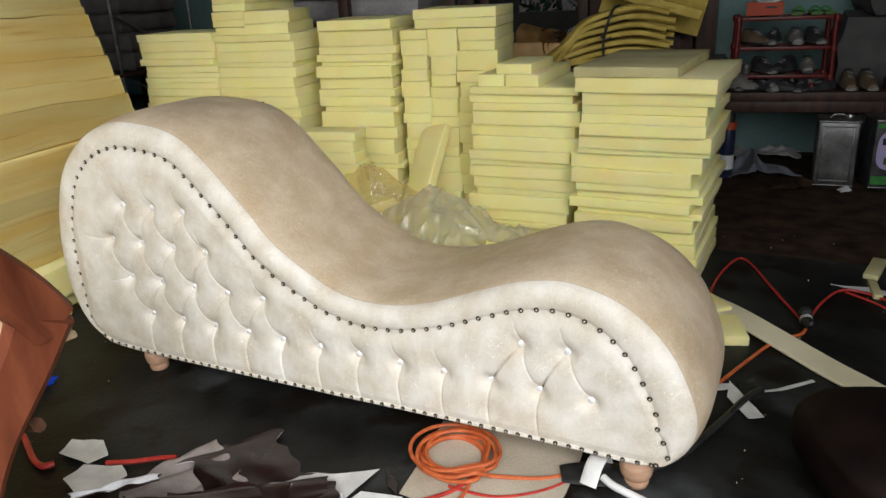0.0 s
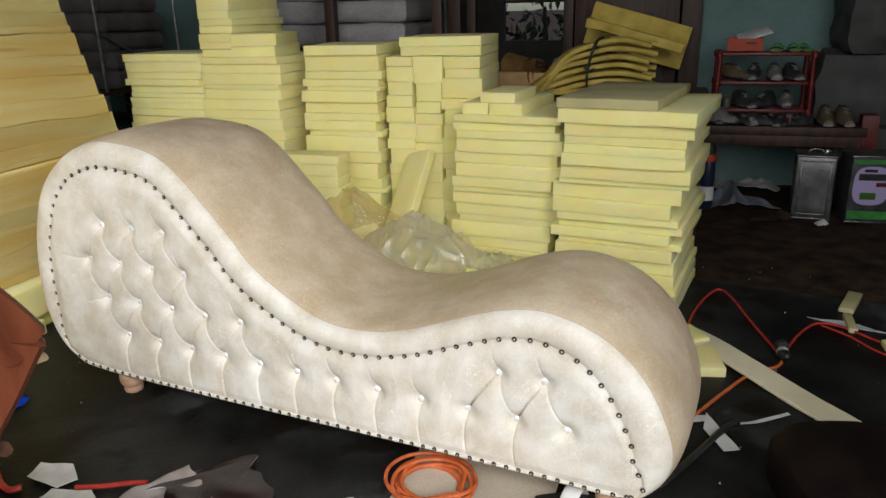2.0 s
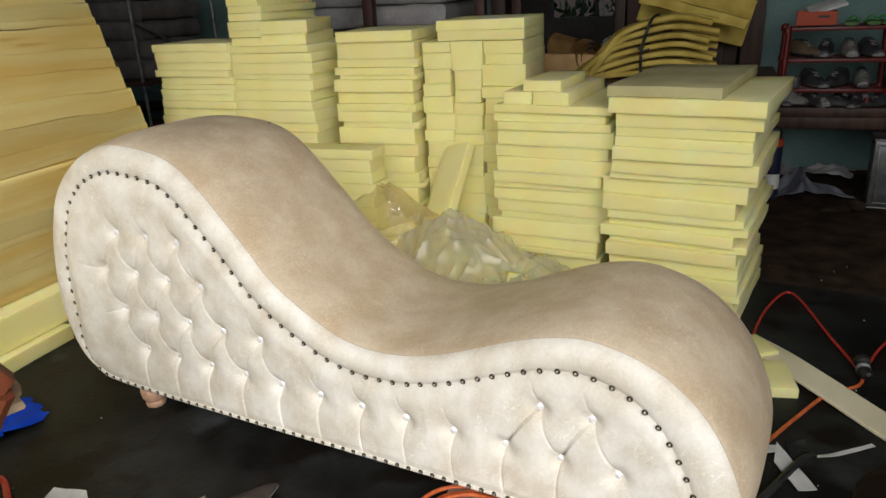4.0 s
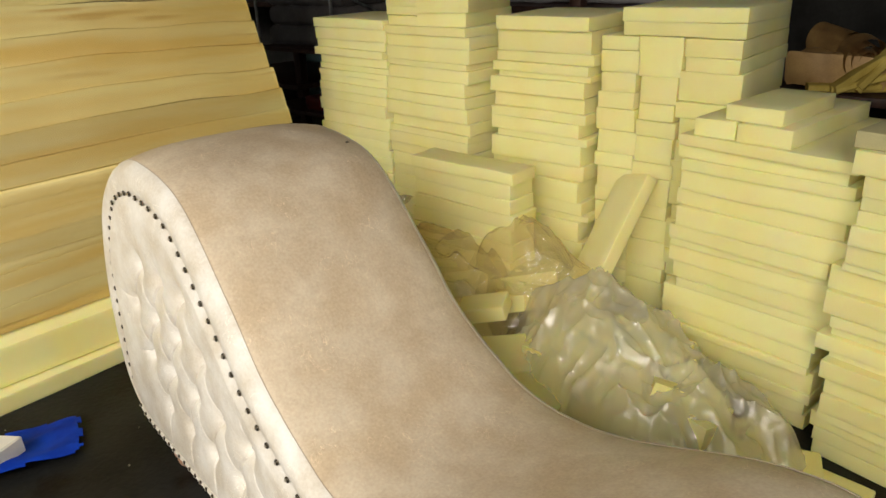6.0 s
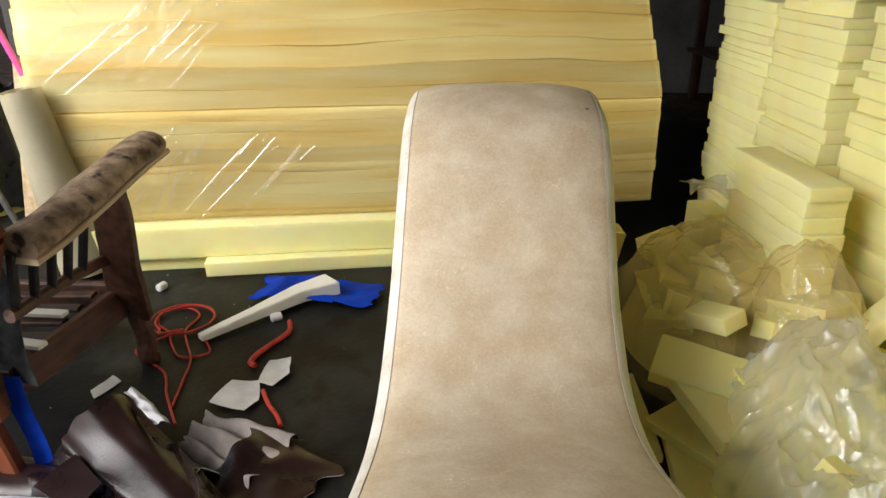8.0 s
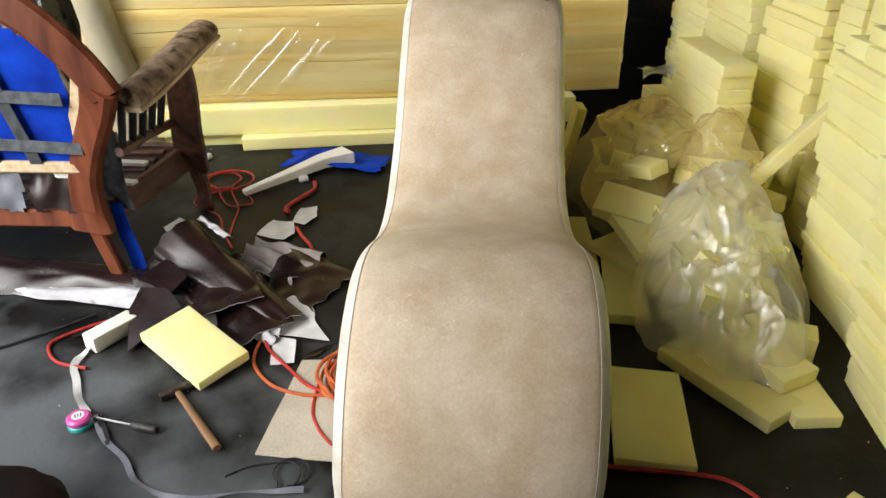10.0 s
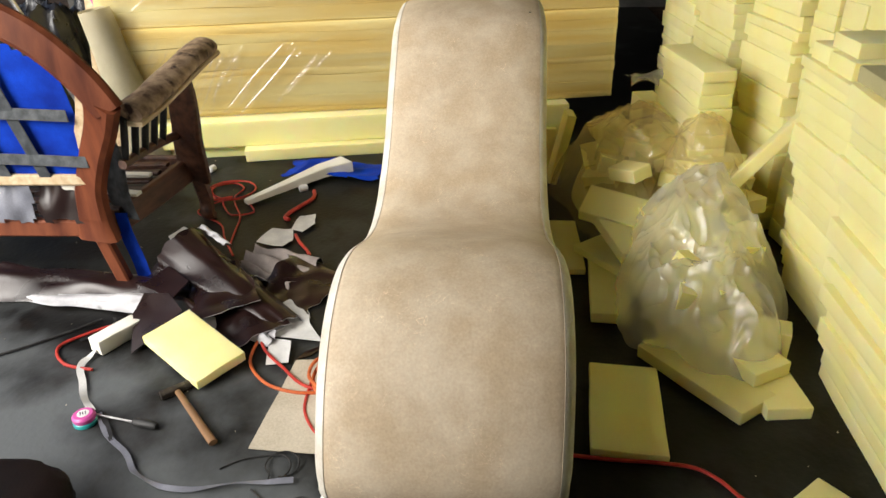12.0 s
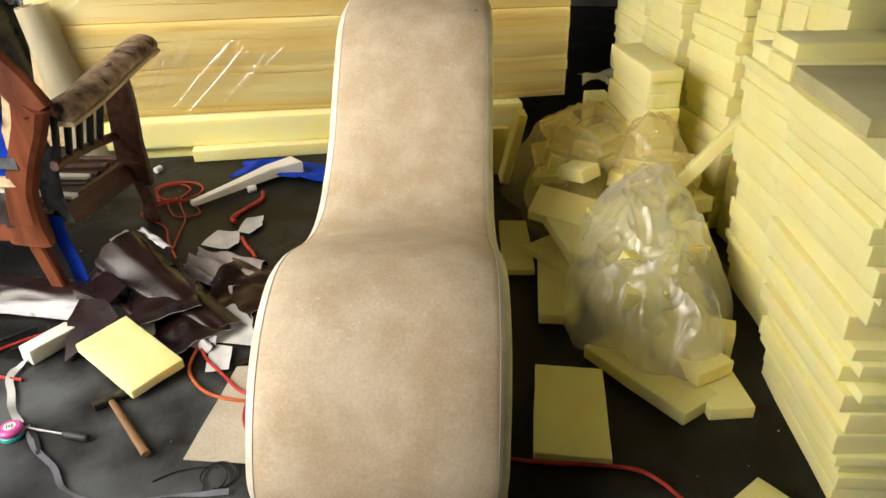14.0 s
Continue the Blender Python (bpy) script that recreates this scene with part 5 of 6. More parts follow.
flat_piece("pointed grey-white backing scrap on the floor", [(-0.480, -0.405), (-0.371, -0.292), (-0.249, -0.216), (-0.200, -0.207), (-0.112, -0.148), (-0.135, -0.295), (-0.232, -0.323)], M_SCRAP, 0.006, curl=0.004, seed=2)
flat_piece("small grey-white backing scrap on the floor", [(-0.125, -0.305), (-0.109, -0.237), (-0.011, -0.219), (-0.008, -0.282)], M_SCRAP, 0.004, curl=0.02, seed=5)
flat_piece("cut cream scrap of vinyl on the floor", [(-0.689, -0.505), (-0.787, -0.475), (-0.803, -0.405), (-0.699, -0.378), (-0.654, -0.402)], M_SCRAP, 0.004, curl=0.016, seed=7)
flat_piece("cut cream scrap of vinyl lying on the floor", [(-0.788, -0.405), (-0.898, -0.403), (-0.922, -0.346), (-0.824, -0.328), (-0.768, -0.362)], M_SCRAP, 0.004, curl=0.016, seed=9)
flat_piece("thin dark vinyl sliver on the floor", [(-0.031, -0.209), (-0.053, -0.170), (-0.105, -0.130), (-0.067, -0.189)], M_VINYL, 0.003, curl=0.01, seed=11)
flat_piece("grey-white scrap under the armchair", [(-0.741, -0.846), (-0.809, -0.817), (-0.784, -0.781), (-0.706, -0.820)], M_SCRAP, 0.004, curl=0.01, seed=13)
flat_piece("sheet of beige cardboard partly under the chair", [(0.299, -0.235), (0.314, -0.060), (0.305, 0.125), (-0.058, 0.087), (-0.027, -0.204)], M_PAPER, 0.003, 0.003, 0.004, "cardboard_sheet", "cardboard", 15)
flat_piece("glossy dark brown vinyl corner hanging to the floor", [(-0.044, -0.667, 0.0), (-0.176, -0.711, 0.045), (-0.256, -0.710, 0.065), (-0.237, -0.626, 0.075), (-0.173, -0.562, 0.055)], M_VINYL, 0.004, curl=0.006, seed=17)
flat_piece("dark vinyl tucked behind the grey corner", [(-0.302, -0.737, 0.06), (-0.373, -0.679, 0.09), (-0.284, -0.578, 0.09), (-0.214, -0.608, 0.07)], M_VINYL, 0.004, curl=0.006, seed=18)


def tilted_pad():
    foam("foam_pad", 0.258, 0.150, 0.030, pose(-0.027, -0.478, 0.030, 4, 7, 53), "square pale yellow foam pad resting on vinyl scraps", seed=21, category="foam")


tilted_pad()
block(-0.111, -0.736, 0.135, 0.052, 0.045, 149, 0.0, label="short white foam bar on the floor", material=M_FOAMW)


def wedge():
    """A long white foam offcut, thin at one end and broad at the other."""
    bm = bmesh.new()
    secs = [(-0.235, 0.020, 0.010, 0.022), (-0.05, 0.032, 0.012, 0.034), (0.12, 0.050, 0.010, 0.045), (0.235, 0.040, -0.028, 0.05)]
    rings = [[bm.verts.new((x, a, 0.003)), bm.verts.new((x, a, h)), bm.verts.new((x, -b, h)), bm.verts.new((x, -b, 0.003))] for x, a, b, h in ((s[0], s[1], 0.022 - s[2], s[3]) for s in secs)]
    for p, q in zip(rings, rings[1:]):
        for k in range(4):
            bm.faces.new((p[k], q[k], q[(k + 1) % 4], p[(k + 1) % 4]))
    bm.faces.new(rings[0])
    bm.faces.new(rings[-1][::-1])
    bmesh.ops.recalc_face_normals(bm, faces=bm.faces[:])
    bmesh.ops.bevel(bm, geom=[e for e in bm.edges if e.calc_face_angle(0) > 0.8], offset=0.003, segments=2, affect="EDGES", clamp_overlap=True)
    whole("foam_wedge", bm, M_FOAMW, "long white foam wedge lying on blue cloth", "foam", pose(-1.171, -0.469, 0.012, 0, -2.5, 133))


wedge()
cloth("crumpled royal blue cloth on the floor", -1.334, -0.354, 0.46, 0.20, 78, 0.045, 23, z=0.004, mats=[M_BLUE, M_BLUE], freq=4.5, n=50, name="blue_cloth")
whole("cap_nut", cyl(0.014, 0.014, 0.035, 16, 0.003), M_WHITE, "small white plastic cap on the floor", "cap", pose(-1.161, -0.432, 0.014, 90, 0, 30))
whole("cap_nut", cyl(0.014, 0.014, 0.035, 16, 0.003), M_WHITE, "small white plastic cap beside the cables", "cap", pose(-1.375, -0.894, 0.014, 90, 0, 70))

# ---------------------------------------------------------------- tools
def hammer():
    h = thing("hammer", "small hammer with worn wooden handle lying on the floor", "hammer", pose(0.107, -0.480, 0.012, 0, 0, 41))
    part("head", bar([(0, -0.040, 0.0), (0, 0.0, 0.0), (0, 0.022, 0.0)], 0.020, 0.020, 3, side=(1, 0, 0), bevel=0.003), M_HEADSTEEL, h, "dark forged steel head")
    part("face", cyl(0.012, 0.012, 0.016, 14, 0.002), M_HEADSTEEL, h, m=pose(0, 0.036, 0.0, 90))
    part("handle", tube([(0.0, 0.0, 0.0), (0.08, 0.0, 0.001), (0.17, 0.0, 0.0), (0.245, 0.0, 0.001)], 0.0095, 10, 5, flat=0.75, taper=lambda t: 0.8 + 0.35 * t), M_HANDLE, h, "worn wooden handle")


hammer()


def tape_measure():
    t = thing("tape_measure", "round pink and turquoise tape measure on the floor", "tape measure", pose(0.224, -0.661, 0.0, 0, 0, 30) @ Matrix.Scale(0.82, 4))
    part("case_base", lathe([(0.028, 0.0), (0.034, 0.004), (0.034, 0.014), (0.030, 0.018)], 24), M_TURQ, t, "turquoise lower case")
    part("case_top", lathe([(0.031, 0.0), (0.033, 0.004), (0.033, 0.014), (0.027, 0.020)], 24), M_PINK, t, "pink upper case", pose(0, 0, 0.0175))
    part("label_disc", cyl(0.017, 0.017, 0.001, 20), M_WHITE, t, "white label", pose(0, 0, 0.0376))
    for k in range(3):
        part("print_bar", box(0.016 - 0.004 * (k % 2), 0.003, 0.0004, 0), M_NAVY, t, m=pose(0, 0.007 - 0.007 * k, 0.0388, 0, 0, 0), smooth=False)


tape_measure()


def screwdriver(x, y, ang, label):
    s = thing("screwdriver", label, "screwdriver", pose(x, y, 0.010, 0, 0, ang))
    part("shaft", tube([(-0.085, 0, 0), (-0.02, 0, 0), (0.02, 0, 0)], 0.003, 8, 2), M_STEEL, s)
    part("handle", tube([(0.02, 0, 0), (0.03, 0, 0), (0.07, 0, 0), (0.085, 0, 0)], 0.010, 10, 4, taper=lambda t: 0.75 + 0.35 * math.sin(math.pi * t)), M_BLACK, s, "black plastic handle")


screwdriver(0.222, -0.559, 78, "screwdriver with black handle on the floor")


def ribbon(label, pts, w, material, name="strip"):
    line = smooth_line([(x, y, 0.004) for x, y in pts], 8)
    bm = bmesh.new()
    rows = []
    for i, q in enumerate(line):
        d = (line[min(i + 1, len(line) - 1)] - line[max(i - 1, 0)]).normalized()
        s = Vector((-d.y, d.x, 0))
        tw = 0.9 * noise.noise(Vector((i * 0.14, w * 90, 2)))
        up = Vector((0, 0, 1))
        a = s * math.cos(tw) + up * math.sin(tw)
        lift = 0.003 + abs(math.sin(tw)) * w / 2
        rows.append([bm.verts.new(q + a * w * k / 2 + up * (lift + (0.0012 if z else 0))) for k, z in ((-1, 0), (1, 0), (1, 1), (-1, 1))])
    for p, q in zip(rows, rows[1:]):
        for k in range(4):
            bm.faces.new((p[k], q[k], q[(k + 1) % 4], p[(k + 1) % 4]))
    bm.faces.new(rows[0])
    bm.faces.new(rows[-1][::-1])
    bmesh.ops.recalc_face_normals(bm, faces=bm.faces[:])
    return whole(name, bm, material, label, "strip", None)


ribbon("twisted grey-white edging strip on the floor", [(-0.049, -0.775), (0.019, -0.779), (0.076, -0.745), (0.142, -0.706), (0.189, -0.662)], 0.018, M_SCRAP)
ribbon("long twisted grey edging strip trailing over the floor", [(0.198, -0.639), (0.266, -0.589), (0.327, -0.513), (0.392, -0.456), (0.429, -0.352), (0.408, -0.223), (0.396, -0.106)], 0.013, M_GREYVINYL)
ribbon("black edging offcut on the floor", [(0.188, -0.644), (0.236, -0.602), (0.288, -0.565)], 0.012, M_BLACK)


def cable(label, pts, r, material, name="cable", n=8):
    return whole(name, tube([(p[0], p[1], p[2] if len(p) > 2 else r + 0.002) for p in pts], r, 8, n), material, label, "cable")


def loops(cx, cy, r, turns, seed, jx=0.02, squash=1.0, z0=0.006, rise=0.004):
    rr = random.Random(seed)
    pts = []
    ox = oy = 0.0
    for k in range(int(turns * 10)):
        a = k * 2 * math.pi / 10
        if k % 10 == 0:
            ox, oy, s = rr.uniform(-jx, jx), rr.uniform(-jx, jx), rr.uniform(0.8, 1.08)
        pts.append((cx + ox + r * s * math.cos(a), cy + oy + r * s * squash * math.sin(a), z0 + rise * k / 10 + rr.uniform(0, 0.004)))
    return pts


cable("coil of orange cable on the floor by the chair", loops(0.035, -0.048, 0.088, 7, 3) + [(0.152, -0.074, 0.012), (0.251, -0.035, 0.008), (0.319, 0.024, 0.008), (0.367, 0.114, 0.008)], 0.0048, M_CABLE_O)
cable("orange cable looping over the cardboard", [(0.111, -0.073, 0.01), (0.076, -0.161, 0.010), (0.009, -0.229, 0.010), (-0.076, -0.305, 0.008), (-0.172, -0.343, 0.006), (-0.268, -0.380, 0.006)], 0.0045, M_CABLE_R)
cable("orange cable curving from the vinyl heap", [(-0.113, -0.334, 0.006), (-0.015, -0.326, 0.006), (0.071, -0.259, 0.008), (0.106, -0.172, 0.009), (0.102, -0.093, 0.009)], 0.0045, M_CABLE_O)
cable("red cable trailing past the coil", [(0.065, -0.142, 0.008), (0.174, -0.133, 0.006), (0.272, -0.065, 0.006), (0.339, 0.044, 0.006), (0.376, 0.144, 0.006)], 0.004, M_CABLE_R)
cable("thin black wire looped on the floor", loops(0.352, -0.153, 0.045, 1.6, 8, 0.01, z0=0.004, rise=0.002) + [(0.330, -0.233, 0.003), (0.362, -0.282, 0.003)], 0.0022, M_BLACK)
cable("thin black wire on the floor", [(0.419, -0.195, 0.003), (0.457, -0.136, 0.003), (0.435, -0.076, 0.003), (0.475, -0.057, 0.003)], 0.0022, M_BLACK)
cable("red cable looped by the armchair", [(-1.015, -0.629), (-0.942, -0.594), (-0.917, -0.668), (-0.987, -0.722), (-1.058, -0.757), (-1.109, -0.810), (-1.182, -0.827), (-1.217, -0.753), (-1.167, -0.700), (-1.082, -0.711), (-1.009, -0.685), (-0.901, -0.632), (-0.789, -0.615), (-0.676, -0.599)], 0.0035, M_CABLE_R)
cable("red cable circling by the front leg", loops(-1.114, -0.756, 0.10, 2.2, 14, 0.03) + [(-0.950, -0.814), (-0.840, -0.688), (-0.730, -0.635), (-0.603, -0.563)], 0.0035, M_CABLE_R)
cable("braided red cord beside the white cap", [(-1.131, -0.399), (-1.066, -0.386), (-0.997, -0.416), (-0.937, -0.445), (-0.889, -0.455), (-0.871, -0.436)], 0.008, M_CABLE_R)
cable("thin red cord under the scrap", [(-0.752, -0.382), (-0.696, -0.354), (-0.642, -0.317), (-0.604, -0.298)], 0.006, M_CABLE_R)
cable("red cable loop beside the foam bar", [(0.027, -0.744), (0.003, -0.836), (-0.071, -0.890), (-0.142, -0.833), (-0.184, -0.776)], 0.0045, M_CABLE_R)
cable("black cord trailing over the floor", [(0.052, -1.202), (-0.034, -1.037), (-0.138, -0.906), (-0.210, -0.831)], 0.004, M_BLACK)
rk = random.Random(15)
for k in range(6):
    x, y, a = -0.165 + rk.uniform(-0.03, 0.03), -0.80 + 0.022 * k, rk.uniform(-0.5, 0.6)
    pts = [(x - 0.035 * math.cos(a), y - 0.035 * math.sin(a)), (x + 0.012 * math.sin(a), y), (x + 0.04 * math.cos(a), y - 0.03 + 0.03 * math.sin(a))]
    ribbon("twisted black strap end in a tangle on the floor", pts, rk.uniform(0.008, 0.014), M_BLACK, "strap_end")

# ---------------------------------------------------------------- floor on the open side of the chair
cable("red extension cable running across the floor", [(0.285, 0.420), (0.306, 0.565), (0.312, 0.667), (0.325, 0.757), (0.360, 0.804), (0.415, 0.845), (0.455, 0.921), (0.464, 1.060), (0.475, 1.294), (0.507, 1.473), (0.541, 1.528), (0.588, 1.452), (0.673, 1.230), (0.762, 1.017)], 0.0045, M_CABLE_R)
cable("orange extension cable on the floor", [(0.773, 0.982), (0.759, 0.918), (0.687, 0.836), (0.618, 0.674), (0.560, 0.526), (0.491, 0.391), (0.412, 0.301)], 0.005, M_CABLE_O)
cable("red cable running off across the floor", [(0.778, 1.023), (0.817, 1.187), (0.879, 1.319), (0.964, 1.310), (1.083, 1.219), (1.319, 1.121)], 0.0045, M_CABLE_R)
cable("red cable beside another on the floor", [(0.890, 1.308), (0.976, 1.239), (1.052, 1.148), (1.191, 1.058)], 0.004, M_CABLE_R)


def connector():
    c = thing("cable_connector", "black plug and socket joining two cables", "plug", pose(0.770, 1.002, 0.0))
    part("plug", lathe([(0.008, 0), (0.017, 0.004), (0.019, 0.02), (0.014, 0.032), (0.006, 0.042)], 16), M_BLACK, c, m=pose(0.0, -0.02, 0.020, 70, 0, 20))
    part("socket", lathe([(0.012, 0), (0.021, 0.005), (0.022, 0.022), (0.010, 0.034)], 16), M_BLACK, c, m=pose(0.002, 0.022, 0.022, -80, 0, 20))
    part("ring", lathe([(0.0195, 0), (0.021, 0.002), (0.0195, 0.005)], 16), M_STEEL, c, m=pose(0.0, -0.004, 0.021, 75, 0, 20))


connector()


def foam_strip():
    """A long thin foam offcut that bends and lifts along its length."""
    line = smooth_line([(0.45, 1.085, 0.004), (0.56, 0.98, 0.012), (0.70, 0.85, 0.006), (0.83, 0.72, 0.004), (0.94, 0.605, 0.010), (1.07, 0.46, 0.004)], 6)
    whole("foam_strip", bar([tuple(p) for p in line], 0.094, 0.011, 1, bevel=0.003), M_CREAMROLL, "long thin curling cream foam strip on the floor", "foam", pose(0, 0, 0.006))


foam_strip()
block(0.525, 0.848, 0.15, 0.16, 0.032, 18, label="flat foam offcut beside the chair")
flat_piece("white vinyl scrap on the floor", [(0.488, 0.497), (0.590, 0.544), (0.606, 0.522), (0.499, 0.464)], M_SCRAP, 0.004, curl=0.008, seed=31)
flat_piece("white vinyl scrap folded on the floor", [(0.590, 0.550), (0.612, 0.516), (0.687, 0.390), (0.651, 0.372), (0.592, 0.471)], M_SCRAP, 0.006, curl=0.02, seed=33)
flat_piece("small black scrap on the floor", [(0.611, 0.550), (0.651, 0.585), (0.663, 0.551), (0.622, 0.517)], M_BLACK, 0.004, curl=0.01, seed=34)
ribbon("pale tape end on the floor", [(0.658, 0.518), (0.714, 0.553), (0.796, 0.634)], 0.012, M_SCRAP)
cable("thick black cord on the floor", [(0.440, 0.050), (0.519, 0.160), (0.586, 0.327), (0.643, 0.484), (0.673, 0.529)], 0.009, M_BLACK)
block(0.993, 1.562, 0.05, 0.20, 0.02, -12, label="splintered pale foam stick on the floor", material=M_FOAMD)
block(0.980, 1.358, 0.03, 0.14, 0.018, 6, label="pale foam splinter on the floor", material=M_FOAMD)
flat_piece("grey vinyl sliver on the floor", [(0.846, 1.365), (0.974, 1.364), (1.104, 1.315), (0.975, 1.322)], M_VINYLBACK, 0.004, curl=0.008, seed=37)
block(1.126, 1.209, 0.12, 0.06, 0.02, 10, label="pale foam offcut on the floor")
rs = random.Random(77)
crumbs = bmesh.new()
for _ in range(150):
    x, y = rs.uniform(-1.5, 1.3), rs.uniform(-1.2, 1.9)
    s = rs.uniform(0.001, 0.0036)
    q = Euler((rs.uniform(0, 6), rs.uniform(0, 6), rs.uniform(0, 6))).to_matrix()
    vs = [crumbs.verts.new(Vector((x, y, s * 0.7)) + q @ Vector(p) * s) for p in ((1, 0, -0.5), (-0.6, 0.8, -0.5), (-0.6, -0.8, -0.5), (0, 0, 0.7))]
    for t in ((0, 1, 2), (0, 3, 1), (1, 3, 2), (2, 3, 0)):
        crumbs.faces.new([vs[i] for i in t])
whole("floor_crumbs", crumbs, M_PAPER, "scattered foam crumbs and dust bits on the floor", "debris", kind="stuff", smooth=False)


def slipper():
    s = thing("slipper", "black and white rubber slipper beside the chair foot", "slipper", pose(0.361, 0.014, 0.0, 0, 0, 15))
    part("sole", tube([(-0.08, 0, 0.010), (-0.02, 0.008, 0.010), (0.05, 0.012, 0.010), (0.10, 0.0, 0.010)], 0.040, 12, 5, flat=0.25, taper=lambda t: 0.75 + 0.35 * math.sin(math.pi * t)), M_BLACK, s)
    part("upper", tube([(-0.02, -0.040, 0.014), (-0.005, -0.01, 0.050), (0.01, 0.025, 0.050), (0.02, 0.052, 0.014)], 0.020, 10, 5, flat=0.25), M_WHITE, s, "white rubber strap")


slipper()
foam_tube = tube([(0.40, -0.035, 0.045), (0.43, -0.05, 0.04), (0.50, -0.06, 0.028)], 0.009, 10, 4)
whole("white_tube", foam_tube, M_WHITE, "short white plastic tube by the foot", "tube", pose(-0.02, 0.030, -0.018))


def cushion(label, x, y, rx, ry, h, ang, seed):
    bm = bmesh.new()
    bmesh.ops.create_uvsphere(bm, u_segments=40, v_segments=24, radius=1)
    for v in bm.verts:
        c = v.co
        q = c * 2 + Vector((seed, 0, 0))
        f = 1 + 0.05 * noise.noise(q * 2)
        sx = math.copysign(abs(c.x) ** 0.7, c.x)
        sy = math.copysign(abs(c.y) ** 0.7, c.y)
        v.co = Vector((sx * rx * f, sy * ry * f, (math.copysign(abs(c.z) ** 0.6, c.z) * 0.5 + 0.5) * h))
    return whole("floor_cushion", bm, M_CUSHION, label, "cushion", pose(x, y, 0.0, 0, 0, ang))


cushion("dark brown vinyl cushion on the floor", 0.938, 0.223, 0.17, 0.20, 0.17, 25, 2)
cushion("dark brown round vinyl seat pad on the floor", 0.636, -0.700, 0.20, 0.20, 0.13, 0, 4)

# ---------------------------------------------------------------- behind the mattresses
def vinyl_roll():
    bm = bmesh.new()
    rows = []
    for i in range(90):
        a = i * 0.16
        r = 0.036 + 0.0042 * a
        rows.append([bm.verts.new((r * w * math.cos(a), r * w * math.sin(a), z)) for z, w in ((0.0, 1.15), (0.22, 1.0), (0.45, 0.8), (0.66, 0.72))])
    for p, q in zip(rows, rows[1:]):
        for k in range(3):
            bm.faces.new((p[k], q[k], q[k + 1], p[k + 1]))
    bmesh.ops.solidify(bm, geom=bm.faces[:], thickness=0.002)
    whole("vinyl_roll", bm, M_CREAMROLL, "standing roll of cream sheet leaning by the mattress", "roll", pose(-1.515, -1.235, 0.014, 8, 3, 0) @ pose(0, 0, 0, 0, 0, 20))


vinyl_roll()
whole("plank_board", box(0.02, 0.24, 0.72, 0.002), M_PALEWOOD, "pale board standing behind the roll", "board", pose(-1.682, -1.425, 0.0, -6, -6, 15))
for k, (x, y, r, h) in enumerate(((-2.25, -2.1, 0.34, 0.62), (-2.75, -1.75, 0.36, 0.85), (-1.9, -2.45, 0.3, 0.5))):
    bag("refuse_sack", "bulging black plastic sack of offcuts", x, y, r, r, h, 20 + k, M_BAGDARK, n=44, crumple=1.3, power=5)
whole("tool_handle", tube([(0, 0.15, -0.41), (0.0, -0.10, 0.28), (0, -0.2, 0.56)], 0.012, 8, 3), M_PINK, "pink tool handle sticking out of the clutter", "tool", pose(-1.734, -1.364, 0.42))
whole("tool_handle", tube([(0, 0.14, -0.44), (0.0, -0.1, 0.2), (0, -0.2, 0.4)], 0.012, 8, 3), M_STEEL, "steel rod sticking out of the clutter", "tool", pose(-1.708, -1.701, 0.45))
block(-1.749, -1.252, 0.30, 0.30, 0.05, 5, label="pale foam sheet on the floor by the roll")

# ---------------------------------------------------------------- rear store
def pillow_box(w, d, h, seed, material, name, label, m, puff=0.02, category="bundle"):
    bm = bmesh.new()
    bmesh.ops.create_cube(bm, size=1.0)
    bmesh.ops.subdivide_edges(bm, edges=bm.edges[:], cuts=9, use_grid_fill=True)
    for v in bm.verts:
        c = v.co
        ex, ey, ez = 1 - (2 * abs(c.x)) ** 6, 1 - (2 * abs(c.y)) ** 6, 1 - (2 * abs(c.z)) ** 4
        n_ = noise.noise_vector(Vector((c.x * w, c.y * d, c.z * h)) * 9 + Vector((seed, seed, 0)))
        v.co = Vector((c.x * w * (0.93 + 0.07 * ez), c.y * d * (0.93 + 0.07 * ez), (c.z + 0.5) * h)) + n_ * puff * 0.5
        v.co.z = max(0.0, v.co.z)
    return whole(name, bm, material, label, category, m)


BEFORE = set(scene.objects)


def store_rack(x, y, w, mid):
    r = thing("store_rack", "dark wooden storage rack against the rear wall", "rack", pose(x, y, 0))
    for px, py in ((-w / 2, -0.36), (w / 2, -0.36), (-w / 2, 0.36), (w / 2, 0.36)) + ((mid,) if mid else ()):
        part("post", box(0.055, 0.055, 1.9, 0.004), M_DARKWOOD, r, m=pose(px, py, 0))
    for z in (0.34, 0.83, 1.36):
        part("shelf", box(w + 0.08, 0.80, 0.03, 0.003), M_DARKWOOD, r, m=pose(0, -0.03, z))


store_rack(-1.62, 2.38, 1.24, (0.055, -0.447))
for k in range(4):
    pillow_box(0.86, 0.60, 0.115, 3 + k, M_WRAPGREY, "wrapped_pack", "grey plastic-wrapped foam bundle on a rack shelf", pose(-1.64 + 0.015 * (k % 2), 2.39, 0.862 + 0.118 * k))
pillow_box(0.85, 0.56, 0.40, 9, M_WRAPDARK, "wrapped_pack", "dark plastic-wrapped bundle on a low shelf", pose(-1.64, 2.38, 0.372))
store_rack(-4.06, 2.38, 0.94, None)
for k in range(3):
    pillow_box(0.74, 0.56, 0.15, 14 + k, M_WRAPPALE, "wrapped_pack", "pale plastic-wrapped bundle on a rack shelf", pose(-4.10 + 0.02 * (k % 2), 2.33, 0.862 + 0.152 * k))


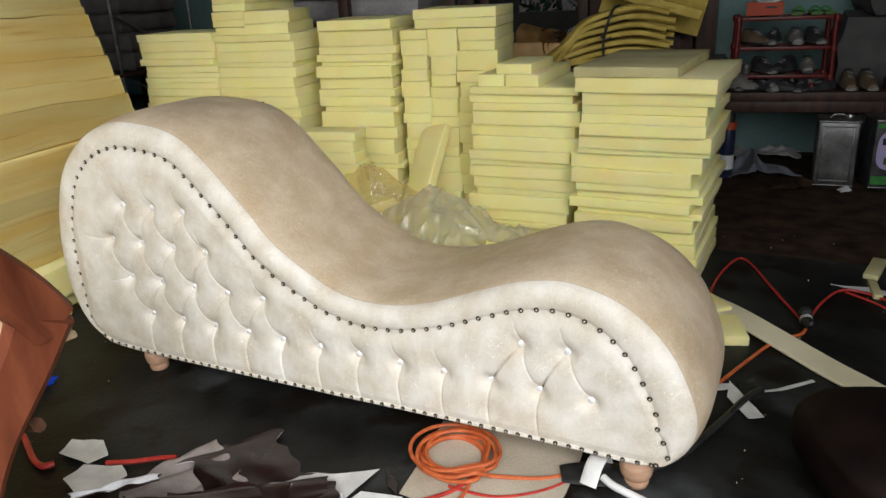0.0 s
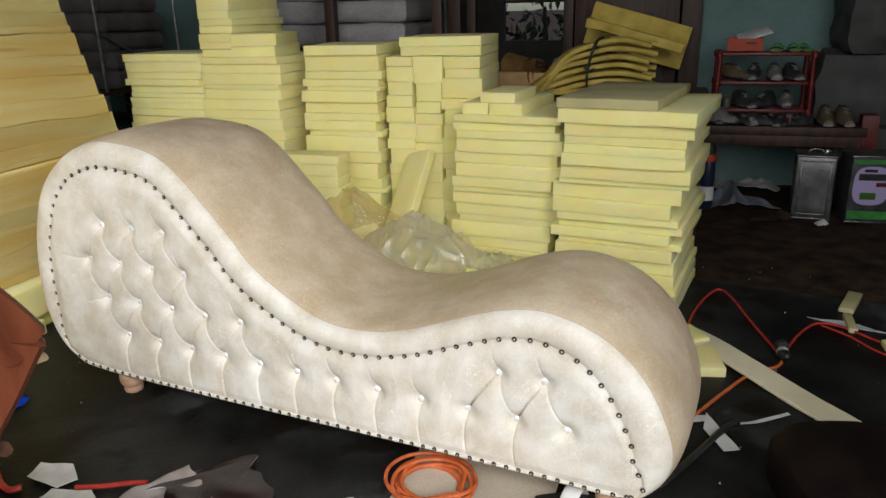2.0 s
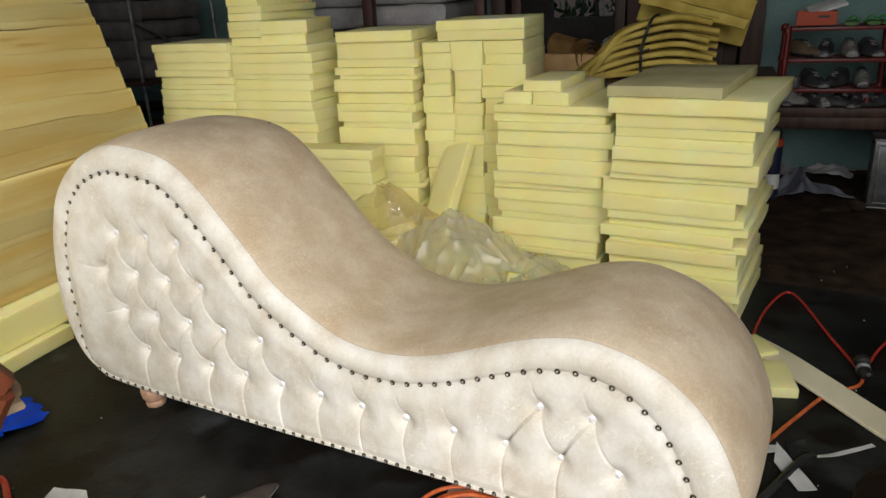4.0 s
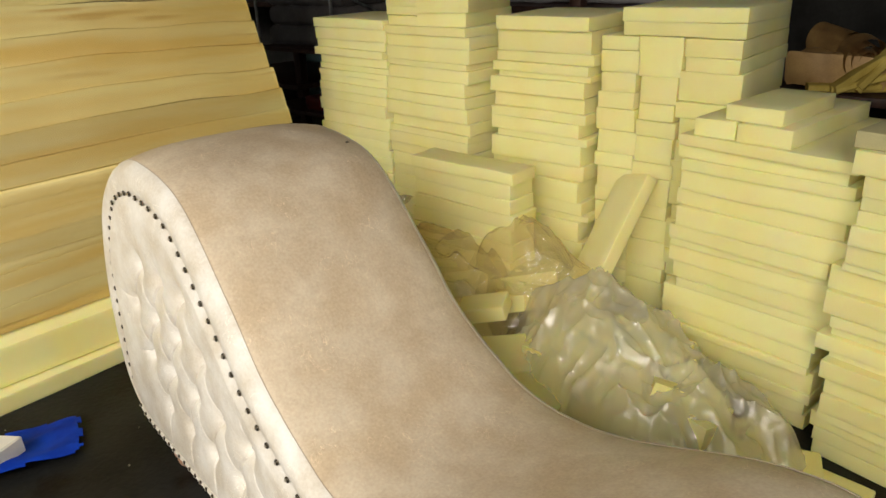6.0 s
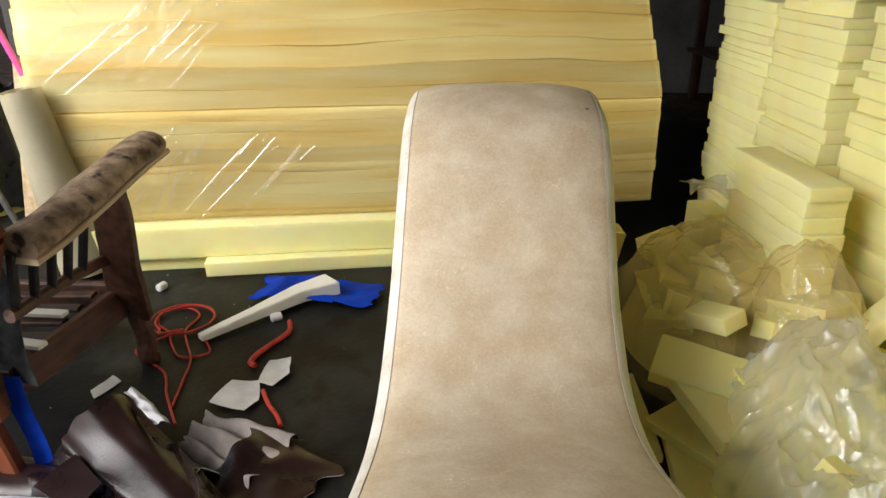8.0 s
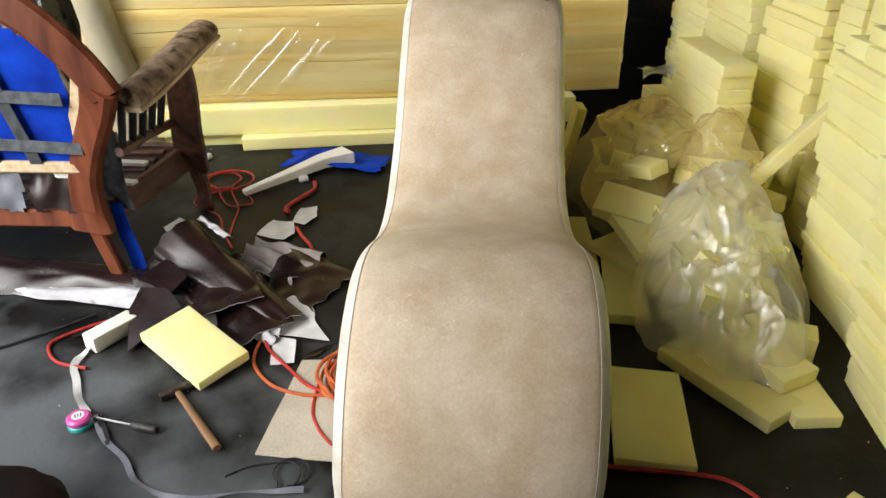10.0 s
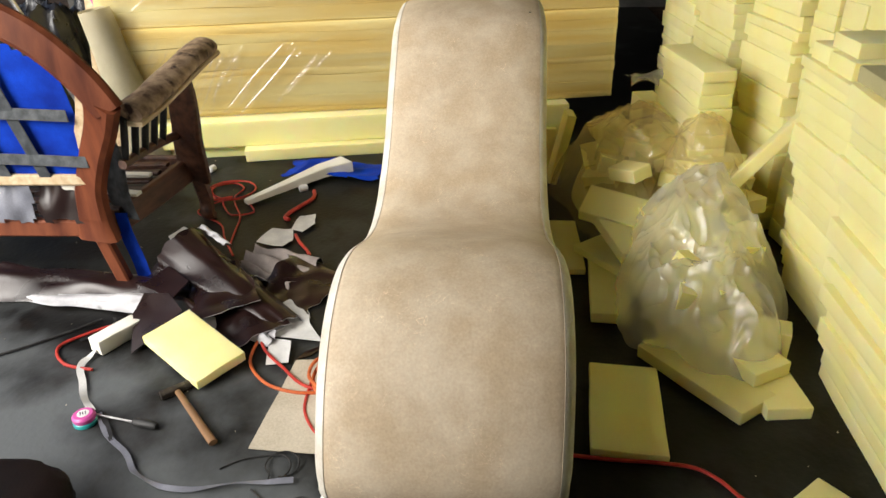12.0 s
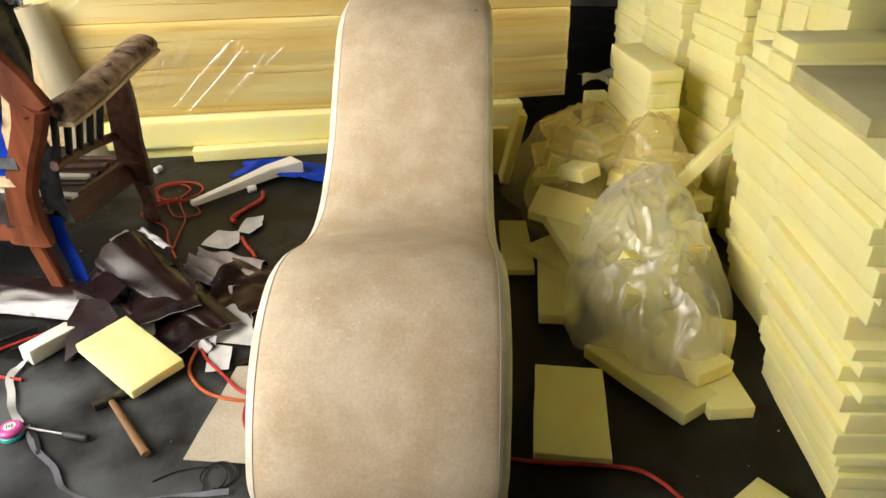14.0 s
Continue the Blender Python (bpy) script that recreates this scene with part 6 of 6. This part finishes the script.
def metal_stand():
    s = thing("metal_stand", "thin steel frame stand in the dark rear corner", "stand", pose(-3.20, 1.98, 0))
    for x, y in ((-0.30, -0.3), (0.34, -0.3), (-0.30, 0.40), (0.34, 0.40)):
        part("post", tube([(x, y, 0), (x, y, 0.7), (x, y, 1.4)], 0.009, 8, 2), M_STEEL, s)
    for z in (0.28, 0.62):
        part("shelf", box(0.68, 0.72, 0.02, 0.002), M_DARKWOOD, s, m=pose(0.02, 0.05, z))
    part("brace", tube([(0.35, -0.3, 0.62), (0.35, 0.05, 0.46), (0.35, 0.40, 0.3)], 0.007, 8, 2), M_STEEL, s)
    part("brace", tube([(0.35, -0.3, 0.95), (0.35, 0.05, 0.80), (0.35, 0.40, 0.64)], 0.007, 8, 2), M_STEEL, s)


metal_stand()
for k in range(5):
    pillow_box(0.66, 0.46, 0.105, 30 + k, M_WRAPDARK, "wrapped_pack", "dark plastic-wrapped bundle stacked in the corner", pose(-3.21 + 0.02 * (k % 2), 2.02, 0.642 + 0.106 * k, 0, 0, 3 - 2 * k))
pillow_box(0.3, 0.2, 0.07, 44, M_RED, "red_pouch", "small red pouch on the low shelf", pose(-3.05, 1.82, 0.302), category="pouch")

# table with tied foam strips and rolls
def low_table():
    t = thing("work_table", "low dark wooden table behind the foam stacks", "table", pose(-0.16, 1.95, 0))
    part("tabletop", box(1.05, 0.55, 0.03, 0.004), M_DARKWOOD, t, m=pose(0, 0, 0.60))
    for x, y in ((-0.48, -0.23), (0.48, -0.23), (-0.48, 0.23), (0.48, 0.23)):
        part("leg", box(0.05, 0.05, 0.60, 0.004), M_DARKWOOD, t, m=pose(x, y, 0))


low_table()


def strip_bundle():
    b = thing("foam_strip_bundle", "tied bundle of curved olive-yellow foam strips on a table", "foam", pose(-0.19, 1.90, 0.632))
    r = random.Random(9)
    for row in range(7):
        for col in range(3):
            y = -0.10 + 0.07 * col + r.uniform(-0.014, 0.014)
            z = 0.014 + 0.034 * row
            droop = 0.10 + 0.016 * row + r.uniform(-0.03, 0.03)
            left = -0.34 + 0.022 * row + r.uniform(-0.04, 0.03)
            pts = [(left, y - 0.10, max(0.012, z - droop)), (left * 0.55, y - 0.03, max(0.013, z - droop * 0.22)), (0.0, y, z + 0.012), (0.14, y + 0.01, z + 0.018 + 0.003 * row),
                   (0.27 + r.uniform(-0.05, 0.04), y + 0.02, z - 0.004 + 0.002 * row)]
            part("foam_strip", bar(pts, 0.062, 0.022, 6, bevel=0.005), M_ROLLFOAM, b)
    part("tie", tube([(0.0, -0.155, 0.0), (-0.004, -0.157, 0.12), (0.03, -0.14, 0.245), (0.05, 0.0, 0.262)], 0.006, 8, 6), M_BLACK, b, "black tie cord")
    part("tie", tube([(-0.02, -0.16, 0.14), (0.005, -0.163, 0.12), (0.03, -0.16, 0.13)], 0.005, 8, 4), M_BLACK, b, "black cord knot")


strip_bundle()


def foam_roll(x, y, z, r, w, ang, tilt):
    bm = bmesh.new()
    rows = []
    for i in range(70):
        a = i * 0.25
        rr = r * 0.25 + (r * 0.75) * i / 69
        rows.append([bm.verts.new((rr * math.cos(a), yy, rr * math.sin(a))) for yy in (-w / 2, w / 2)])
    for p, q in zip(rows, rows[1:]):
        bm.faces.new((p[0], q[0], q[1], p[1]))
    bmesh.ops.solidify(bm, geom=bm.faces[:], thickness=0.008)
    whole("foam_roll", bm, M_TANFILM, "rolled tan foam strip on the table", "foam", pose(x, y, z, tilt, 0, ang))


foam_roll(-0.43, 1.80, 0.735, 0.075, 0.10, 30, 5)
foam_roll(-0.56, 1.95, 0.760, 0.060, 0.14, 60, 10)
pillow_box(0.30, 0.24, 0.11, 51, M_TANFILM, "foam_sack", "crumpled tan film over foam offcuts on the table", pose(-0.50, 1.86, 0.631), 0.04, "bundle")
foam("foam_sheet", 0.56, 0.03, 0.24, pose(-0.04, 2.62, 0.76, -14, 16, 4), "large ochre foam sheet leaning on the door", M_ROLLFOAM, seed=61, cuts=5, warp=0.004)
foam("foam_sheet", 0.52, 0.16, 0.05, pose(-0.02, 2.36, 0.86, 0, 16, 3), "thick ochre foam slab sagging across the bundle", M_ROLLFOAM, seed=62, cuts=5, warp=0.014)
# added black bundle: fills the dark gap and props the slab above
pillow_box(0.40, 0.22, 0.15, 55, M_BAGDARK, "stuffed_sack", "dark bundle behind the foam strips", pose(-0.22, 2.20, 0.631), 0.03)


def bench():
    b = thing("bench", "dark wooden bench carrying the shoe rack", "bench", pose(0.74, 2.45, 0))
    part("seat", box(0.80, 0.36, 0.045, 0.005), M_DARKWOOD, b, m=pose(0, 0, 0.385))
    part("apron", box(0.74, 0.02, 0.06, 0.003), M_DARKWOOD, b, m=pose(0, -0.15, 0.325))
    for x, y in ((-0.36, -0.13), (0.36, -0.13), (-0.36, 0.13), (0.36, 0.13)):
        part("leg", box(0.05, 0.05, 0.385, 0.004), M_DARKWOOD, b, m=pose(x, y, 0))


bench()


def shoe_rack():
    r = thing("shoe_rack", "red plastic three-tier shoe rack on the bench", "shoe rack", pose(0.645, 2.44, 0.431))
    for x in (-0.22, 0.22):
        for y in (-0.10, 0.10):
            part("upright", tube([(x * 1.04, y, 0), (x * 1.02, y, 0.18), (x, y, 0.37)], 0.013, 10, 3), M_RED, r)
            for z in (0.05, 0.19, 0.335):
                part("collar", lathe([(0.017, 0), (0.018, 0.01), (0.018, 0.022), (0.014, 0.03)], 12), M_RED, r, m=pose(x * 1.02, y, z))
    for z in (0.06, 0.20, 0.345):
        tray = part("shelf", box(0.44, 0.012, 0.018, 0.003), M_RED, r, m=pose(0, -0.10, z))
        part("shelf_bar", box(0.44, 0.012, 0.018, 0.003), M_RED, tray, m=pose(0, 0.20, 0))
        for k in range(5):
            part("shelf_bar", box(0.42, 0.016, 0.006, 0.002), M_RED, tray, m=pose(0, 0.034 + 0.034 * k, 0.006))


shoe_rack()


def shoe(x, y, z, ang, upper, sole, label, s=1.0, tall=1.0):
    t = thing("shoe", label, "shoe", pose(x, y, z, 0, 0, ang) @ Matrix.Scale(s, 4), group="shoes on the rack")
    part("sole", tube([(-0.10, 0, 0.012), (-0.03, 0.004, 0.012), (0.05, 0.008, 0.012), (0.11, 0, 0.014)], 0.036, 12, 4, flat=0.33, taper=lambda u: 0.75 + 0.35 * math.sin(math.pi * min(1, u * 0.9 + 0.1))), sole, t)
    bm = bmesh.new()
    rings = []
    for i in range(13):
        u = i / 12
        wd = 0.033 * (0.72 + 0.5 * math.sin(math.pi * min(1.0, u * 0.9 + 0.1)))
        h = (0.062 * tall if u < 0.4 else 0.062 * tall - 0.036 * tall * min(1, (u - 0.4) / 0.45)) * (1 if u < 0.93 else 0.6)
        x0 = -0.10 + 0.21 * u
        rings.append([bm.verts.new((x0, wd * math.cos(a), 0.018 + h * math.sin(a))) for a in [math.pi * k / 8 for k in range(9)]])
    for p, q in zip(rings, rings[1:]):
        for k in range(8):
            bm.faces.new((p[k], q[k], q[k + 1], p[k + 1]))
    bm.faces.new(rings[0])
    bm.faces.new(rings[-1][::-1])
    bmesh.ops.recalc_face_normals(bm, faces=bm.faces[:])
    part("upper", bm, upper, t)
    part("opening", tube([(-0.075, 0, 0.016 + 0.062 * tall), (-0.045, 0, 0.018 + 0.062 * tall), (-0.01, 0, 0.013 + 0.062 * tall)], 0.019, 10, 3, flat=0.35), M_SHOE_D, t)
    part("laces", tube([(0.005, -0.012, 0.073 * tall), (0.02, 0.012, 0.068 * tall), (0.035, -0.012, 0.060 * tall), (0.048, 0.012, 0.054 * tall)], 0.003, 6, 4), M_SHOE_W, t)


for x, y, z, a, up, so, lab in (
        (0.51, 2.42, 0.653, -60, M_SHOE_T, M_SHOE_D, "tan shoe on the shoe rack"), (0.60, 2.43, 0.653, -100, M_SHOE_D, M_SHOE_W, "black shoe with white sole on the rack"),
        (0.70, 2.41, 0.653, -90, M_SHOE_W, M_SHOE_W, "worn white sneaker on the rack"), (0.79, 2.42, 0.653, -80, M_SHOE_D, M_SHOE_W, "dark sneaker with pale sole on the rack"),
        (0.56, 2.40, 0.513, -70, M_SHOE_D, M_SHOE_W, "dark shoe on the lowest rack shelf"), (0.66, 2.41, 0.513, -120, M_SHOE_D, M_SHOE_D, "black shoe on the lowest rack shelf"),
        (0.77, 2.41, 0.513, -95, M_SHOE_W, M_SHOE_D, "grey and white shoe on the lowest shelf"), (0.96, 2.36, 0.431, -92, M_SHOE_T, M_SHOE_W, "tan sneaker standing on the bench"),
        (1.045, 2.36, 0.431, -86, M_SHOE_T, M_SHOE_W, "tan sneaker beside its pair on the bench"), (0.44, 2.33, 0.431, -30, M_SHOE_W, M_SHOE_D, "white shoe on the end of the bench")):
    shoe(x, y, z, a, up, so, lab, 0.95, 1.25 if z < 0.44 else 1.0)
rj = random.Random(77)
for k in range(9):
    up = (M_SHOE_D, M_BLACK, M_SHOE_D, M_SHOE_W)[k % 4]
    shoe(0.47 + 0.045 * k, 2.33 + rj.uniform(-0.03, 0.05), 0.431, rj.uniform(-150, -20), up, M_SHOE_D if k % 3 else M_SHOE_W, "old dark shoe in the jumble on the bench", 0.78, rj.uniform(0.8, 1.15))
for x, y in ((0.60, 2.285), (0.78, 2.275)):
    whole("small_jar", lathe([(0.016, 0), (0.018, 0.006), (0.018, 0.03), (0.012, 0.038), (0.012, 0.045)], 14), M_SHOE_W if x < 0.7 else M_RED, "small plastic jar on the bench edge", "jar", pose(x, y, 0.431))
whole("metal_cup", lathe([(0.022, 0), (0.024, 0.003), (0.026, 0.05), (0.024, 0.052)], 18), M_STEEL, "small steel cup on the rack", "cup", pose(0.475, 2.36, 0.513))


def shoe_box():
    b = thing("shoe_box", "open orange shoe box with a pale carton on the rack", "box", pose(0.545, 2.44, 0.800, 0, 0, -4))
    for x, y, w, d in ((0, -0.075, 0.17, 0.004), (0, 0.075, 0.17, 0.004), (-0.083, 0, 0.004, 0.146), (0.083, 0, 0.004, 0.146)):
        part("side", box(w, d, 0.062, 0.001), M_ORANGE, b, m=pose(x, y, 0), smooth=False)
    part("base", box(0.16, 0.146, 0.003, 0), M_ORANGE, b, smooth=False)
    part("lid", box(0.16, 0.12, 0.012, 0.002), M_SCRAP, b, "pale printed carton lid", pose(0.04, 0.03, 0.075, 14, -16, 10))
    part("print_bar", box(0.05, 0.001, 0.010, 0), M_BLACK, b, m=pose(0.03, -0.079, 0.034), smooth=False)


shoe_box()
for k, x in enumerate((0.70, 0.78, 0.83)):
    s = thing("sandal", "lime green rubber sandal on the rack top", "sandal", pose(x, 2.42, 0.796, 0, 0, 80 + 7 * k))
    part("sole", tube([(-0.09, 0, 0.009), (0, 0.004, 0.009), (0.09, 0, 0.009)], 0.03, 10, 4, flat=0.3), M_LIME, s)
    part("strap", tube([(0.02, -0.028, 0.014), (0.035, 0, 0.036), (0.02, 0.028, 0.014)], 0.009, 8, 4, flat=0.5), M_GREEN, s)


def square_tin(x, y, w, d, h, ang, label):
    t = thing("square_tin", label, "tin", pose(x, y, 0, 0, 0, ang))
    part("body", box(w, d, h, 0.008, 3, 0.002, 4), M_TIN, t)
    for a, b in ((w / 2 - 0.012, 0.0), (-w / 2 + 0.012, 0.0)):
        part("rib", box(0.008, 0.004, h * 0.86, 0.0015), M_TIN, t, m=pose(a * 0.86, -d / 2 - 0.001, h * 0.07))
    for z in (h * 0.07, h * 0.92):
        part("rib", box(w * 0.80, 0.004, 0.008, 0.0015), M_TIN, t, m=pose(0, -d / 2 - 0.001, z))
    part("rim", box(w + 0.006, d + 0.006, 0.010, 0.003), M_TIN, t, m=pose(0, 0, h - 0.004))
    part("rim", box(w + 0.005, d + 0.005, 0.008, 0.003), M_TIN, t, m=pose(0, 0, 0.0))
    part("handle", tube([(-0.04, 0, h + 0.004), (-0.02, 0, h + 0.022), (0.02, 0, h + 0.022), (0.04, 0, h + 0.004)], 0.003, 8, 4), M_STEEL, t)
    part("cap", cyl(0.02, 0.018, 0.012, 16, 0.002), M_STEEL, t, m=pose(0.05, 0.04, h + 0.005))


square_tin(0.905, 2.17, 0.178, 0.178, 0.315, -6, "scuffed bare metal square tin on the floor")


def glue_tin():
    w, d, h = 0.19, 0.19, 0.325
    t = thing("glue_tin", "square tin printed in lilac, green and black", "tin", pose(1.135, 2.16, 0, 0, 0, 4))
    part("body", box(w, d, h, 0.006), M_SHOE_D, t)
    part("rim", box(w + 0.006, d + 0.006, 0.010, 0.003), M_TIN, t, m=pose(0, 0, h - 0.004))
    part("rim", box(w + 0.005, d + 0.005, 0.008, 0.003), M_TIN, t, m=pose(0, 0, 0))
    panel = bmesh.new()
    n = 28
    pts = [(0.080 * math.copysign(abs(math.cos(a)) ** 0.7, math.cos(a)), 0.185 + 0.095 * math.copysign(abs(math.sin(a)) ** 0.6, math.sin(a))) for a in [2 * math.pi * k / n for k in range(n)]]
    panel.faces.new([panel.verts.new((x, -d / 2 - 0.0012, z)) for x, z in pts])
    part("label_panel", panel, M_LILAC, t, "lilac label shape", smooth=False)
    part("green_band", box(0.176, 0.001, 0.020, 0), M_GREEN, t, m=pose(0, -d / 2 - 0.0005, 0.292), smooth=False)
    part("green_band", box(0.176, 0.001, 0.040, 0), M_GREEN, t, m=pose(0, -d / 2 - 0.0005, 0.020), smooth=False)
    part("print_bar", box(0.055, 0.001, 0.014, 0), M_BLACK, t, m=pose(-0.01, -d / 2 - 0.002, 0.252), smooth=False)
    part("print_bar", box(0.12, 0.001, 0.032, 0), M_BLACK, t, m=pose(0.0, -d / 2 - 0.002, 0.212), smooth=False)
    part("print_bar", box(0.05, 0.001, 0.020, 0), M_RED, t, m=pose(0.045, -d / 2 - 0.002, 0.182), smooth=False)
    part("print_shape", box(0.07, 0.001, 0.034, 0.0), M_LIME, t, m=pose(-0.01, -d / 2 - 0.002, 0.118), smooth=False)


glue_tin()


def bottle():
    b = thing("water_bottle", "navy water bottle with orange cap on the floor", "bottle", pose(0.405, 2.20, 0))
    part("body", lathe([(0.034, 0), (0.038, 0.006), (0.038, 0.24), (0.034, 0.262)], 20), M_NAVY, b)
    part("cap", lathe([(0.040, 0), (0.041, 0.006), (0.041, 0.030), (0.036, 0.036)], 20), M_ORANGE, b, "orange screw cap", pose(0, 0, 0.258))
    part("lid", lathe([(0.03, 0), (0.032, 0.03), (0.026, 0.052), (0.01, 0.058)], 18), M_BLACK, b, m=pose(0, 0, 0.293))
    part("label_strip", lathe([(0.0384, 0), (0.0386, 0.004), (0.0386, 0.07), (0.0384, 0.074)], 20), M_WHITE, b, "pale label", pose(0, 0, 0.05))


bottle()
cloth("slate grey vinyl offcuts heaped under the bench", 0.57, 2.32, 0.34, 0.26, 10, 0.10, 41, mats=[M_GREYVINYL, M_BLACK], n=36)
cloth("pale sheet offcut lying under the bench", 0.62, 2.52, 0.40, 0.18, -8, 0.05, 43, z=0.05, mats=[M_WRAPGREY, M_WRAPGREY], n=30)
cloth("torn brown rag on the dirty floor", 0.73, 2.05, 0.24, 0.14, 60, 0.03, 45, mats=[M_EARTH, M_EARTH], n=26)
cloth("small pale scrap by the tin", 0.93, 1.98, 0.07, 0.05, 20, 0.02, 46, mats=[M_SCRAP, M_SCRAP], n=14)
pillow_box(0.07, 0.10, 0.16, 60, M_RED, "red_cloth", "red cloth hanging over the bench end", pose(1.155, 2.33, 0.33), 0.02, "cloth")
for k, (x, y, z, w, d, h, a) in enumerate(((1.45, 2.62, 0.0, 0.86, 0.42, 0.42, 2), (1.38, 2.64, 0.42, 0.90, 0.40, 0.36, -4), (1.45, 2.62, 0.78, 0.88, 0.40, 0.34, 3), (1.36, 2.64, 1.12, 0.84, 0.38, 0.30, -3))):
    pillow_box(w, d, h, 70 + k, M_SACK, "woven_sack", "bulging grey woven sack in a tall pile", pose(x, y, z, 0, 0, a), 0.06, "sack")

# the store's things stand square to the rear wall
for ob in [q for q in scene.objects if q not in BEFORE and q.parent is None]:
    ob.matrix_world = REAR @ ob.matrix_world
